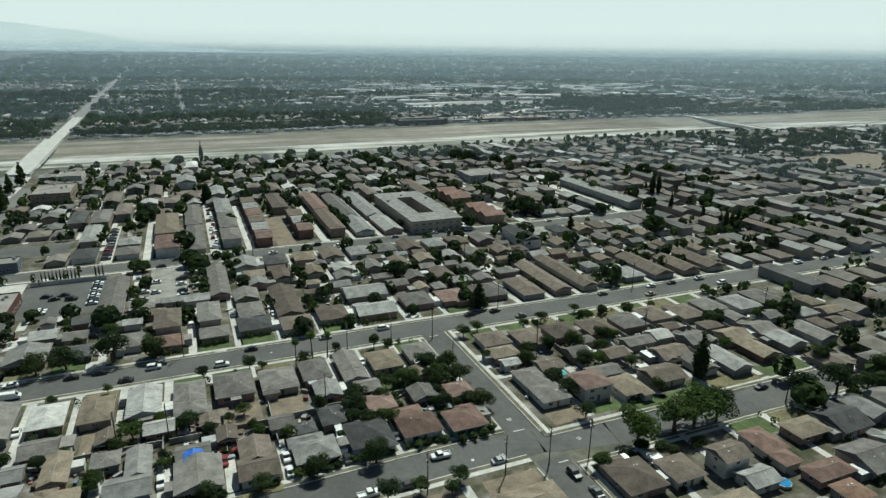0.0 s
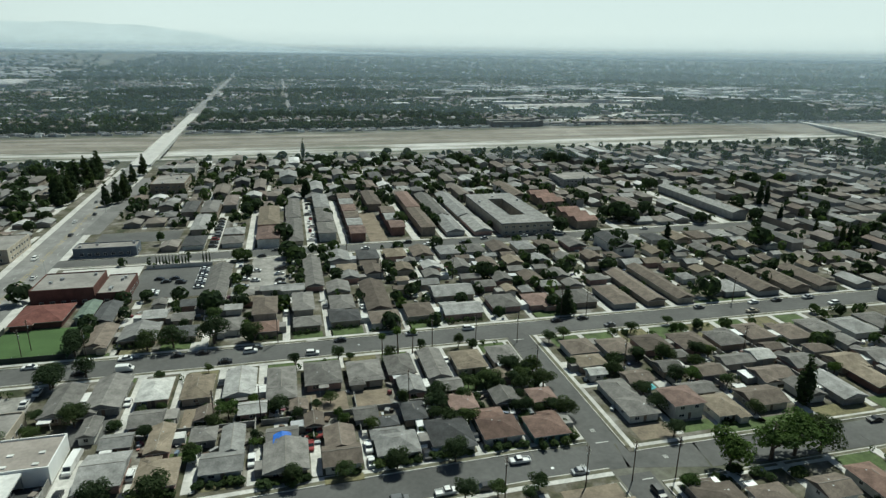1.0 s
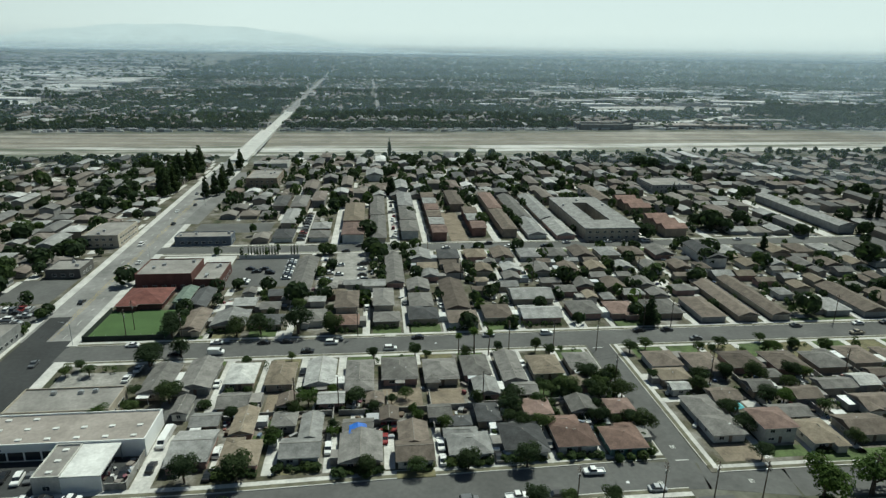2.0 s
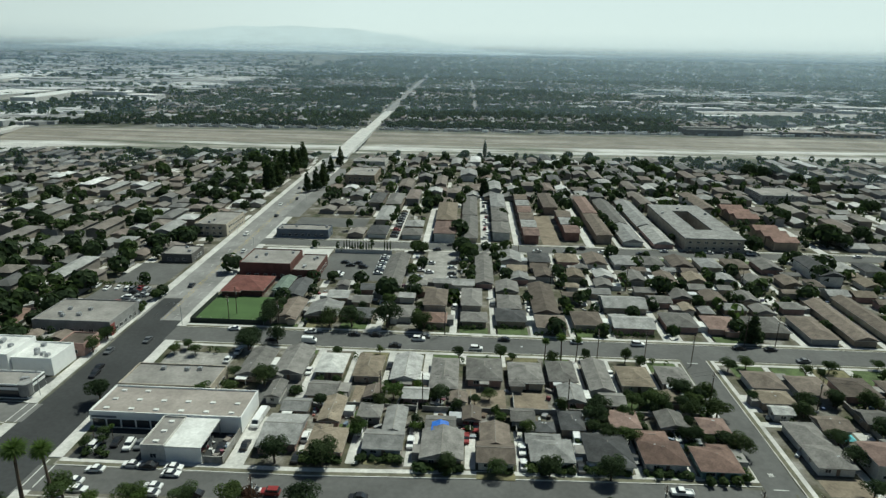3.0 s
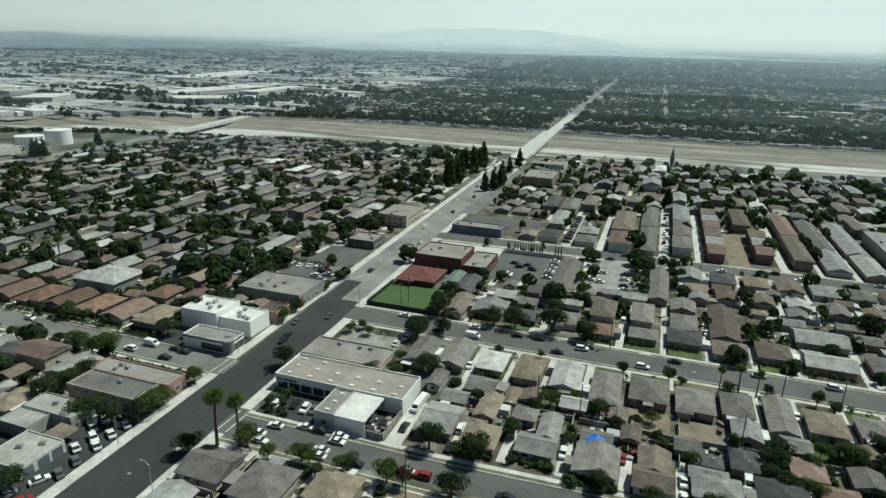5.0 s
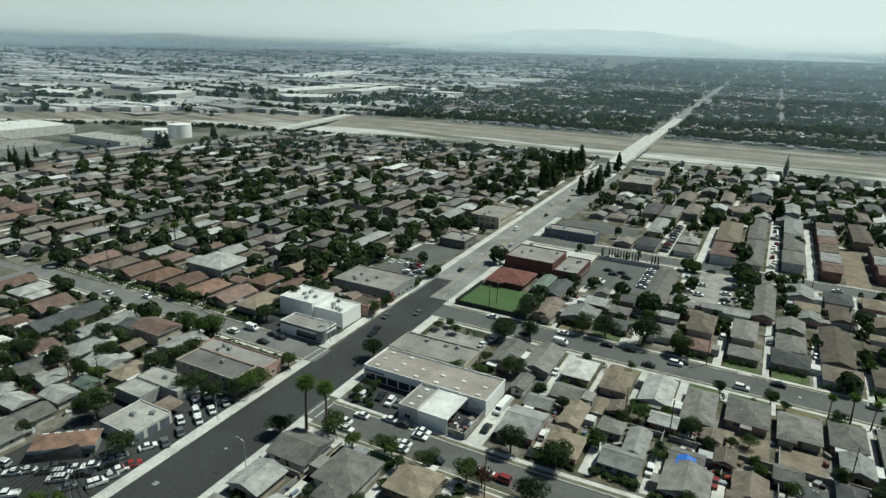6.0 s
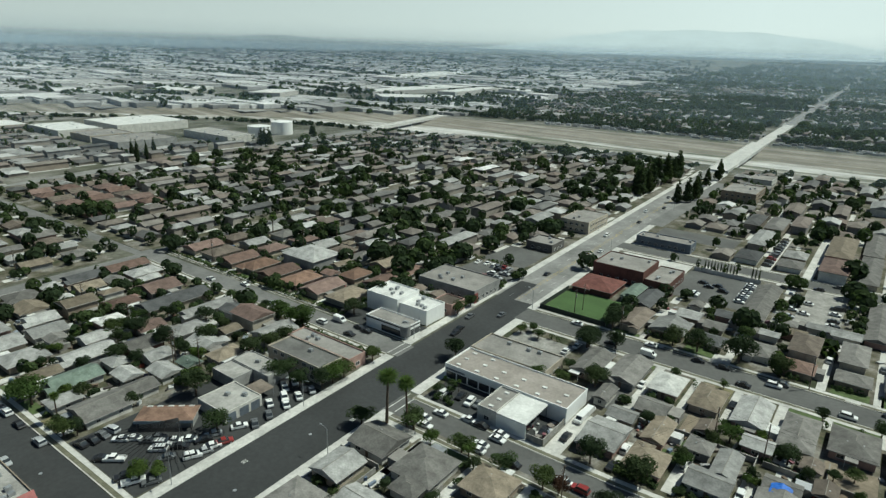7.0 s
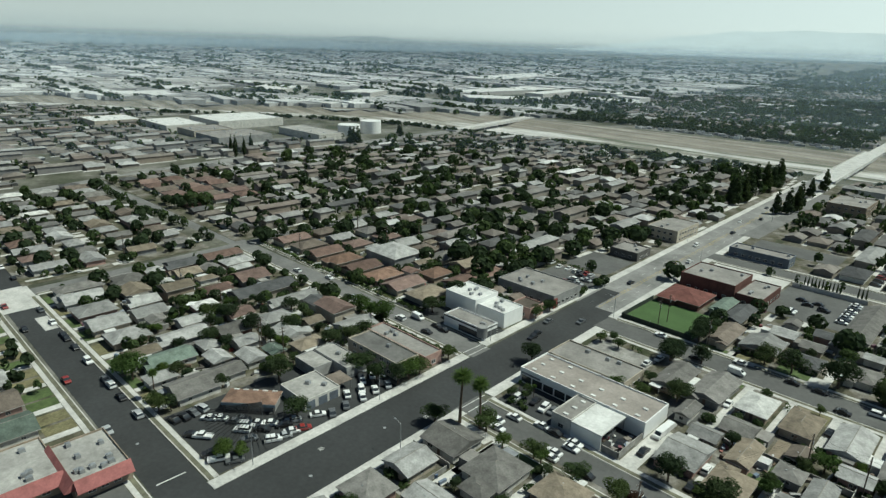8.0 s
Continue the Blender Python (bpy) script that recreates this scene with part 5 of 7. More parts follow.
garage = thing("repair_shop", "pale grey flat-roofed repair shop round an open yard", "building", -147, 97, 0.15)
for a, b, c, d, h in ((-157, 104, -139.3, 111.6, 3.8), (-157, 96.9, -146.5, 103.98, 3.5), (-145.8, 84.5, -133.2, 96.88, 3.1)):
    TAKEN.append((a, b, c, d))
    a, b, c, d = a + 147, b - 97, c + 147, d - 97
    part("wall", Shape().box(a, b, 0, c, b + 0.25, h + 0.3).box(a, d - 0.25, 0, c, d, h + 0.3).box(a, b + 0.25, 0, a + 0.25, d - 0.25, h + 0.3).box(c - 0.25, b + 0.25, 0, c, d - 0.25, h + 0.3), STUCCO["white" if h < 3.3 else "grey"], garage)
    part("roof", Shape().box(a + 0.25, b + 0.25, h - 0.2, c - 0.25, d - 0.25, h), FLAT_PALE, garage, "pale stained flat roof")
for x, y, z in ((-2, 11, 3.8), (6, -6, 3.1), (10, -3, 3.1)):
    part("roof_unit", AC_UNIT, None, garage).matrix_basis = pose(x, y, z, 0, 0, 20)
part("lean_to", Shape().outline([(6.2, 3.1), (12.3, 2.7), (12.3, 2.85), (6.2, 3.3)], "y", -0.1, 5.6), ROOFS["brown"], garage, "brown lean-to roof over the yard")
for y in (0.2, 5.2):
    part("post", Shape().box(12.0, y, 0, 12.15, y + 0.15, 2.7), METAL, garage)
for k, y in enumerate((-10.4, -6.2, -2.4)):
    part("roller_door", Shape().box(13.8, y - 1.5, 0, 13.86, y + 1.5, 2.6), STUCCO["slate"], garage, "grey-blue roller door")
flat_building("shop", "cream two-storey flat-roofed building behind trees", -153, 115, -128.5, 124.5, 5.4, STUCCO["cream"], FLAT_DARK, 1, 0, 2)
flat_building("shop", "low grey shop with a red end wall", -157, 126.5, -127.5, 134, 4.0, STUCCO["pink"], FLAT_ROOF, 4, 0)
fence(-157, 137.5, -129.5, 137.5, 1.8)
shop = thing("car_sales_office", "low car sales office with orange tile roof", "building", -145.4, 75.3, 0.15, 41)
TAKEN.append((-156, 64, -135, 85))
part("wall", Shape().box(-7, -2.2, 0, 7, 3.0, 3.1), STUCCO["grey"], shop)
cap = Shape()
hip_roof(cap, -7.7, -3.7, 7.7, 3.7, 3.1, 1.2, False, "x")
part("roof", cap, [ROOFS["orange"], FASCIA], shop, "weathered orange tile roof")
part("fascia", Shape().box(-7.72, -3.76, 2.4, 7.72, -3.7, 3.1), STUCCO["blue"], shop, "blue-grey sign band")
for k in range(5):
    part("post", Shape().box(-7.2 + k * 3.5, -3.4, 0, -6.95 + k * 3.5, -3.15, 3.1), STUCCO["dark"], shop)
    part("skylight", SKY_LIGHT, None, shop).matrix_basis = pose(-5.6 + k * 2.8, 2.8, 3.5, -17, 0, 0)
patch("lot_dark", -157, 54.4, -124.4, 113, 0.168)
for x0, y0, x1, y1 in ((-155.5, 27, -137, 39.2), (-162, -8, -143, 26.6)):
    mall = flat_building("strip_mall", "flat-roofed strip mall with red mansard edge", x0, y0, x1, y1, 4.4, STUCCO["tan"], FLAT_PALE, 9, 0)
    hw, hd = (x1 - x0) / 2, (y1 - y0) / 2
    part("mansard", Shape().outline([(hw + 0.02, 3.1), (hw + 2.2, 3.1), (hw + 2.15, 3.3), (hw + 0.02, 5.6)], "y", -hd, hd), MANSARD, mall, "sloping red mansard edge")
    part("mansard", Shape().outline([(-hd - 0.02, 3.1), (-hd - 2.2, 3.1), (-hd - 2.15, 3.3), (-hd - 0.02, 5.6)], "x", -hw, hw), MANSARD, mall, "sloping red mansard edge")
patch("lot", -136.9, 10, -124.2, 36.6)
# bunting lines over the car sales yard
bunt = thing("bunting", "strings of bunting fanned out over parked cars", "bunting", -138, 74, 3.0)
for k in range(20):
    a = radians(225 + k * 6)
    part("string", Shape().tube((0, 0, 2.6), (math.cos(a) * 15, math.sin(a) * 15, -0.4), 0.08, 0.08, 4), BLACK, bunt)
part("mast", Shape().tube((0, 0, -2.9), (0, 0, 2.7), 0.07, 0.06, 6), METAL, bunt)

house(-170, 59.5, -158.3, 73, "grey", gable=True, wing=(-170, 72, -161.8, 83), wall="white")
for x0, y0, x1, y1, roof, st, gab in [
        (-190.5, 61.5, -180.5, 76, "green", 1, True), (-180, 76.5, -171.5, 83.5, "light", 1, True), (-174, 84.5, -164.5, 92, "light", 1, True), (-171.5, 93, -164.5, 99, "green", 1, True), (-168.5, 101.5, -160.5, 112.5, "tan", 1, False), (-203, 71, -193.5, 87, "light", 1, True),
        (-198.5, 58, -191.5, 69, "tan", 1, True), (-179, 57, -172, 66, "light", 1, False), (-212.5, 81, -204, 95, "light", 1, True), (-216.5, 58.5, -205.5, 70, "light", 1, False), (-224, 108, -213, 135, "dark", 1, True), (-243, 88, -233, 100, "tan", 2, True), (-205.5, 114.5, -197.6, 135, "light", 1, True),
        (-197, 126, -187.5, 134.5, "dark", 1, True), (-186.5, 124, -173, 134.5, "pink", 2, True), (-171, 121, -160.5, 135, "light", 1, True), (-275, 120, -264.5, 138, "rust", 1, True), (-262, 123, -252, 137, "light", 1, False), (-274.5, 103, -264, 117, "dark", 1, True), (-231, 72, -221, 84, "light", 1, True),
        (-242.5, 75.5, -232.5, 86, "light", 1, True), (-235, 101, -226, 113, "rust", 1, False), (-242, 118, -229, 132, "pink", 1, True), (-262, 101, -252, 112, "tan", 1, True), (-207.5, 97, -198.5, 107, "pink", 1, True), (-259.5, 113, -249, 121, "grey", 1, True),
        (-232, 57, -220, 70, "light", 1, True), (-247, 57, -235, 71, "light", 1, False), (-262, 57, -250, 72, "light", 1, True), (-273, 58, -264, 74, "grey", 1, False), (-256, 77, -245, 88, "tan", 1, True), (-271, 79, -259, 91, "grey", 1, False), (-195, 103, -186, 116, "light", 1, False), (-182, 102, -171, 112, "light", 1, True)]:
    house(x0, y0, x1, y1, roof, st, gable=gab)
house(-196.5, 87.6, -187, 99, "grey", gable=True, wall="russet")
house(-226, 181, -204, 199.5, "light", storeys=2, wall="grey", along="x")
for k in range(8):
    x = -276 + k * 14.3
    house(x, 160 + k % 2, x + 11.6, 177, ("pink", "brown", "rust", "orange", "rust", "orange", "pink", "tan")[k], gable=k % 2 == 0)
    if not 2 < k < 6:
        house(x + 0.5, 182, x + 11, 195, ("brown", "light", "pink", "", "", "", "orange", "rust")[k], gable=k % 2 == 1)
    patch("drive", x + 11.8, 157, x + 13.8, 180)
    patch("lawn" if k % 2 else "dry", x, 157, x + 11.6, 159.8)
    house(x, 202, x + 11.5, 215, ("light", "grey", "pink", "light", "brown", "grey", "tan", "rust")[k], gable=k % 3 == 0)
jit = random.Random(9)
for k in range(12):
    x = -308 - k * 14.2 + jit.uniform(-1.2, 1.2)
    house(x, 58 + jit.uniform(-1, 2), x + jit.uniform(9, 12.5), 71 + jit.uniform(-2, 2), ("light", "pink", "light", "rust", "grey", "tan")[k % 6], gable=k % 2 == 0)
    house(x + jit.uniform(-1, 2), 77 + jit.uniform(-1, 3), x + jit.uniform(8, 12), 89 + jit.uniform(-2, 3), ("light", "grey", "light", "white")[k % 4], gable=k % 3 == 0)
    house(x, 117 + jit.uniform(-2, 2), x + jit.uniform(9, 12.5), 130 + jit.uniform(-2, 1), ("grey", "light", "brown")[k % 3], gable=k % 2 == 1)
    house(x + jit.uniform(0, 2), 97 + jit.uniform(-2, 2), x + jit.uniform(9, 12), 110 + jit.uniform(-2, 2), ("tan", "light", "grey", "light")[k % 4], gable=k % 2 == 0)
    patch("drive", x + 11.8, 54.4, x + 13.8, 76)
for k in range(13):
    x = -181 - k * 15.4
    house(x, 14, x + 12, 28.5, ("green", "brown", "light", "grey", "grey", "tan")[k % 6], gable=True)
    patch("lawn" if k % 3 == 1 else "dry", x + 1, 29, x + 6.5, 36.6)
    patch("lawn" if k % 2 else "dry", x + 7.6, 29, x + 12.6, 36.6)
    patch("drive", x + 12.7, 20, x + 15.2, 36.6)
for k in range(8):
    x = -163 - k * 14
    patch("lawn" if k % 3 else "dry", x - 10, 54.4, x - 1, 57.6)
    patch("drive", x - 0.6, 54.4, x + 1.6, 74)

# reddish roofs beyond the western cross street
for k in range(6):
    for j in range(3):
        house(-454 + k * 14.5, 158 + j * 18, -442 + k * 14.5, 172 + j * 18, ("pink", "rust", "brown")[(k + j) % 3], gable=(k + j) % 2 == 0)

# more houses, sheds and garages squeezed into the western back yards
fill = random.Random(31)


def infill(x0, y0, x1, y1, tries, roofs):
    for _ in range(tries):
        w, d = fill.uniform(5.5, 10), fill.uniform(5.5, 10.5)
        x, y = fill.uniform(x0, x1 - w), fill.uniform(y0, y1 - d)
        if all(x > c + 0.7 or x + w < a - 0.7 or y > e + 0.7 or y + d < b - 0.7 for a, b, c, e in TAKEN):
            house(x, y, x + w, y + d, fill.choice(roofs), gable=fill.random() < 0.7, detail=False)


infill(-274, 56, -158, 140.5, 1500, ("light", "grey", "light", "tan", "grey", "pink", "white", "light"))
infill(-279, 157.5, -160, 222, 900, ("brown", "grey", "light", "rust", "light", "tan"))
infill(-156, 183, -131, 198, 60, ("grey", "brown"))
infill(-60, 228, 250, 290, 1100, ("grey", "brown", "light", "tan", "grey"))
infill(88, 143, 240, 172, 400, ("grey", "brown", "light", "tan"))
infill(-52, 146, 72, 172, 300, ("grey", "light", "tan", "brown"))
infill(-20, 56, 70, 92, 200, ("grey", "light", "tan", "brown"))
infill(85, 60, 230, 90, 300, ("brown", "light", "tan", "grey"))

# bare field by the eastern levee
patch("dirt", 585, 385, 690, 455)

# ==== beyond the western arterial: tanks and warehouses ====
for x, y, rad, high in ((-577, 441, 12.5, 11.5), (-576, 472, 12, 14)):
    tank = thing("storage_tank", "large white cylindrical storage tank", "tank", x, y, 0)
    TAKEN.append((x - rad, y - rad, x + rad, y + rad))
    part("shell", Shape().tube((0, 0, 0), (0, 0, high), rad, rad, 32), TANK_WHITE, tank)
    part("roof", Shape().tube((0, 0, high), (0, 0, high + 1.2), rad + 0.15, 0.6, 32), TANK_WHITE, tank)
for x0, y0, x1, y1, h, wall, roof, label in [
        (-770, 284, -698, 329, 7, "white", FLAT_WHITE, "pale warehouse with white flat roof"), (-764, 340, -688, 424, 9, "white", FLAT_WHITE, "long white warehouse by the river"), (-634, 287, -584, 346, 7, "grey", FLAT_ROOF, "long grey warehouse with flat roof"),
        (-628, 381, -550, 414, 7, "white", FLAT_PALE, "white warehouse with pale roof"), (-838, 238, -782, 290, 6, "cream", FLAT_WHITE, "pale low warehouse with white roof"), (-690, 292, -648, 336, 6, "cream", FLAT_ROOF, "cream low warehouse with grey roof")]:
    flat_building("warehouse", label, x0, y0, x1, y1, h, STUCCO[wall], roof, 6, 0, openings=False, base=0)

# large halls beyond the channel, by the corners of their roofs
HALLS = []
for corners, h, label in [
        ([(-1214, 1476), (-1440, 2240), (-1560, 2260), (-1345, 1440)], 9, "very long white-roofed warehouse beyond the river"), ([(-895, 972), (-885, 1315), (-985, 1316), (-952, 1042)], 8, "white-roofed warehouse beyond the river"),
        ([(-760, 1073), (-788, 1287), (-830, 1280), (-800, 1065)], 12, "tall white warehouse beyond the river"), ([(-800, 895), (-700, 990), (-745, 1040), (-860, 940)], 8, "broad pale warehouse beyond the river"),
        ([(-1016, 754), (-970, 794), (-1014, 883), (-1062, 846)], 8, "square white-roofed warehouse beyond the river"), ([(-1180, 640), (-1120, 690), (-1190, 800), (-1260, 740)], 7, "pale warehouse beyond the river")]:
    cx, cy = sum(p[0] for p in corners) / 4, sum(p[1] for p in corners) / 4
    HALLS += [(p[0] * 0.7 + cx * 0.3, p[1] * 0.7 + cy * 0.3) for p in corners] + [(cx, cy)]
    hall = thing("warehouse", label, "building", cx, cy, 0)
    q = [(p[0] - cx, p[1] - cy) for p in corners]
    n = [(1, 2, 3, 0)[k] for k in range(4)]
    part("wall", Shape().add([(*p, -0.2) for p in q] + [(*p, h) for p in q], [(k, n[k], 4 + n[k], 4 + k) for k in range(4)]), STUCCO["white"], hall)
    part("roof", Shape().add([(p[0] * 1.01, p[1] * 1.01, h) for p in q] + [(p[0] * 1.01, p[1] * 1.01, h + 0.8) for p in q], [(4, 5, 6, 7), (3, 2, 1, 0)] + [(k, n[k], 4 + n[k], 4 + k) for k in range(4)]), FLAT_WHITE, hall, "white flat roof")

# turquoise canopy in a back yard
canopy = thing("canopy", "turquoise cloth canopy on poles in a back yard", "canopy", 104.2, 150.4, 0.15)
part("cloth", Shape().add([(-1.6, -1.6, 2.2), (1.6, -1.6, 2.2), (1.6, 1.6, 2.2), (-1.6, 1.6, 2.2), (0, 0, 3.0)], [(0, 1, 4), (1, 2, 4), (2, 3, 4), (3, 0, 4), (3, 2, 1, 0)]), surface("turquoise_cloth", (0.12, 0.42, 0.45), 0.7, 0.6, 3, 0.25, 0.2), canopy)
for x in (-1.5, 1.5):
    for y in (-1.5, 1.5):
        part("pole", Shape().tube((x, y, 0), (x, y, 2.25), 0.04, 0.04, 6), METAL, canopy)

# white shade sail over a back yard
sail = thing("shade_sail", "white four-pointed shade sail on poles", "shade", -221, 92.5, 0.15)
part("canvas", Shape().add([(-4.6, 0, 2.6), (-1.2, -1.0, 3.0), (0, -4.2, 2.6), (1.2, -1.0, 3.0), (4.6, 0, 2.6), (1.2, 1.0, 3.0), (0, 4.2, 2.6), (-1.2, 1.0, 3.0), (0, 0, 3.6)], [(8, k, (k + 1) % 8) for k in range(8)]), TANK_WHITE, sail)
for x, y in ((-4.6, 0), (4.6, 0), (0, -4.2), (0, 4.2)):
    part("pole", Shape().tube((x, y, 0), (x, y, 2.65), 0.06, 0.06, 6), METAL, sail)

# ==== trees: kind, x, y, height ====
SHORT = {"d": "dark", "r": "round", "b": "bright", "p": "palm", "c": "conifer", "y": "cypress", "u": "rust", "s": "shrub"}
tr = random.Random(3)


def plant(text, base=0.15, wide=1.0):
    """Trees as words: kind letter, height, x and y."""
    for word in text.split():
        k, h, x, y = word.split("/")
        tree(SHORT[k], float(x), float(y), float(h), tr.randrange(4) if k in "drb" else tr.randrange(2), tr.uniform(0, 360), base, wide * tr.uniform(0.95, 1.15) * (1.18 if k in "drb" else 1))


plant("r/5.5/-26.6/275 r/6/-23.6/258 r/3.5/15.8/191.5 b/6/-21.2/163.5 d/6/-7/163 r/3.5/3.2/163 r/4/7.5/165.7 d/6.5/37.6/155.5 d/5.5/39/147.6 r/5/56/167.5")
plant("d/6/21.6/131.2 d/7/36.6/130.9 d/6.5/34.9/115.8 r/5/43/115.6 r/4.5/8.7/130.8 d/5.5/-3.6/131.2 b/5/-28.4/144.5 b/5/40/240 d/6/47.3/245 r/4/-43.8/190 r/5/52/164 d/6/58/163 d/5/64/164 r/5/46/158 s/2.2/51/171 s/2/54/150")
plant("p/8.5/26.8/191.8 p/9.5/32.5/193 p/9/37.4/192.4 p/16/-99.5/112.8 p/15.5/-93/113.9 p/9/-168.6/57 p/12/-262/205 p/11/-231/222", wide=1.25)
plant("d/10/173/218 r/4/139/195 r/4/148.5/190 r/5/137/187 r/5/158.6/187 d/5/99/163.5 d/6/116/155 r/5/130/148.2 r/6/181.5/166 b/12/103.2/112.2 b/13.5/124.6/114 b/11/117.5/113.8 d/11/132.4/113.6 d/5.5/98/128.2 d/9.5/165/112.4 r/7/193/128 d/11/178.6/111 d/9.5/200/112.5")
plant("b/5/88.6/107.4 r/5/53.3/115.8 r/4/50/113 d/9/257/162 d/8/217/160 r/5/204/163 r/5/137.2/167.6 d/5/127.7/132.6 r/4/87.3/171 d/6.5/73.2/161 d/5/69/165 r/4/71/172 c/13.5/104.4/213 d/6/111/170 d/5/122/168")
plant("d/6/73.2/144.4 d/6.5/73/170 d/7/65/171.5 r/7/56/164.6 d/7/39/160 d/6/65.7/160.5 d/6/101.5/168 d/7/119/168 d/6/100.6/148.5 d/6/100.6/141 d/7/132/168 r/5/120.6/191 r/5/93.9/192 r/5/87.4/190 d/8/-74.9/193 d/7/-62/168.5")
plant("d/7/-67/198.2 d/10/-34/244 d/7/-22.6/246 d/7/-47.5/258 d/9/-43.4/214 d/8/-51.8/213.5 d/11/-29.9/214.4 d/8/-17.2/213.2 r/7/-27.4/309 d/8/-4.3/309 d/9/-110.4/270 d/6/-75.6/216 d/6/-75/228 d/7/-75.8/235 b/6/-78/160 s/2.4/61/131.6 s/2.2/64/131.4 s/2.4/67.5/131.8 s/2.5/70.6/134 s/2.6/71/139")
plant("d/7/-126.8/114 b/8/-126.6/118.4 r/6/-126.4/123 d/8/-159.6/113 d/7/-159/120 d/6/-160/128 r/6/-126.6/136.4 d/8/-159/186 d/9/-160/176 d/7/-158/160 r/5/-127.6/196 d/9/-160/222 d/10/-163/240 d/9/-160/262 d/10/-158/296 d/8/-156/310 d/8/-155/318")
plant("d/8/-106.5/155.5 r/6/-104.5/108 r/7/-91.6/115 r/6/-75.5/114.8 r/6/-62.7/114.6 r/7/-52.2/115.2 u/6/-48.3/115.6 d/8/-47.4/131.6 d/7/-36/116 d/8/-35.2/131.2 b/5/-74.2/223 d/8.5/-75.2/192 r/5.5/-71/163.2 d/7/-62.6/170 d/6.5/-76.6/197 r/5.5/-77/200.2")
plant("r/3.5/-98/134 s/2.2/-96/131.5 r/3/-94.5/136.5 s/2/-93/132.6 r/3.4/-95.8/139 s/1.8/-91.4/131.2 p/5/-97/136.6 p/4.6/-92.8/138")
plant("r/4/-99.3/187.2 r/4/-96/191 r/4/-92/187 s/2.5/-88/190 s/2.5/-85/189 r/4.5/-72.6/172.8 d/8/-74.6/214 d/8/-76.2/221 d/5/-61/262 d/6/-69.3/260 r/7/-31.8/233 r/6/-24/308.6")
plant("b/9/-183.5/56.4 b/7/-189/55.8 d/9/-152/87.8 d/8/-188/98.8 r/7/-131.6/81 b/4/-127/61.5 b/5/-129.6/58.6 r/7.5/-140/109.8 r/7/-131.9/109.8 d/7/-197/139 d/7/-180/110 b/8/-176.6/139.6 b/9.5/-164/139.4 b/7/-170/138.8 d/7/-247/138.6 d/6/-246/116 d/7/-254/92")
plant("d/9/-281/158 d/7/-272/76 r/6/-160.8/55 r/5/-250/115 d/6/-196/120.4 d/7/-189.4/84.6 r/7/-209/93 d/8/-203/97 r/6/-226/91 d/7/-240/92 d/8/-156/189 d/9/-162/215 d/10/-172/206 r/8/-178/222 d/9/-185/218 b/8/-176/240 d/9/-190/246 b/7/-166/234 r/6/-127/186")
plant("c/25/-149/449 c/22/-147/463 c/20/-158/470 c/24/-150/480 c/26/-152/497 c/24/-149/513 c/22/-148/526 c/20/-160/520 c/25/-150/545 c/21/-153/561 c/18/-165/563 c/18/-120/444 c/20/-115/451 c/19/-113/462 c/20/-116/480 c/17/-119/519 c/20/-118/553", wide=0.85)
plant("y/19/-527/270 y/20/-517/269 y/18/-531/292 y/17/-522/280 c/20/-520/399 c/21/-514/404 c/19/-526/408 c/14/-538/486 c/13/-530/478 c/14/-546/490 y/14/162/452 y/15/166/462 y/11/214/420 y/12/218/432 d/11/222/350 d/9/194/352 d/9/206/338 d/8/150/330 c/12/206/300", wide=0.95)
plant("y/20/315/358 y/19/319.5/356.5 y/16/291.5/312 y/14/292.5/285 d/12/249/278 d/11/195/389 d/13/200/345 d/11/204/350 d/10/152/325.8 d/10/272/429 d/10/173/296 d/8/247/328 d/12/362/425 d/9/309/428 d/12/264/513 d/13/240/550 d/12/261/547 d/12/250/545 d/10/392/544 d/9/337/534 d/9/288/328 d/9/164/281 d/9/329/320")
plant("d/9/-7/613 d/12/27/572 d/8/57/603 d/9/95/621 d/9/115/618 d/8/189/615 d/9/220/610 c/16/10/446 d/10/-19/502 d/9/-66/500 d/10/10/513 d/9/-375/155 b/10/-375/163 b/9/-371/170 d/9/-265/199 d/11/-206/232 d/12/-190/210 d/11/-221/274 b/9/-203/272 d/10/-196/217")
for k in range(7):
    tree("cypress", 290 + k * 2.3, 268.5 - (k % 2) * 2, 13 + k % 3, k % 2, k * 50)
tree("cypress", 146.3, 134.6, 17, 1, 40, wide=1.5)
tree("cypress", 12.5, 618, 20, 0)
tree("cypress", 8, 445, 12, 1)

# garden trees and shrubs in the gaps between the houses
sc = random.Random(17)


def gardens(x0, y0, x1, y1, count, small=0.5):
    for _ in range(count):
        x, y = sc.uniform(x0, x1), sc.uniform(y0, y1)
        if free(x, y, 0.6):
            if sc.random() < small:
                tree("shrub", x, y, sc.uniform(1.3, 2.8), sc.randrange(2), sc.uniform(0, 360), wide=sc.uniform(0.9, 1.5))
            else:
                tree(sc.choice(("round", "dark", "dark", "bright")), x, y, sc.uniform(3.2, 6.2), sc.randrange(4), sc.uniform(0, 360), wide=sc.uniform(0.85, 1.2))


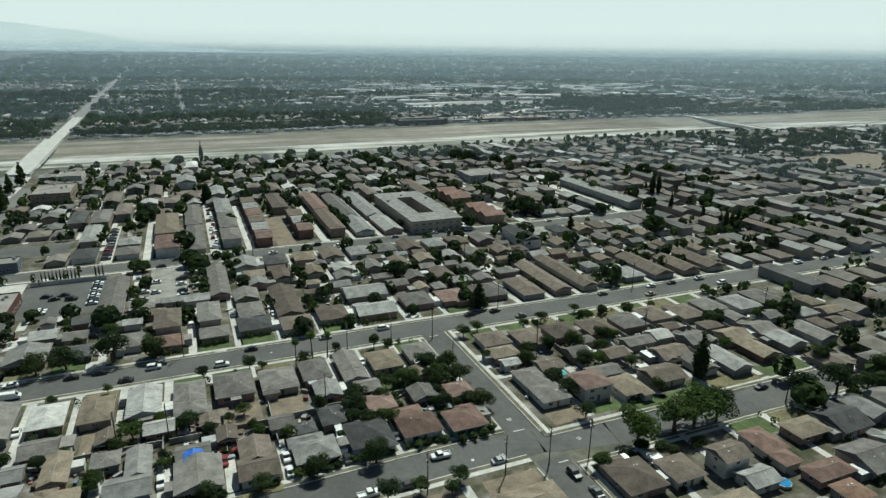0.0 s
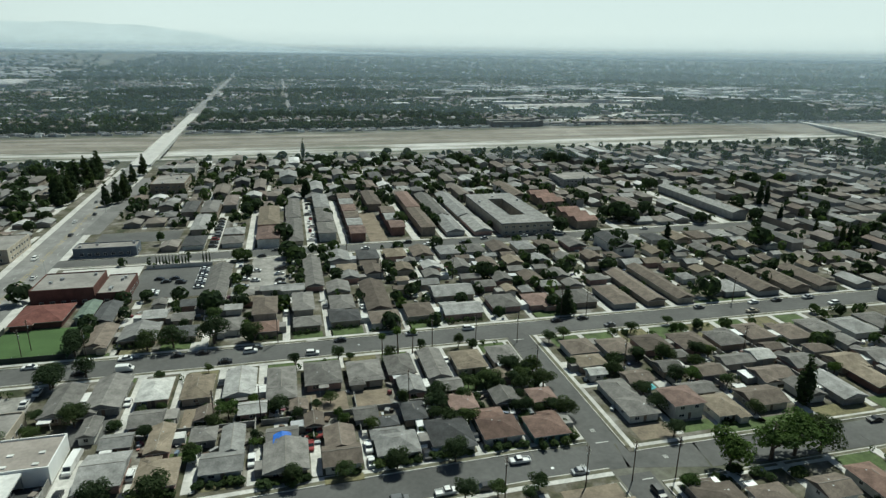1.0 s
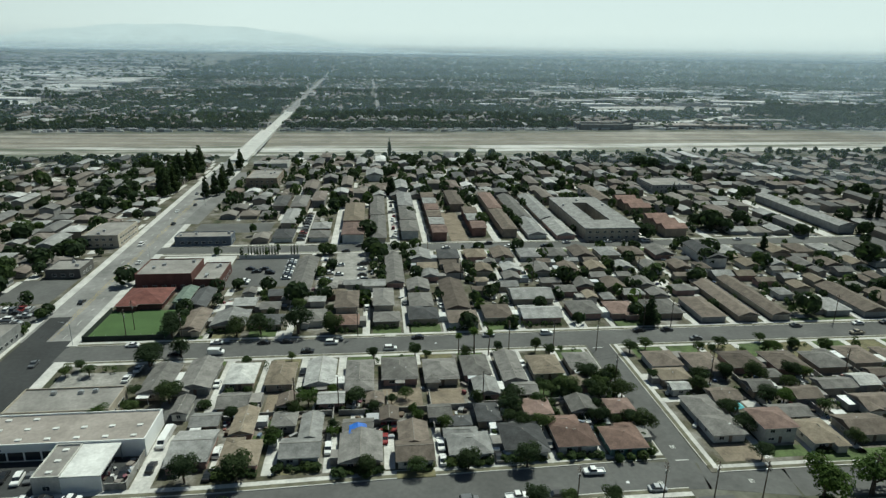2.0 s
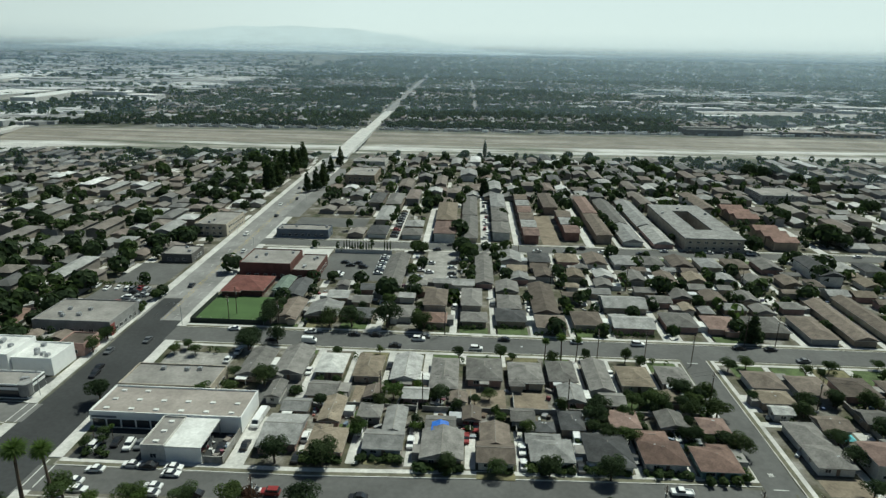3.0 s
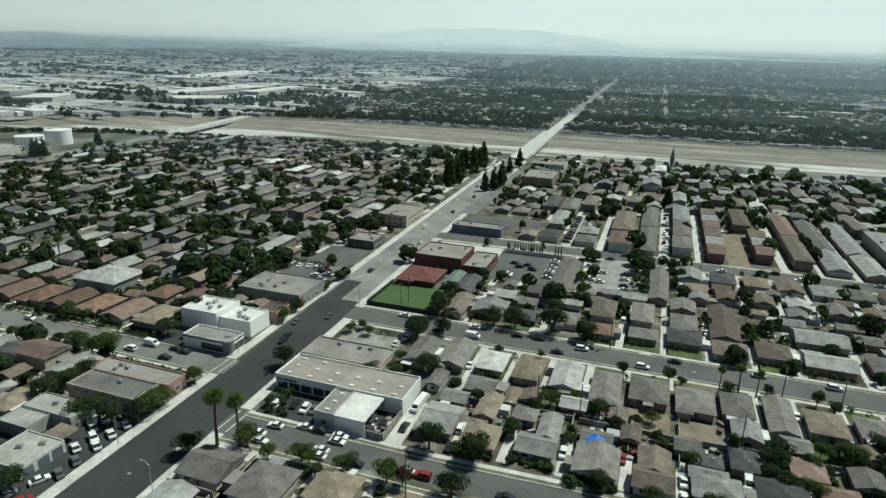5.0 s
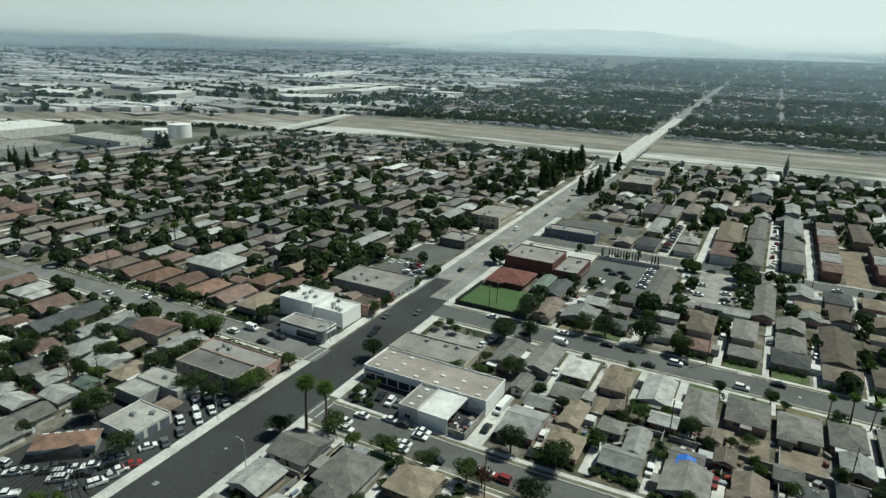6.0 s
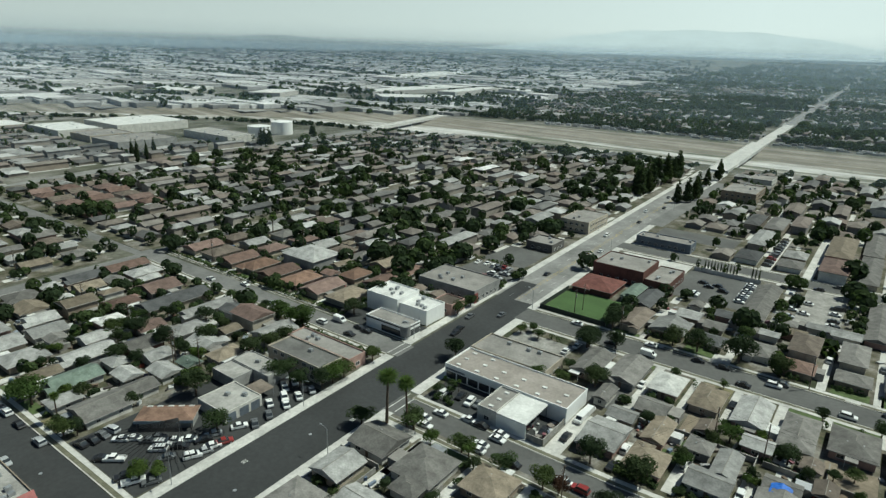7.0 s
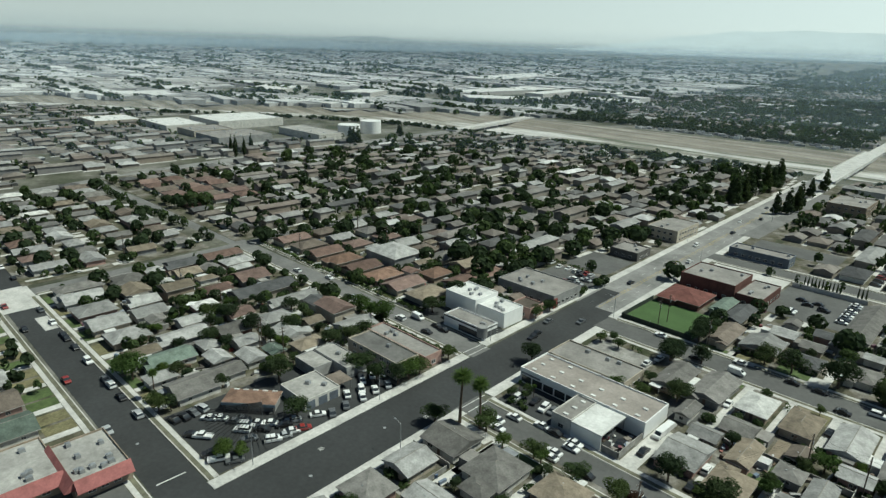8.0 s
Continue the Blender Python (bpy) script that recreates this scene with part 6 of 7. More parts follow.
gardens(-52, 146, 72, 172, 85, 0.6)
gardens(-50, 187, 72, 194, 26, 0.8)
gardens(88, 144, 225, 172, 75, 0.5)
gardens(100, 184, 225, 194, 26, 0.7)
gardens(86, 105, 200, 112, 22, 0.6)
gardens(-80, 84, 72, 92, 30, 0.5)
gardens(-75, 228, 240, 288, 110, 0.35)
gardens(-275, 56, -158, 141, 330, 0.2)
gardens(-279, 157, -160, 222, 230, 0.2)
gardens(-100, 60, -45, 114, 70, 0.5)
gardens(34, 144, 74, 172, 60, 0.4)
gardens(-157, 183, -128, 250, 50, 0.3)

# clipped hedges and shrubs along house fronts
for x0, x1, y in ((-2, 8, 216.2), (11, 23, 217.6), (-17, -8, 213.9), (26, 38, 213.2), (-62, -50, 216.6), (-48, -37, 218), (40.5, 52, 216.6), (55, 70, 214.6), (46, 57, 133.6), (31.5, 43, 133.4), (17.5, 28, 133.2), (-10.5, 0, 131.6), (-26, -16, 134.4), (-40, -31, 132.8), (-163, -141, 248.2), (-158, -130, 139.4), (-280, -160, 156.2)):
    x = x0
    while x < x1:
        tree("shrub", x, y + sc.uniform(-0.4, 0.3), sc.uniform(1.3, 2.4), sc.randrange(2), sc.uniform(0, 360), wide=sc.uniform(1.1, 1.7))
        x += sc.uniform(1.6, 3.2)

# ==== vehicles ====
PAINTS = {"w": "white", "b": "black", "g": "grey", "s": "silver", "r": "red", "t": "tan", "l": "blue"}
KINDS = {"s": "sedan", "u": "suv", "p": "pickup", "v": "van"}


def park(text, turn=0, base=0.034):
    """Parked cars as words: paint and kind letters, x and y."""
    for word in text.split():
        pk, x, y = word.split("/")
        car(float(x), float(y), turn + tr.choice((0, 180)) + tr.uniform(-2, 2), PAINTS[pk[0]], KINDS[pk[1]], base)


park("bs/33.1/150.8 wv/30.6/146.2 wv/29.8/139.7 ws/32.5/134.6 ws/15.6/134.8 wp/15.6/141 ws/58.5/151.4 wu/61/150.8 ws/63.4/149.8 rs/0.7/151 rs/3.4/150.4 rs/0.8/145 ws/-14.5/177.9 wu/-13.9/141.6 wv/-57.2/153 bs/-57/137.7 wu/-42.2/142.4 bs/-42.4/133.5 ws/-45.7/174.4 ws/-50.5/178.2 ws/-79.4/183.7 ws/-78/190", 90, 0.19)
park("ws/-90.3/125.6 ws/-90.2/118.2 ws/-71/125.2 ws/-72.7/118 bs/-62.5/118.6 ws/-57.7/208.1 wv/-56/200 wu/-17.2/205 bs/-41/207 bs/-69.7/200.2 ws/-86.4/208 wu/-161.8/146.7 wv/-157.7/152 bs/-146.6/145.9 bs/-143.7/151.5")
park("ws/-18.6/290 ws/-18.4/276.8 ws/-7.9/284 bs/-7.6/275.6 ws/-7.8/270 bu/-8/291 bs/-16.8/312.6 ws/-60/271 bs/-60.4/287 bs/-54.1/286.6", 0, 0.19)
park("bs/-133.5/239 ws/-131.1/241.6 wu/-161/245.4 ws/-155.1/243.1 ws/-150.5/244.3 wu/-145.9/243.3 ws/-142.1/224.5 bs/-118.6/175 gs/-121.8/186.8 wu/-96/134", 90)
park("bs/-153.4/56 bs/-152.8/58.6 gs/-153/61.3 su/-153.5/64", 8, 0.175)
park("ws/-145.7/65.3 wp/-140.9/58.2 bs/-143.4/56.4 bs/-134/60.8 wu/-137.6/69 ws/-136.4/71.6 gs/-141/69.8", 40, 0.175)
park("wp/-129.3/56.8 bu/-132.5/56.3 gs/-126.1/59.4 wu/-127.2/70.8 ss/-126.7/73.6 ws/-127/76.4 rs/-126.2/79.4 ss/-131.2/79.5 ws/-128.9/86", 65, 0.175)
park("bs/-137.8/108.2 ws/-135.7/111 ws/-135.2/106.8 ws/-128.3/106.2 ws/-131.8/98.4 bs/-130.5/110 wu/-130.9/103.1 ss/-128/111", 150, 0.175)
park("wu/3.6/199 bs/13.8/207.2 gs/-15.4/207.4 wv/-55.5/199 bs/98/207.4 bs/109/207.2 gs/161.7/207.2 ws/188/207.4 bs/199.7/207.4 sp/215.8/207.3 wu/221.5/199.4 gs/116.4/199 tp/181/199.2 wp/281/207.6 bs/-57/207.4 bu/-69/199 bs/-33/207.3 ss/40/207.2 wu/62/207.3 gs/250/199.4 ws/300/207.8 bs/-25/199.1")
park("wp/31.4/119.6 bu/40.6/119 wp/52.7/127 ws/-82.4/128 ws/-71.4/127.6 ws/-73.2/120.4 bs/-78/127.8 ws/-92.8/121 ws/-49.3/120.4 ru/-44.9/120.3 bs/-38/120 gu/20/119.4 bs/-24/120 ss/66/119.6 gs/112/124.6 bs/160/122.6")
park("bs/20/315.6 ws/36/315.8 gs/52/315.7 wu/70/315.8 bs/90/316.2 ss/104/322 bs/118/322.2 ws/128/322.2 gs/137/322.2 wu/150/322.4 bs/170/316.8 ws/205/322.8 gs/-10/322 bu/60/322")
park("wu/-204/50.2 bs/-226/50.3 bs/-175/50 rs/-195.7/41.6 ss/-160.4/41.4 su/-162.7/50 gs/-188.3/50.2 wu/-184/50.2 bs/-302/51.6 bs/-243/41.8 ws/-243/50.6 bs/-230/50.4 bs/-217/50.3 gs/-258/50.6 rs/-270/41.6 ws/-320/51 bs/-340/42")
park("bu/80.9/108.2 gs/82/100.5 ss/76.2/96 bs/-117.5/171 gs/-113/196 bs/-121/250 ws/-115.6/300 wu/-125/330 bs/-121/372 ws/-127.4/402 bs/-121/420 gs/-129/455", 90)
# cars in drives and yards
park("wu/1.9/157 ws/30/139.8 bs/30/134.6 rs/1.9/150.5 ss/1.9/144 wp/15/142 bs/44.5/139 ws/58/147 gs/60.5/147 wu/63/147.2 bs/-13.4/141 wu/-28.4/146.5 bs/-57.6/136 wv/-57.4/148 gs/-41.8/141 ws/47.3/184 bs/-24.9/184 ws/-12.6/178 wu/8/318.9 gs/10.5/240 ws/25.3/236 bs/53.9/238 wu/-5/236", 90, 0.19)
for k in range(10):
    any_car(8.9 + (k % 2) * 1.2, 336 + k * 9.5, 90 if k % 3 else 0, k, 0.19)
    any_car(-42.3, 334 + k * 6.4, 0, 40 + k, 0.19)
for k in range(9):
    car(-42.2, 273 + k * 3.1, 0, ("white", "black", "silver", "white", "grey")[k % 5], "sedan", 0.19)
for k in range(4):
    car(-6, 268 + k * 8, 0, ("black", "white", "grey", "black")[k], "suv", 0.19)
    car(-23, 270 + k * 9, 0, ("silver", "white", "white", "grey")[k], "sedan", 0.19)
car(-57, 283, 10, "black", "sedan", 0.19), car(-50.5, 281, -8, "black", "suv", 0.19), car(-60, 268, 5, "white", "suv", 0.19)
# car sales yard
park("bs/-153.3/56.4 bs/-153/59.2 gs/-153.4/62 su/-153.3/64.8", 8, 0.175)
park("ws/-147.7/63.2 wp/-140.3/58.8 bs/-143.4/56.6 gs/-135.2/61.6 gs/-141.4/67.5 su/-137.9/69.9 wu/-136.4/67 bs/-133/71.2 ws/-134.3/74", 40, 0.175)
park("wp/-129.6/56.6 bu/-132.8/57 ss/-126.4/59.9 wu/-127.9/69.9 ss/-127.3/72.7 ws/-127.3/75.5 ru/-127/78.4 gs/-131.6/66.4 bs/-131/76.4", 65, 0.175)
park("ws/-131.8/80.6 ws/-128.8/85.2 gs/-126.8/89.4 gs/-127.3/94.5 ws/-127.7/100.9 wu/-128.5/106.1 bu/-133.9/107.2 bs/-131.4/100.2 ss/-135.4/111 ws/-129.4/109.2 bs/-131.4/104.2 ws/-141/111.6 bs/-145/112", 150, 0.175)
park("wu/-163.2/146.4 wu/-158.1/152.4 bs/-146/146.2 bs/-147.8/152.2 ss/-190/146.4 ws/-215/152 bs/-150/160 ws/-232/146.6", 0)
park("wu/-87/135.5 gs/-84.4/136 bs/-91/136.6 bs/-63/136 gp/-67.6/138 bu/-71/138", 95, 0.19)
for k in range(6):
    any_car(-152 + k * 2.9, 243, 90, 60 + k, 0.19)
    any_car(-140 - k * 3, 290, 90, 80 + k, 0.19)
    any_car(-136 - (k % 2) * 5, 224 + k * 3.1, 0, 90 + k, 0.19)

# small things lying about in the yards
clutter = Shape()
for x0, y0, x1, y1, count in ((-50, 146, 72, 172, 380), (88, 143, 225, 172, 330), (-75, 228, 240, 300, 480), (-275, 57, -160, 136, 420), (-98, 60, 72, 92, 180), (-279, 158, -160, 222, 300), (-74, 131, -61, 142, 40)):
    for _ in range(count):
        x, y = sc.uniform(x0, x1), sc.uniform(y0, y1)
        if free(x, y, 0.3) or x1 == -61:
            a, b, h = sc.uniform(0.25, 1.3), sc.uniform(0.2, 0.8), sc.uniform(0.25, 1.2)
            t = sc.uniform(0, 3.1)
            ca, sa = math.cos(t), math.sin(t)
            pts = [(x + ca * i * a - sa * j * b, y + sa * i * a + ca * j * b) for i, j in ((-1, -1), (1, -1), (1, 1), (-1, 1))]
            clutter.add([(*p, 0.15) for p in pts] + [(*p, 0.15 + h) for p in pts], [(4, 5, 6, 7), (0, 1, 5, 4), (1, 2, 6, 5), (2, 3, 7, 6), (3, 0, 4, 7)])
structure("yard_clutter", clutter, island_surface("mixed_clutter", [(0.0, (0.05, 0.05, 0.05)), (0.3, (0.16, 0.12, 0.09)), (0.5, (0.3, 0.3, 0.3)), (0.7, (0.55, 0.55, 0.54)), (0.85, (0.08, 0.13, 0.22)), (0.95, (0.3, 0.08, 0.06)), (1.0, (0.7, 0.7, 0.68))]), "boxes, bins and odds and ends in yards", "clutter", "stuff")

# ==== poles and lamps ====
for x, y in ((76.2, 193), (73.6, 168), (77.2, 114), (65, 114.6), (44.5, 115), (88.6, 113), (116.5, 113.6), (160, 113.6), (-12.2, 160), (-24.6, 160.4), (30, 160), (61, 194.6), (45, 194.8), (101, 210.4), (112, 210.4), (104, 166), (150, 166), (-46, 112), (-176, 96), (-172, 93), (-206, 97), (-238, 96),
             (-90.5, 214), (-90.5, 222), (26, 314), (-70, 210), (-8, 210.6), (210, 166), (-232, 200), (-200, 210), (-164, 97), (180, 210.4), (-250, 160), (-300, 96), (36.6, 262), (70, 262), (120, 262)):
    pole(x, y, 11.5, 90)
for x, y, turn in ((-101, 92, 180), (-122, 62, 0), (-123.6, 104, 0), (-126.4, 158, 0), (-128.4, 222, 0), (-107, 210, 180), (-132, 335, 0), (-110.4, 300, 180), (-114.6, 420, 180)):
    pole(x, y, 9.0, turn, kind="lamp")
# power lines along the back lanes
wires = thing("power_lines", "thin black overhead power lines", "wires", 0, 0, 0)
for pts in ([(-46, 112), (-24.6, 160.4)], [(-24.6, 160.4), (-12.2, 160), (30, 160), (73.6, 168)], [(104, 166), (150, 166), (210, 166)], [(-238, 96), (-206, 97), (-176, 96), (-164, 97)], [(36.6, 262), (70, 262), (120, 262)]):
    for (xa, ya), (xb, yb) in zip(pts, pts[1:]):
        for o in (-0.9, 0.9):
            s = Shape().pipe([(xa + (xb - xa) * u / 6, ya + (yb - ya) * u / 6 + o, 11.2 - 4 * u / 6 * (1 - u / 6)) for u in range(7)], 0.02)
            part("wire", s, BLACK, wires)

# ==== road markings ====
marks, yellow = Shape(), Shape()
for y in range(216, 590, 12):
    for o in (-4.9, 3.4):
        marks.strip([(avenue_x(y) + o, y), (avenue_x(y + 4) + o, y + 4)], 0.06, 0.03, 0.036)
for o in (-1.5, -0.3):
    yellow.strip([(avenue_x(215) + o, 215), (avenue_x(590) + o, 590)], 0.07, 0.03, 0.036)
for x0, y0, x1, y1 in ((-104.4, 118.6, -104.1, 129), (-101.6, 118.6, -101.3, 129), (-124.6, 144, -124.3, 154), (-127.2, 144, -126.9, 154), (75.8, 130.2, 79.4, 130.5), (80, 113.8, 83, 114.1), (75.8, 195, 79.4, 195.3), (-131, 42, -130.6, 49)):
    marks.box(x0, y0, 0.03, x1, y1, 0.04)
for x, y in ((-104, 62), (-116, 78), (-108, 108), (77.6, 136), (81.6, 108), (68, 122), (91, 121)):
    for k in range(4):
        marks.box(x - 0.6 + k * 0.34, y - 0.7, 0.03, x - 0.45 + k * 0.34, y + 0.7, 0.04)
structure("road_markings", marks, PAINT_LINE, "worn white lane lines and legends", "markings")
structure("road_centre_lines", yellow, PAINT_YELLOW, "worn yellow centre lines", "markings")
hole = Shape()
for x, y in ((-112, 96), (-109, 70), (-114, 132), (20, 203), (60, 123), (-150, 45)):
    hole.tube((x, y, 0.02), (x, y, 0.042), 0.45, 0.45, 12)
structure("manhole_covers", hole, METAL, "round steel manhole covers", "manholes")


# ==== bridges ====
def bridge(name, a, b, half, label, piers):
    ob = thing(name, label, "bridge")
    part("deck", Shape().strip([a, b], half, -0.9, 1.6), CONCRETE, ob)
    part("parapet", Shape().strip([a, b], 0, 1.6, 2.5, 0, half, half - 0.35), CONCRETE, ob)
    part("parapet", Shape().strip([a, b], 0, 1.6, 2.5, 0, -half + 0.35, -half), CONCRETE, ob)
    A, B = Vector(a), Vector(b)
    for k in range(piers):
        p = A.lerp(B, (k + 1) / (piers + 1))
        d = (B - A).normalized()
        part("pier", Shape().strip([tuple(p - d), tuple(p + d)], half - 1.5, -5.5, -0.9), CONCRETE, ob)


bridge("road_bridge", (avenue_x(596), 596), (avenue_x(830), 830), 8.8, "long concrete road bridge over the river channel", 6)
bridge("road_bridge", (756, 606), (803, 852), 8, "concrete road bridge over the river channel", 6)
bridge("road_bridge", (-531, 562), (-572, 776), 7.5, "concrete road bridge over the river channel", 5)
far_road("road_far_west", [(-572, 776), (-580, 911), (-613, 1358), (-990, 3665), (-1260, 5600)], 8, ASPHALT_PALE, "pale road past distant warehouses")
far_road("road_far_side", [(4.4, 1010), (2, 1500), (-25, 3800)], 3.2, ASPHALT_PALE, "pale straight street among distant houses")
far_road("road_far_side", [(-38, 1010), (-44, 1500), (-60, 2300)], 2.6, ASPHALT_PALE, "pale straight street among distant houses")
far_road("road_freeway", [(250, 905), (345, 918), (455, 949), (557, 1001), (640, 1080), (700, 1160), (790, 1235), (1000, 1290)], 9, CONCRETE, "curving pale freeway beyond the river")
far_road("road_freeway", [(380, 1222), (640, 1262), (1200, 1290)], 10, CONCRETE, "curving pale freeway beyond the river")
road("road_levee", [(-500, 846), (-100, 836), (500, 872), (1400, 1010)], 4, ASPHALT_OLD, "road along the far levee")
for x0, y0, w, d, h in ((280, 856, 80, 20, 8), (560, 930, 90, 24, 6)):
    flat_building("depot", "long flat-roofed depot beyond the river", x0, y0, x0 + w, y0 + d, h, STUCCO["dark"], FLAT_ROOF, 3, 0, openings=False, base=0)

# ==== distance: houses, sheds and trees too far to tell apart ====
far_roof, far_wall, far_shed, far_leaf, far_leaf2, far_pave = Shape(), Shape(), Shape(), Shape(), Shape(), Shape()
fr = random.Random(5)
GRID = {}
for q in TAKEN:
    for gx in range(int(q[0] // 20) - 1, int(q[2] // 20) + 2):
        for gy in range(int(q[1] // 20) - 1, int(q[3] // 20) + 2):
            GRID.setdefault((gx, gy), []).append(q)


def open_lot(x, y, w, d):
    for a, b, c, e in GRID.get((int(x // 20), int(y // 20)), ()):
        if x - w / 2 < c and x + w / 2 > a and y - d / 2 < e and y + d / 2 > b:
            return False
    return True


def claim(a, b, c, e):
    for gx in range(int(a // 20) - 1, int(c // 20) + 2):
        for gy in range(int(b // 20) - 1, int(e // 20) + 2):
            GRID.setdefault((gx, gy), []).append((a + 0.5, b + 0.5, c - 0.5, e - 0.5))


def far_house(x, y, w, d, h):
    along = w >= d
    a, b, c, e = x - w / 2, y - d / 2, x + w / 2, y + d / 2
    far_wall.box(a + 0.65, b + 0.65, 0, c - 0.65, e - 0.65, h)
    rise = min(w, d) * 0.15
    if along:
        cut = fr.choice((0, d / 2.2))
        ridge = [(a + cut, y, h + rise), (c - cut, y, h + rise)]
        faces = [(0, 1, 5, 4), (2, 3, 4, 5), (1, 2, 5), (3, 0, 4), (3, 2, 1, 0)]
    else:
        cut = fr.choice((0, w / 2.2))
        ridge = [(x, b + cut, h + rise), (x, e - cut, h + rise)]
        faces = [(1, 2, 5, 4), (3, 0, 4, 5), (0, 1, 4), (2, 3, 5), (3, 2, 1, 0)]
    far_roof.add([(a, b, h), (c, b, h), (c, e, h), (a, e, h)] + ridge, faces)


def far_tree(x, y, h, wide, n=10, target=None, grain=1.0):
    """A crown of n leaf clumps, folded and turned outwards."""
    s = target or (far_leaf if fr.random() < 0.72 else far_leaf2)
    x, y, z, k0 = plain(x, y)
    h, wide = h * k0, wide * k0
    lean_x, lean_y = fr.uniform(-0.2, 0.2), fr.uniform(-0.2, 0.2)
    for _ in range(n):
        d = Vector((fr.gauss(lean_x, 1), fr.gauss(lean_y, 1), fr.gauss(0.3, 0.85))).normalized()
        p = Vector((x + d.x * wide * 0.5, y + d.y * wide * 0.5, z + h * 0.52 + d.z * h * 0.36)) + d * (wide * fr.uniform(-0.1, 0.07))
        k = wide * fr.uniform(0.3, 0.56) * grain
        u = d.orthogonal().normalized()
        u.rotate(Matrix.Rotation(fr.uniform(0, 3.1), 3, d))
        v = d.cross(u)
        s.add([tuple(p - u * k), tuple(p - v * k * 0.8 + d * k * 0.25), tuple(p + u * k), tuple(p + v * k * 0.8 + d * k * 0.2)], [(0, 1, 2), (0, 2, 3)])


def far_box(s, x0, y0, x1, y1, h, skew=0.0):
    """A low block on the plain, a little out of square."""
    pts = [plain(x + skew * (y - y0), y - skew * (x - x0)) for x, y in ((x0, y0), (x1, y0), (x1, y1), (x0, y1))]
    s.add([(x, y, z - 0.5) for x, y, z, k in pts] + [(x, y, z + h * k) for x, y, z, k in pts], [(4, 5, 6, 7), (0, 1, 5, 4), (1, 2, 6, 5), (2, 3, 7, 6), (3, 0, 4, 7)])


def clear(x, y, pad=0):
    """Whether a spot lies off the streets and the channel."""
    if abs(x - avenue_x(y)) < (19 if y < 830 else 12) + pad or -8 - pad < y - river_y(x) < 216 + pad:
        return False
    if (abs(y - 203) < 9 or abs(y - 320) < 8) and x > -110 or abs(x + 281 + 0.028 * y) < 8 and y < 560 and x < 0:
        return False
    if x < -440 and abs(x + 465 + 0.15 * min(max(y, 0), 330)) < 14 and y < 600:
        return False
    if y > 830 and x < west_road(y) + 14 or y > 990 and abs(x - 4 + 0.01 * (y - 1000)) < 6:
        return False
    if 400 < x < 730 and 1120 < y < 1262 or 250 < x < 640 and abs(y - 915 - max(0, x - 345) ** 1.5 * 0.028) < 26:
        return False
    return not (x < -126 and (abs(y - 45) < 9 or abs(y - 146) < 8))


def in_view(x, y):
    a = math.degrees(math.atan2(-x, y))
    return -66 < a < 87


def west_road(y):
    """The far western road: warehouses lie west of it, houses east."""
    return -558 - (max(y, 802) - 802) * 0.135


def woods(x, y):
    """0 to 1: how thickly a neighbourhood is planted."""
    return min(1.0, max(0.0, 0.5 + 1.7 * noise.noise(Vector((x * 0.004, y * 0.004, 3.1))) + 0.8 * noise.noise(Vector((x * 0.016, y * 0.016, 7.7)))))


def suburb(x0, x1, y0, y1, pitch_x, pitch_y, fill=0.92, trees=1.4, n=13, paved=0.8):
    y, k = y0, 0
    while y < y1:
        x = x0 + fr.uniform(0, 5)
        while x < x1:
            w, d = fr.uniform(0.68, 0.9) * pitch_x, fr.uniform(0.62, 0.85) * pitch_y
            yy = y + fr.uniform(-1.5, 1.5)
            row = fr.random() < 0.16
            if row:
                w, d, yy = fr.uniform(8, 10.5), pitch_y * fr.uniform(1.3, 2.1), yy + pitch_y * 0.4
            if clear(x, yy) and in_view(x, yy):
                if fr.random() < fill * (1 if pitch_x < 14.9 else 1.2 - 0.95 * woods(x, yy)) and open_lot(x, yy, w, d):
                    far_house(x, yy, w, d, 5.0 if row else fr.choice((2.3, 2.4, 2.5, 2.6, 5.0)))
                    claim(x - w / 2, yy - d / 2, x + w / 2, yy + d / 2)
                    if fr.random() < 0.35:
                        far_house(x + fr.uniform(-3, 3), yy + d * 0.5 + fr.uniform(2, 4), w * 0.6, 5, 2.2)
                    if fr.random() < paved:
                        far_pave.box(x + w / 2 + 0.3, yy - d / 2 - 3, 0.0, x + w / 2 + 2.9, yy + d / 2, 0.19)
                for _ in range(3 if trees < 3.5 else 5):
                    tx, ty = x + fr.uniform(-0.5, 0.5) * pitch_x, yy + fr.choice((-1, 1)) * fr.uniform(0.38, 0.6) * pitch_y
                    if fr.random() < min(1, trees / 3) * (0.3 + 1.2 * woods(tx, ty)) and clear(tx, ty) and open_lot(tx, ty, 2, 2):
                        far_tree(tx, ty, fr.uniform(3.8, 9), fr.uniform(2.4, 4.6) * (1 if pitch_x < 15 else 1.4), n)
            x += pitch_x + fr.uniform(-1, 1)
        k += 1
        y += pitch_y * (0.88 if k % 3 else 1.3)


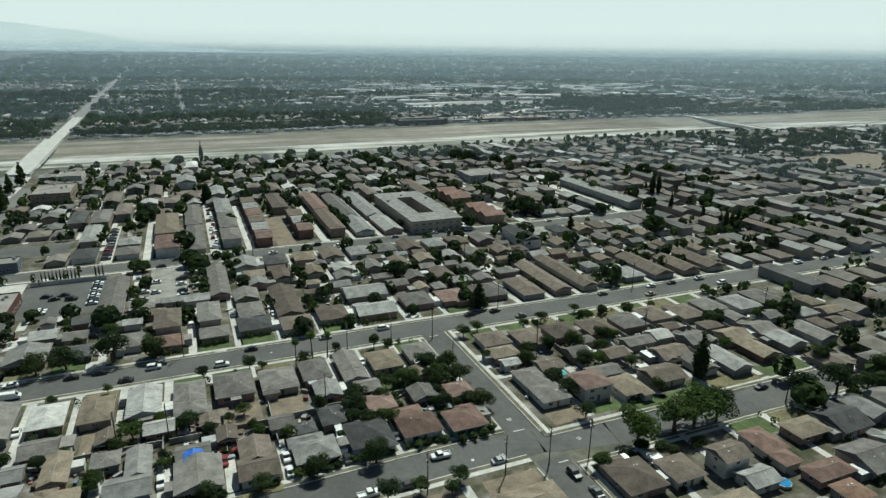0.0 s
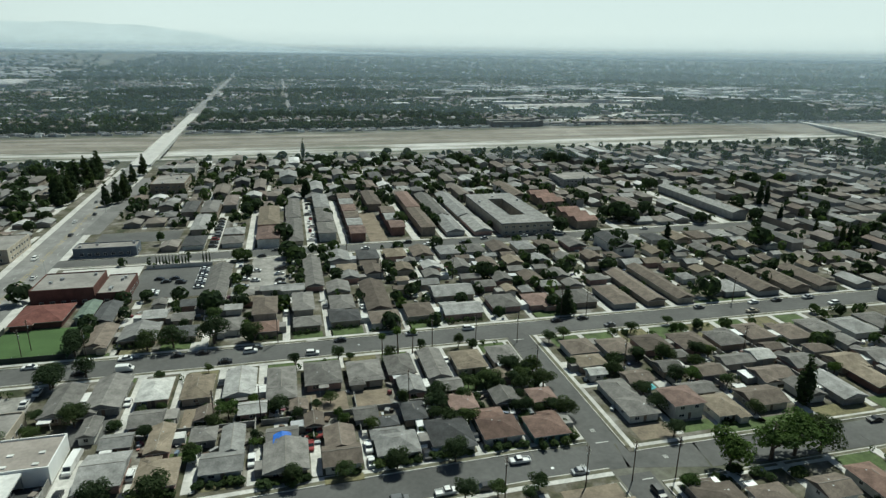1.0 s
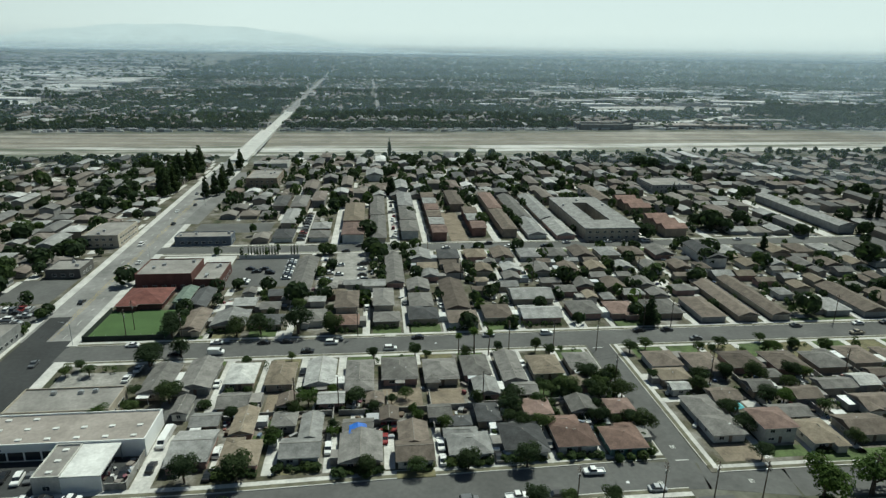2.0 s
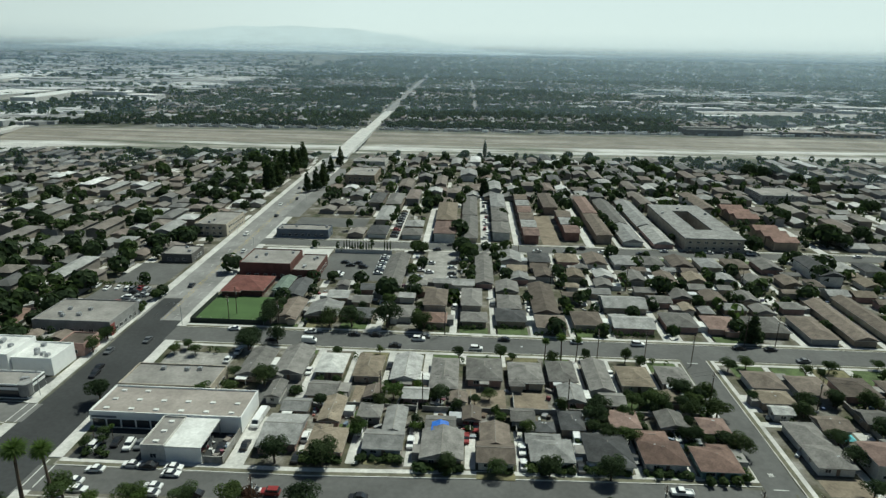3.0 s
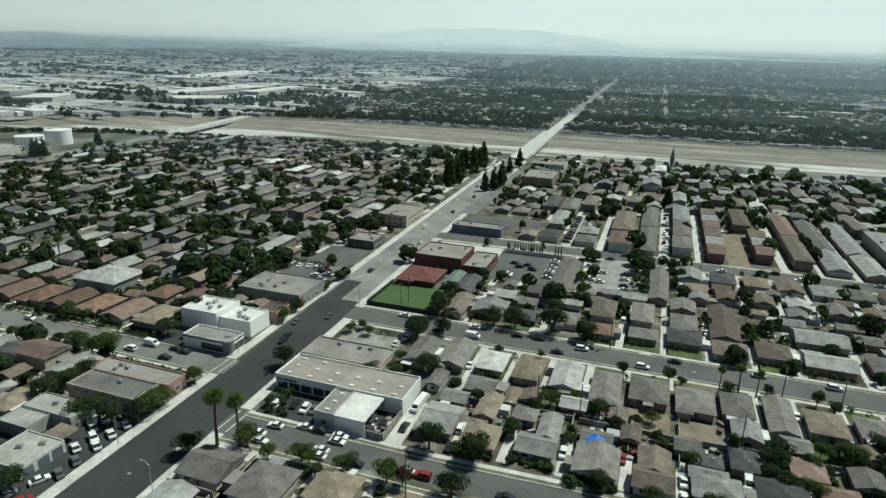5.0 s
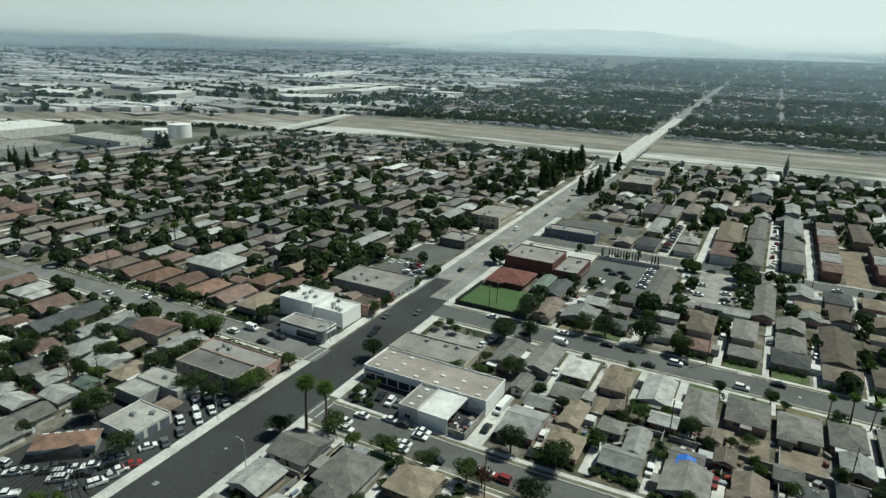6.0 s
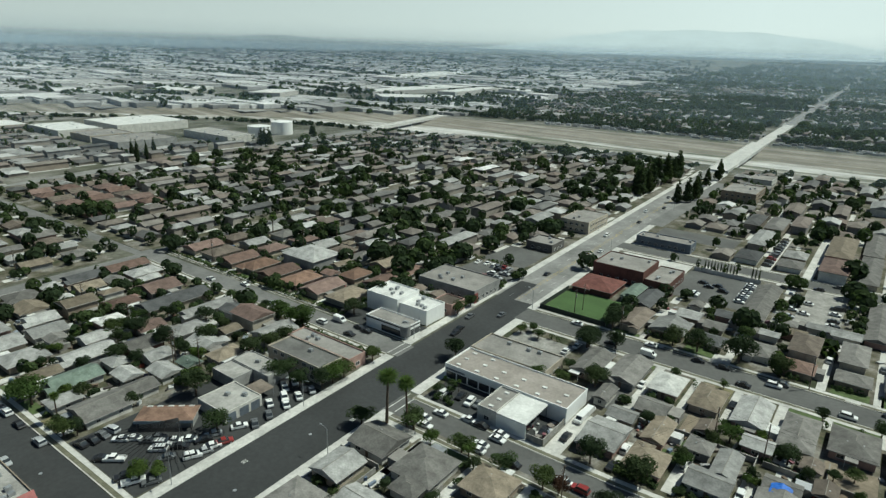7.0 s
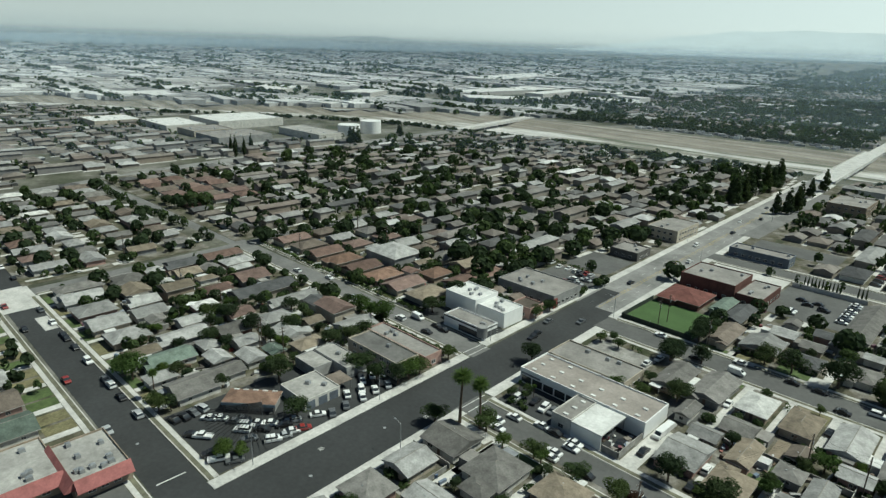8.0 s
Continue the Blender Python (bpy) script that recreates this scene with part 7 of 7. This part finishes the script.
suburb(-105, 700, 336, 600, 13.0, 17.0, 0.97, 1.3)
suburb(-90, 700, 218, 312, 13.5, 18, 0.95, 1.8)
suburb(190, 620, 70, 196, 13.8, 18)
suburb(-280, -138, 222, 596, 12.4, 16.0, 0.97, 2.1, 15)
suburb(-505, -298, 160, 596, 12.4, 16.0, 0.97, 2.1, 12)
suburb(-500, -298, 56, 136, 13, 17, 0.95, 1.6)
suburb(-1000, -525, -150, 300, 13.5, 18, 0.95, 1.6, 8)
suburb(-1100, -860, 100, 340, 13.5, 18, 0.9, 1.6, 8)
suburb(-520, -295, -80, 6, 13.5, 20)
suburb(-560, -525, 300, 400, 13.5, 20)
suburb(700, 1200, 150, 640, 14.5, 20, 0.95, 1.6, 8)
suburb(-650, 1700, 880, 1500, 15, 18, 0.7, 4.0, 6, 0.3)
suburb(-800, 2700, 1500, 2400, 21, 25, 0.55, 4.2, 4, 0.2)
# dark planting along both levees
for k in range(3600):
    x = fr.uniform(-1000, 1300)
    near = k % 4 == 0
    y = river_y(x) + (fr.uniform(-9, 3) if near else fr.uniform(240, 266))
    if abs(x - avenue_x(y)) > 20 and (not near or x < -150 or fr.random() < 0.3) and (near or not 270 < x < 620):
        far_tree(x, y, fr.uniform(3, 5.5) if near else fr.uniform(4, 9), fr.uniform(3, 6), 9, far_leaf)
for k in range(44):
    x = -70 + k * 18 + fr.uniform(-7, 7)
    far_tree(x, river_y(x) + fr.uniform(-6, 4), fr.uniform(5, 9), fr.uniform(3, 4.6), 20, far_leaf)
# the plain beyond, to the horizon
for k in range(17000):
    a, d = radians(fr.uniform(-66, 86)), 1 / fr.uniform(1 / 12000, 1 / 2250)
    x, y = -math.sin(a) * d, math.cos(a) * d
    west = x < west_road(y) + 20
    if (clear(x, y) or west) and y - river_y(x) > 240 and (not west or fr.random() < 0.14):
        size = (d / 2250) ** 0.75
        far_tree(x, y, fr.uniform(5, 9) * size ** 0.3, fr.uniform(9, 24) * size, 4)
for k in range(3400):
    a, d = radians(fr.uniform(-66, 86)), 1 / fr.uniform(1 / 12000, 1 / 2250)
    x, y = -math.sin(a) * d, math.cos(a) * d
    if clear(x, y) and y - river_y(x) > 240:
        size = (d / 2250) ** 0.9
        w, dd = fr.uniform(5, 22) * size, fr.uniform(6, 16) * size
        far_box(far_shed, x - w, y - dd / 2, x + w, y + dd / 2, fr.uniform(4, 8), fr.uniform(-0.2, 0.2))
# warehouses, pale yards and tree belts beyond the channel to the west
far_yard = Shape()


def by_hall(x, y):
    return any(abs(x - hx) < 95 and abs(y - hy) < 110 for hx, hy in HALLS)


for k in range(7600):
    a, d = radians(fr.uniform(17, 87)), 1 / fr.uniform(1 / 11000, 1 / 860)
    x, y = -math.sin(a) * d, math.cos(a) * d
    if x < west_road(y) - 40 and y - river_y(x) > 228 and not by_hall(x, y):
        size = 0.7 + d / 3200
        w, dd = fr.uniform(8, 62) * size, fr.uniform(8, 30) * size
        if k % 5 < 3:
            far_box(far_shed, x - w, y - dd, x + w, y + dd, fr.uniform(3.5, 8), fr.choice((0.0, 0.05, -0.12, 0.2)))
        else:
            far_box(far_yard, x - w * 1.2, y - dd * 1.2, x + w * 1.2, y + dd * 1.2, 0.1 + 0.004 * (k % 100), 0.05)
        for _ in range(k % 2):
            far_tree(x + fr.uniform(-1, 1) * (w + 18), y + fr.choice((-1, 1)) * (dd + fr.uniform(6, 20)), fr.uniform(4, 11), fr.uniform(4, 9) * size, 8)
for k in range(210):
    a, d = radians(fr.uniform(17, 87)), 1 / fr.uniform(1 / 8000, 1 / 900)
    x, y = -math.sin(a) * d, math.cos(a) * d
    if x < west_road(y) - 60 and y - river_y(x) > 270:
        size = 0.7 + d / 3000
        for i in range(fr.randint(6, 22)):
            far_tree(x + i * fr.uniform(8, 12) * size, y + fr.uniform(-6, 6), fr.uniform(7, 15), fr.uniform(6, 11) * size, 9)
# scattered large pale roofs among the far houses
for k in range(260):
    a, d = radians(fr.uniform(-66, 20)), 1150 + 2400 * fr.random()
    x, y = -math.sin(a) * d, math.cos(a) * d
    if clear(x, y, 12) and x > west_road(y) + 60 and y - river_y(x) > 280:
        w, dd = fr.uniform(10, 34), fr.uniform(6, 14)
        far_box(far_shed, x - w, y - dd, x + w, y + dd, fr.uniform(4, 8), fr.uniform(-0.15, 0.15))
for k in range(150):
    x, y = fr.uniform(380, 1500), fr.uniform(1270, 1900)
    if clear(x, y, 12):
        w, dd = fr.uniform(14, 46), fr.uniform(8, 18)
        far_box(far_shed, x - w, y - dd, x + w, y + dd, fr.uniform(5, 9), fr.uniform(-0.1, 0.1))
# garden trees of the western blocks
for x0, x1, y0, y1, count in ((-475, -292, 54, 133, 330), (-275, -160, 56, 140, 60), (-278, -135, 157, 250, 190), (-490, -190, -5, 36, 240), (-100, 330, 212, 312, 260), (-105, 300, 327, 600, 260), (200, 420, 70, 196, 260)):
    for _ in range(count):
        x, y = fr.uniform(x0, x1), fr.uniform(y0, y1)
        if clear(x, y) and open_lot(x, y, 2.4, 2.4):
            far_tree(x, y, fr.uniform(2.5, 6.5), fr.uniform(1.6, 3.4), 16)
# a tree belt round the bare field by the eastern levee
for k in range(120):
    x, y = fr.choice(((fr.uniform(560, 760), fr.uniform(470, 560)), (fr.uniform(700, 1000), fr.uniform(480, 600))))
    far_tree(x, y, fr.uniform(7, 13), fr.uniform(6, 10), 40, far_leaf, 0.5)
# woods about the freeway
for k in range(420):
    x, y = fr.uniform(660, 1020), fr.gauss(1090, 60)
    if clear(x, y) and k % 5 < 3:
        far_tree(x, y, fr.uniform(9, 17), fr.uniform(9, 16), 16, far_leaf, 0.7)
# street trees along the western cross streets
for k in range(64):
    y = 160 + k * 6.5 + fr.uniform(-2, 2)
    far_tree(-281 - 0.028 * y - 5 + fr.choice((-7.5, 7.5)) + fr.uniform(-1, 1), y, fr.uniform(4, 8.5), fr.uniform(3.5, 6), 60, None, 0.45)
for k in range(30):
    x = -476 + k * 6.2 + fr.uniform(-2, 2)
    far_tree(x, 144 + 0.04 * (x + 380) + fr.choice((-8, 9)), fr.uniform(4, 8), fr.uniform(3.5, 5.5), 60, None, 0.45)
# the garden trees farther off
for kind, x, y, h, wide in OUTLYING:
    far_tree(x, y, h, wide, 80 if kind != "shrub" else 26, far_leaf2 if kind != "dark" else far_leaf, 0.42)
# large old trees massed in the western blocks and by the levee
for x0, x1, y0, y1, count, size in ((-280, -140, 250, 592, 500, 1.1), (-215, -137, 198, 345, 130, 1.05), (-505, -298, 260, 592, 240, 1.08), (-505, -298, 150, 260, 60, 0.9), (-1000, -525, 60, 300, 90, 1.0), (-470, -298, 54, 134, 90, 0.85), (-279, -160, 156, 250, 60, 0.9), (-100, 420, 325, 600, 270, 1.1), (-60, 420, 212, 320, 90, 0.95), (420, 1100, 120, 620, 520, 1.15), (120, 620, 70, 330, 90, 1.0)):
    for _ in range(count):
        x, y = fr.uniform(x0, x1), fr.uniform(y0, y1)
        if fr.random() < 0.25 + 1.1 * woods(x, y) and clear(x, y) and in_view(x, y) and (open_lot(x, y, 1.6, 1.6) or fr.random() < 0.22):
            h = fr.uniform(5.5, 10.5) * size
            far_tree(x, y, h, h * fr.uniform(0.62, 0.95), 60 if y < 420 else 40, None, 0.5)
# paved yards and parking strips between the houses
for x0, x1, y0, y1, count in ((-275, -158, 56, 141, 260), (-279, -160, 157, 250, 220), (-475, -292, 54, 134, 380), (-490, -300, 160, 590, 700), (-278, -140, 225, 590, 600), (-95, 330, 212, 312, 420), (-100, 420, 328, 600, 700), (88, 230, 143, 172, 90), (-50, 72, 146, 172, 70)):
    for _ in range(count):
        x, y, w, d = fr.uniform(x0, x1), fr.uniform(y0, y1), fr.uniform(1.6, 5.5), fr.uniform(2, 9)
        if clear(x, y) and open_lot(x, y, w, d):
            far_pave.box(x - w / 2, y - d / 2, 0.1, x + w / 2, y + d / 2, 0.172 + 0.0001 * fr.randrange(60))
# dark trees in front of the open ground, and a hedge along the levee road
for k in range(70):
    x, y = fr.uniform(300, 640), fr.gauss(1088, 14)
    far_tree(x, y, fr.uniform(4, 8), fr.uniform(8, 14), 14, far_leaf, 0.7)
for k in range(300):
    x = fr.uniform(-96, 300)
    far_tree(x, 884 + 0.05 * x + fr.uniform(-4, 4), fr.uniform(6, 9), fr.uniform(6, 9), 12, far_leaf, 0.8)
# groves that darken the far plain
for k in range(150):
    a, d = radians(fr.uniform(-66, 14)), 1 / fr.uniform(1 / 3600, 1 / 930)
    x, y = -math.sin(a) * d, math.cos(a) * d
    size = d / 1100
    for _ in range(fr.randint(5, 14)):
        tx, ty = x + fr.gauss(0, 26) * size, y + fr.gauss(0, 16) * size
        if clear(tx, ty) and ty - river_y(tx) > 262:
            far_tree(tx, ty, fr.uniform(8, 14), fr.uniform(8, 16) * size, 12, far_leaf, 0.75)
# trucks and cars on the levee road
for k in range(420):
    x = fr.uniform(-420, 1100)
    y = river_y(x) + fr.uniform(216, 236)
    if abs(x - avenue_x(y)) > 16:
        far_shed.box(x - fr.uniform(1.5, 6), y - 1.2, 0, x + fr.uniform(1.5, 6), y + 1.2, fr.uniform(1.5, 3.4))

structure("distant_yards", far_yard, island_surface("mixed_paving", [(0.0, (0.12, 0.12, 0.12)), (0.5, (0.24, 0.24, 0.23)), (1.0, (0.4, 0.4, 0.39))]), "pale paved yards between distant warehouses", "yards", "stuff")
structure("outlying_house_roofs", far_roofs, [ROOFS[k] for k in ROOF_KEYS], "low house roofs in greys, browns and reds", "houses", "stuff")
structure("outlying_house_walls", far_walls, [STUCCO[k] for k in WALL_KEYS], "stucco walls of low houses", "houses", "stuff")
structure("distant_house_roofs", far_roof, ROOF_MIX, "many low house roofs in greys and browns", "houses", "stuff")
structure("distant_house_walls", far_wall, WALL_MIX, "walls of many low stucco houses", "houses", "stuff")
structure("distant_warehouses", far_shed, SHED_MIX, "pale flat warehouse roofs in the distance", "warehouses", "stuff")
structure("distant_trees", far_leaf, LEAF_DARK, "dark green tree crowns among distant houses", "trees", "stuff")
structure("distant_light_trees", far_leaf2, LEAF, "green tree crowns among distant houses", "trees", "stuff")
structure("distant_driveways", far_pave, CONCRETE, "pale driveways between distant houses", "driveways", "stuff")


# ==== long sheds on the far levee ====
def levee_shed(x0, y0, x1, y1, h, wall, roof):
    ob = thing("levee_shed", "long flat-roofed shed on the far levee", "shed")
    part("wall", Shape().box(x0, y0, -0.2, x1, y1, h), wall, ob)
    part("roof", Shape().box(x0 - 0.6, y0 - 0.6, h, x1 + 0.6, y1 + 0.6, h + 0.5), roof, ob)
    for k in range(int((x1 - x0) / 9)):
        part("bay_door", Shape().box(x0 + 2.5 + k * 9, y0 - 0.15, 0.1, x0 + 7.5 + k * 9, y0 - 0.02, h * 0.62), FLAT_DARK, ob)


levee_shed(284, 852, 352, 888, 7.5, STUCCO["dark"], FLAT_PALE)
levee_shed(362, 866, 408, 892, 4.0, STUCCO["dark"], FLAT_PALE)
levee_shed(416, 866, 470, 894, 5.0, STUCCO["dark"], FLAT_WARM)
levee_shed(480, 866, 545, 892, 4.5, STUCCO["tan"], FLAT_WARM)
structure("open_ground", Shape().box(410, 1146, 0.1, 725, 1240, 0.24), CONCRETE_DIRTY, "pale open ground beside the freeway", "field")


# ==== haze sheets and painted horizon ====
def ring(radius, low, high, a0=-80, a1=100, steps=60):
    s = Shape()
    for k in range(steps):
        p, q = (radians(a0 + (a1 - a0) * (k + j) / steps) for j in (0, 1))
        s.add([(-math.sin(p) * radius, math.cos(p) * radius, low), (-math.sin(q) * radius, math.cos(q) * radius, low), (-math.sin(q) * radius, math.cos(q) * radius, high), (-math.sin(p) * radius, math.cos(p) * radius, high)], [(0, 1, 2, 3)])
    return s


# upright rings of tinted translucent sheet, added to stand in for haze
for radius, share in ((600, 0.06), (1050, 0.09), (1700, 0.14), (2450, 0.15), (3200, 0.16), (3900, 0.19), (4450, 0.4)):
    structure("backdrop_haze", ring(radius, -8, 330), haze_sheet("imitation_haze", share), "translucent sheet imitating thin bright summer haze over the distance", "haze")
structure("backdrop_horizon", ring(4750, -30, 800, -180, 180, 120), HORIZON, "glowing backdrop with haze and sky brightness painted along the horizon", "backdrop")
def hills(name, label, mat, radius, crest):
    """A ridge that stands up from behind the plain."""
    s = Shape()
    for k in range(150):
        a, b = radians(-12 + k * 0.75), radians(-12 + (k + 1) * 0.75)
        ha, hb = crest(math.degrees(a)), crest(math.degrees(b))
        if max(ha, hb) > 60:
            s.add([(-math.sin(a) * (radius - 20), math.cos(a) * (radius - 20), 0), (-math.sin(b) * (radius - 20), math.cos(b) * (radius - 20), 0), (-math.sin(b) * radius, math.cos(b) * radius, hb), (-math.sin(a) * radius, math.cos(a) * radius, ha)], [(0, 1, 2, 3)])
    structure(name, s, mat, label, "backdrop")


hills("backdrop_hills", "low hills on the horizon with haze painted into their glow", HILL, 4690, lambda a: 84 + 38 * math.exp(-((a - 62) / 16) ** 4) * 0.5 + 12 * math.exp(-((a - 71) / 9) ** 2) + 46 * math.exp(-((a - 50.5) / 5.5) ** 2) + 26 * math.exp(-((a - 38) / 8) ** 2) + 3 * math.sin(a * 0.9) + 2 * math.sin(a * 2.3))
hills("backdrop_ridge", "far ridge with haze painted into its faint glow", HILL_FAR, 4725, lambda a: 90 + 163 * math.exp(-abs((a - 15.5) / 13.5) ** 2.6) + 4 * math.sin(a * 1.3))
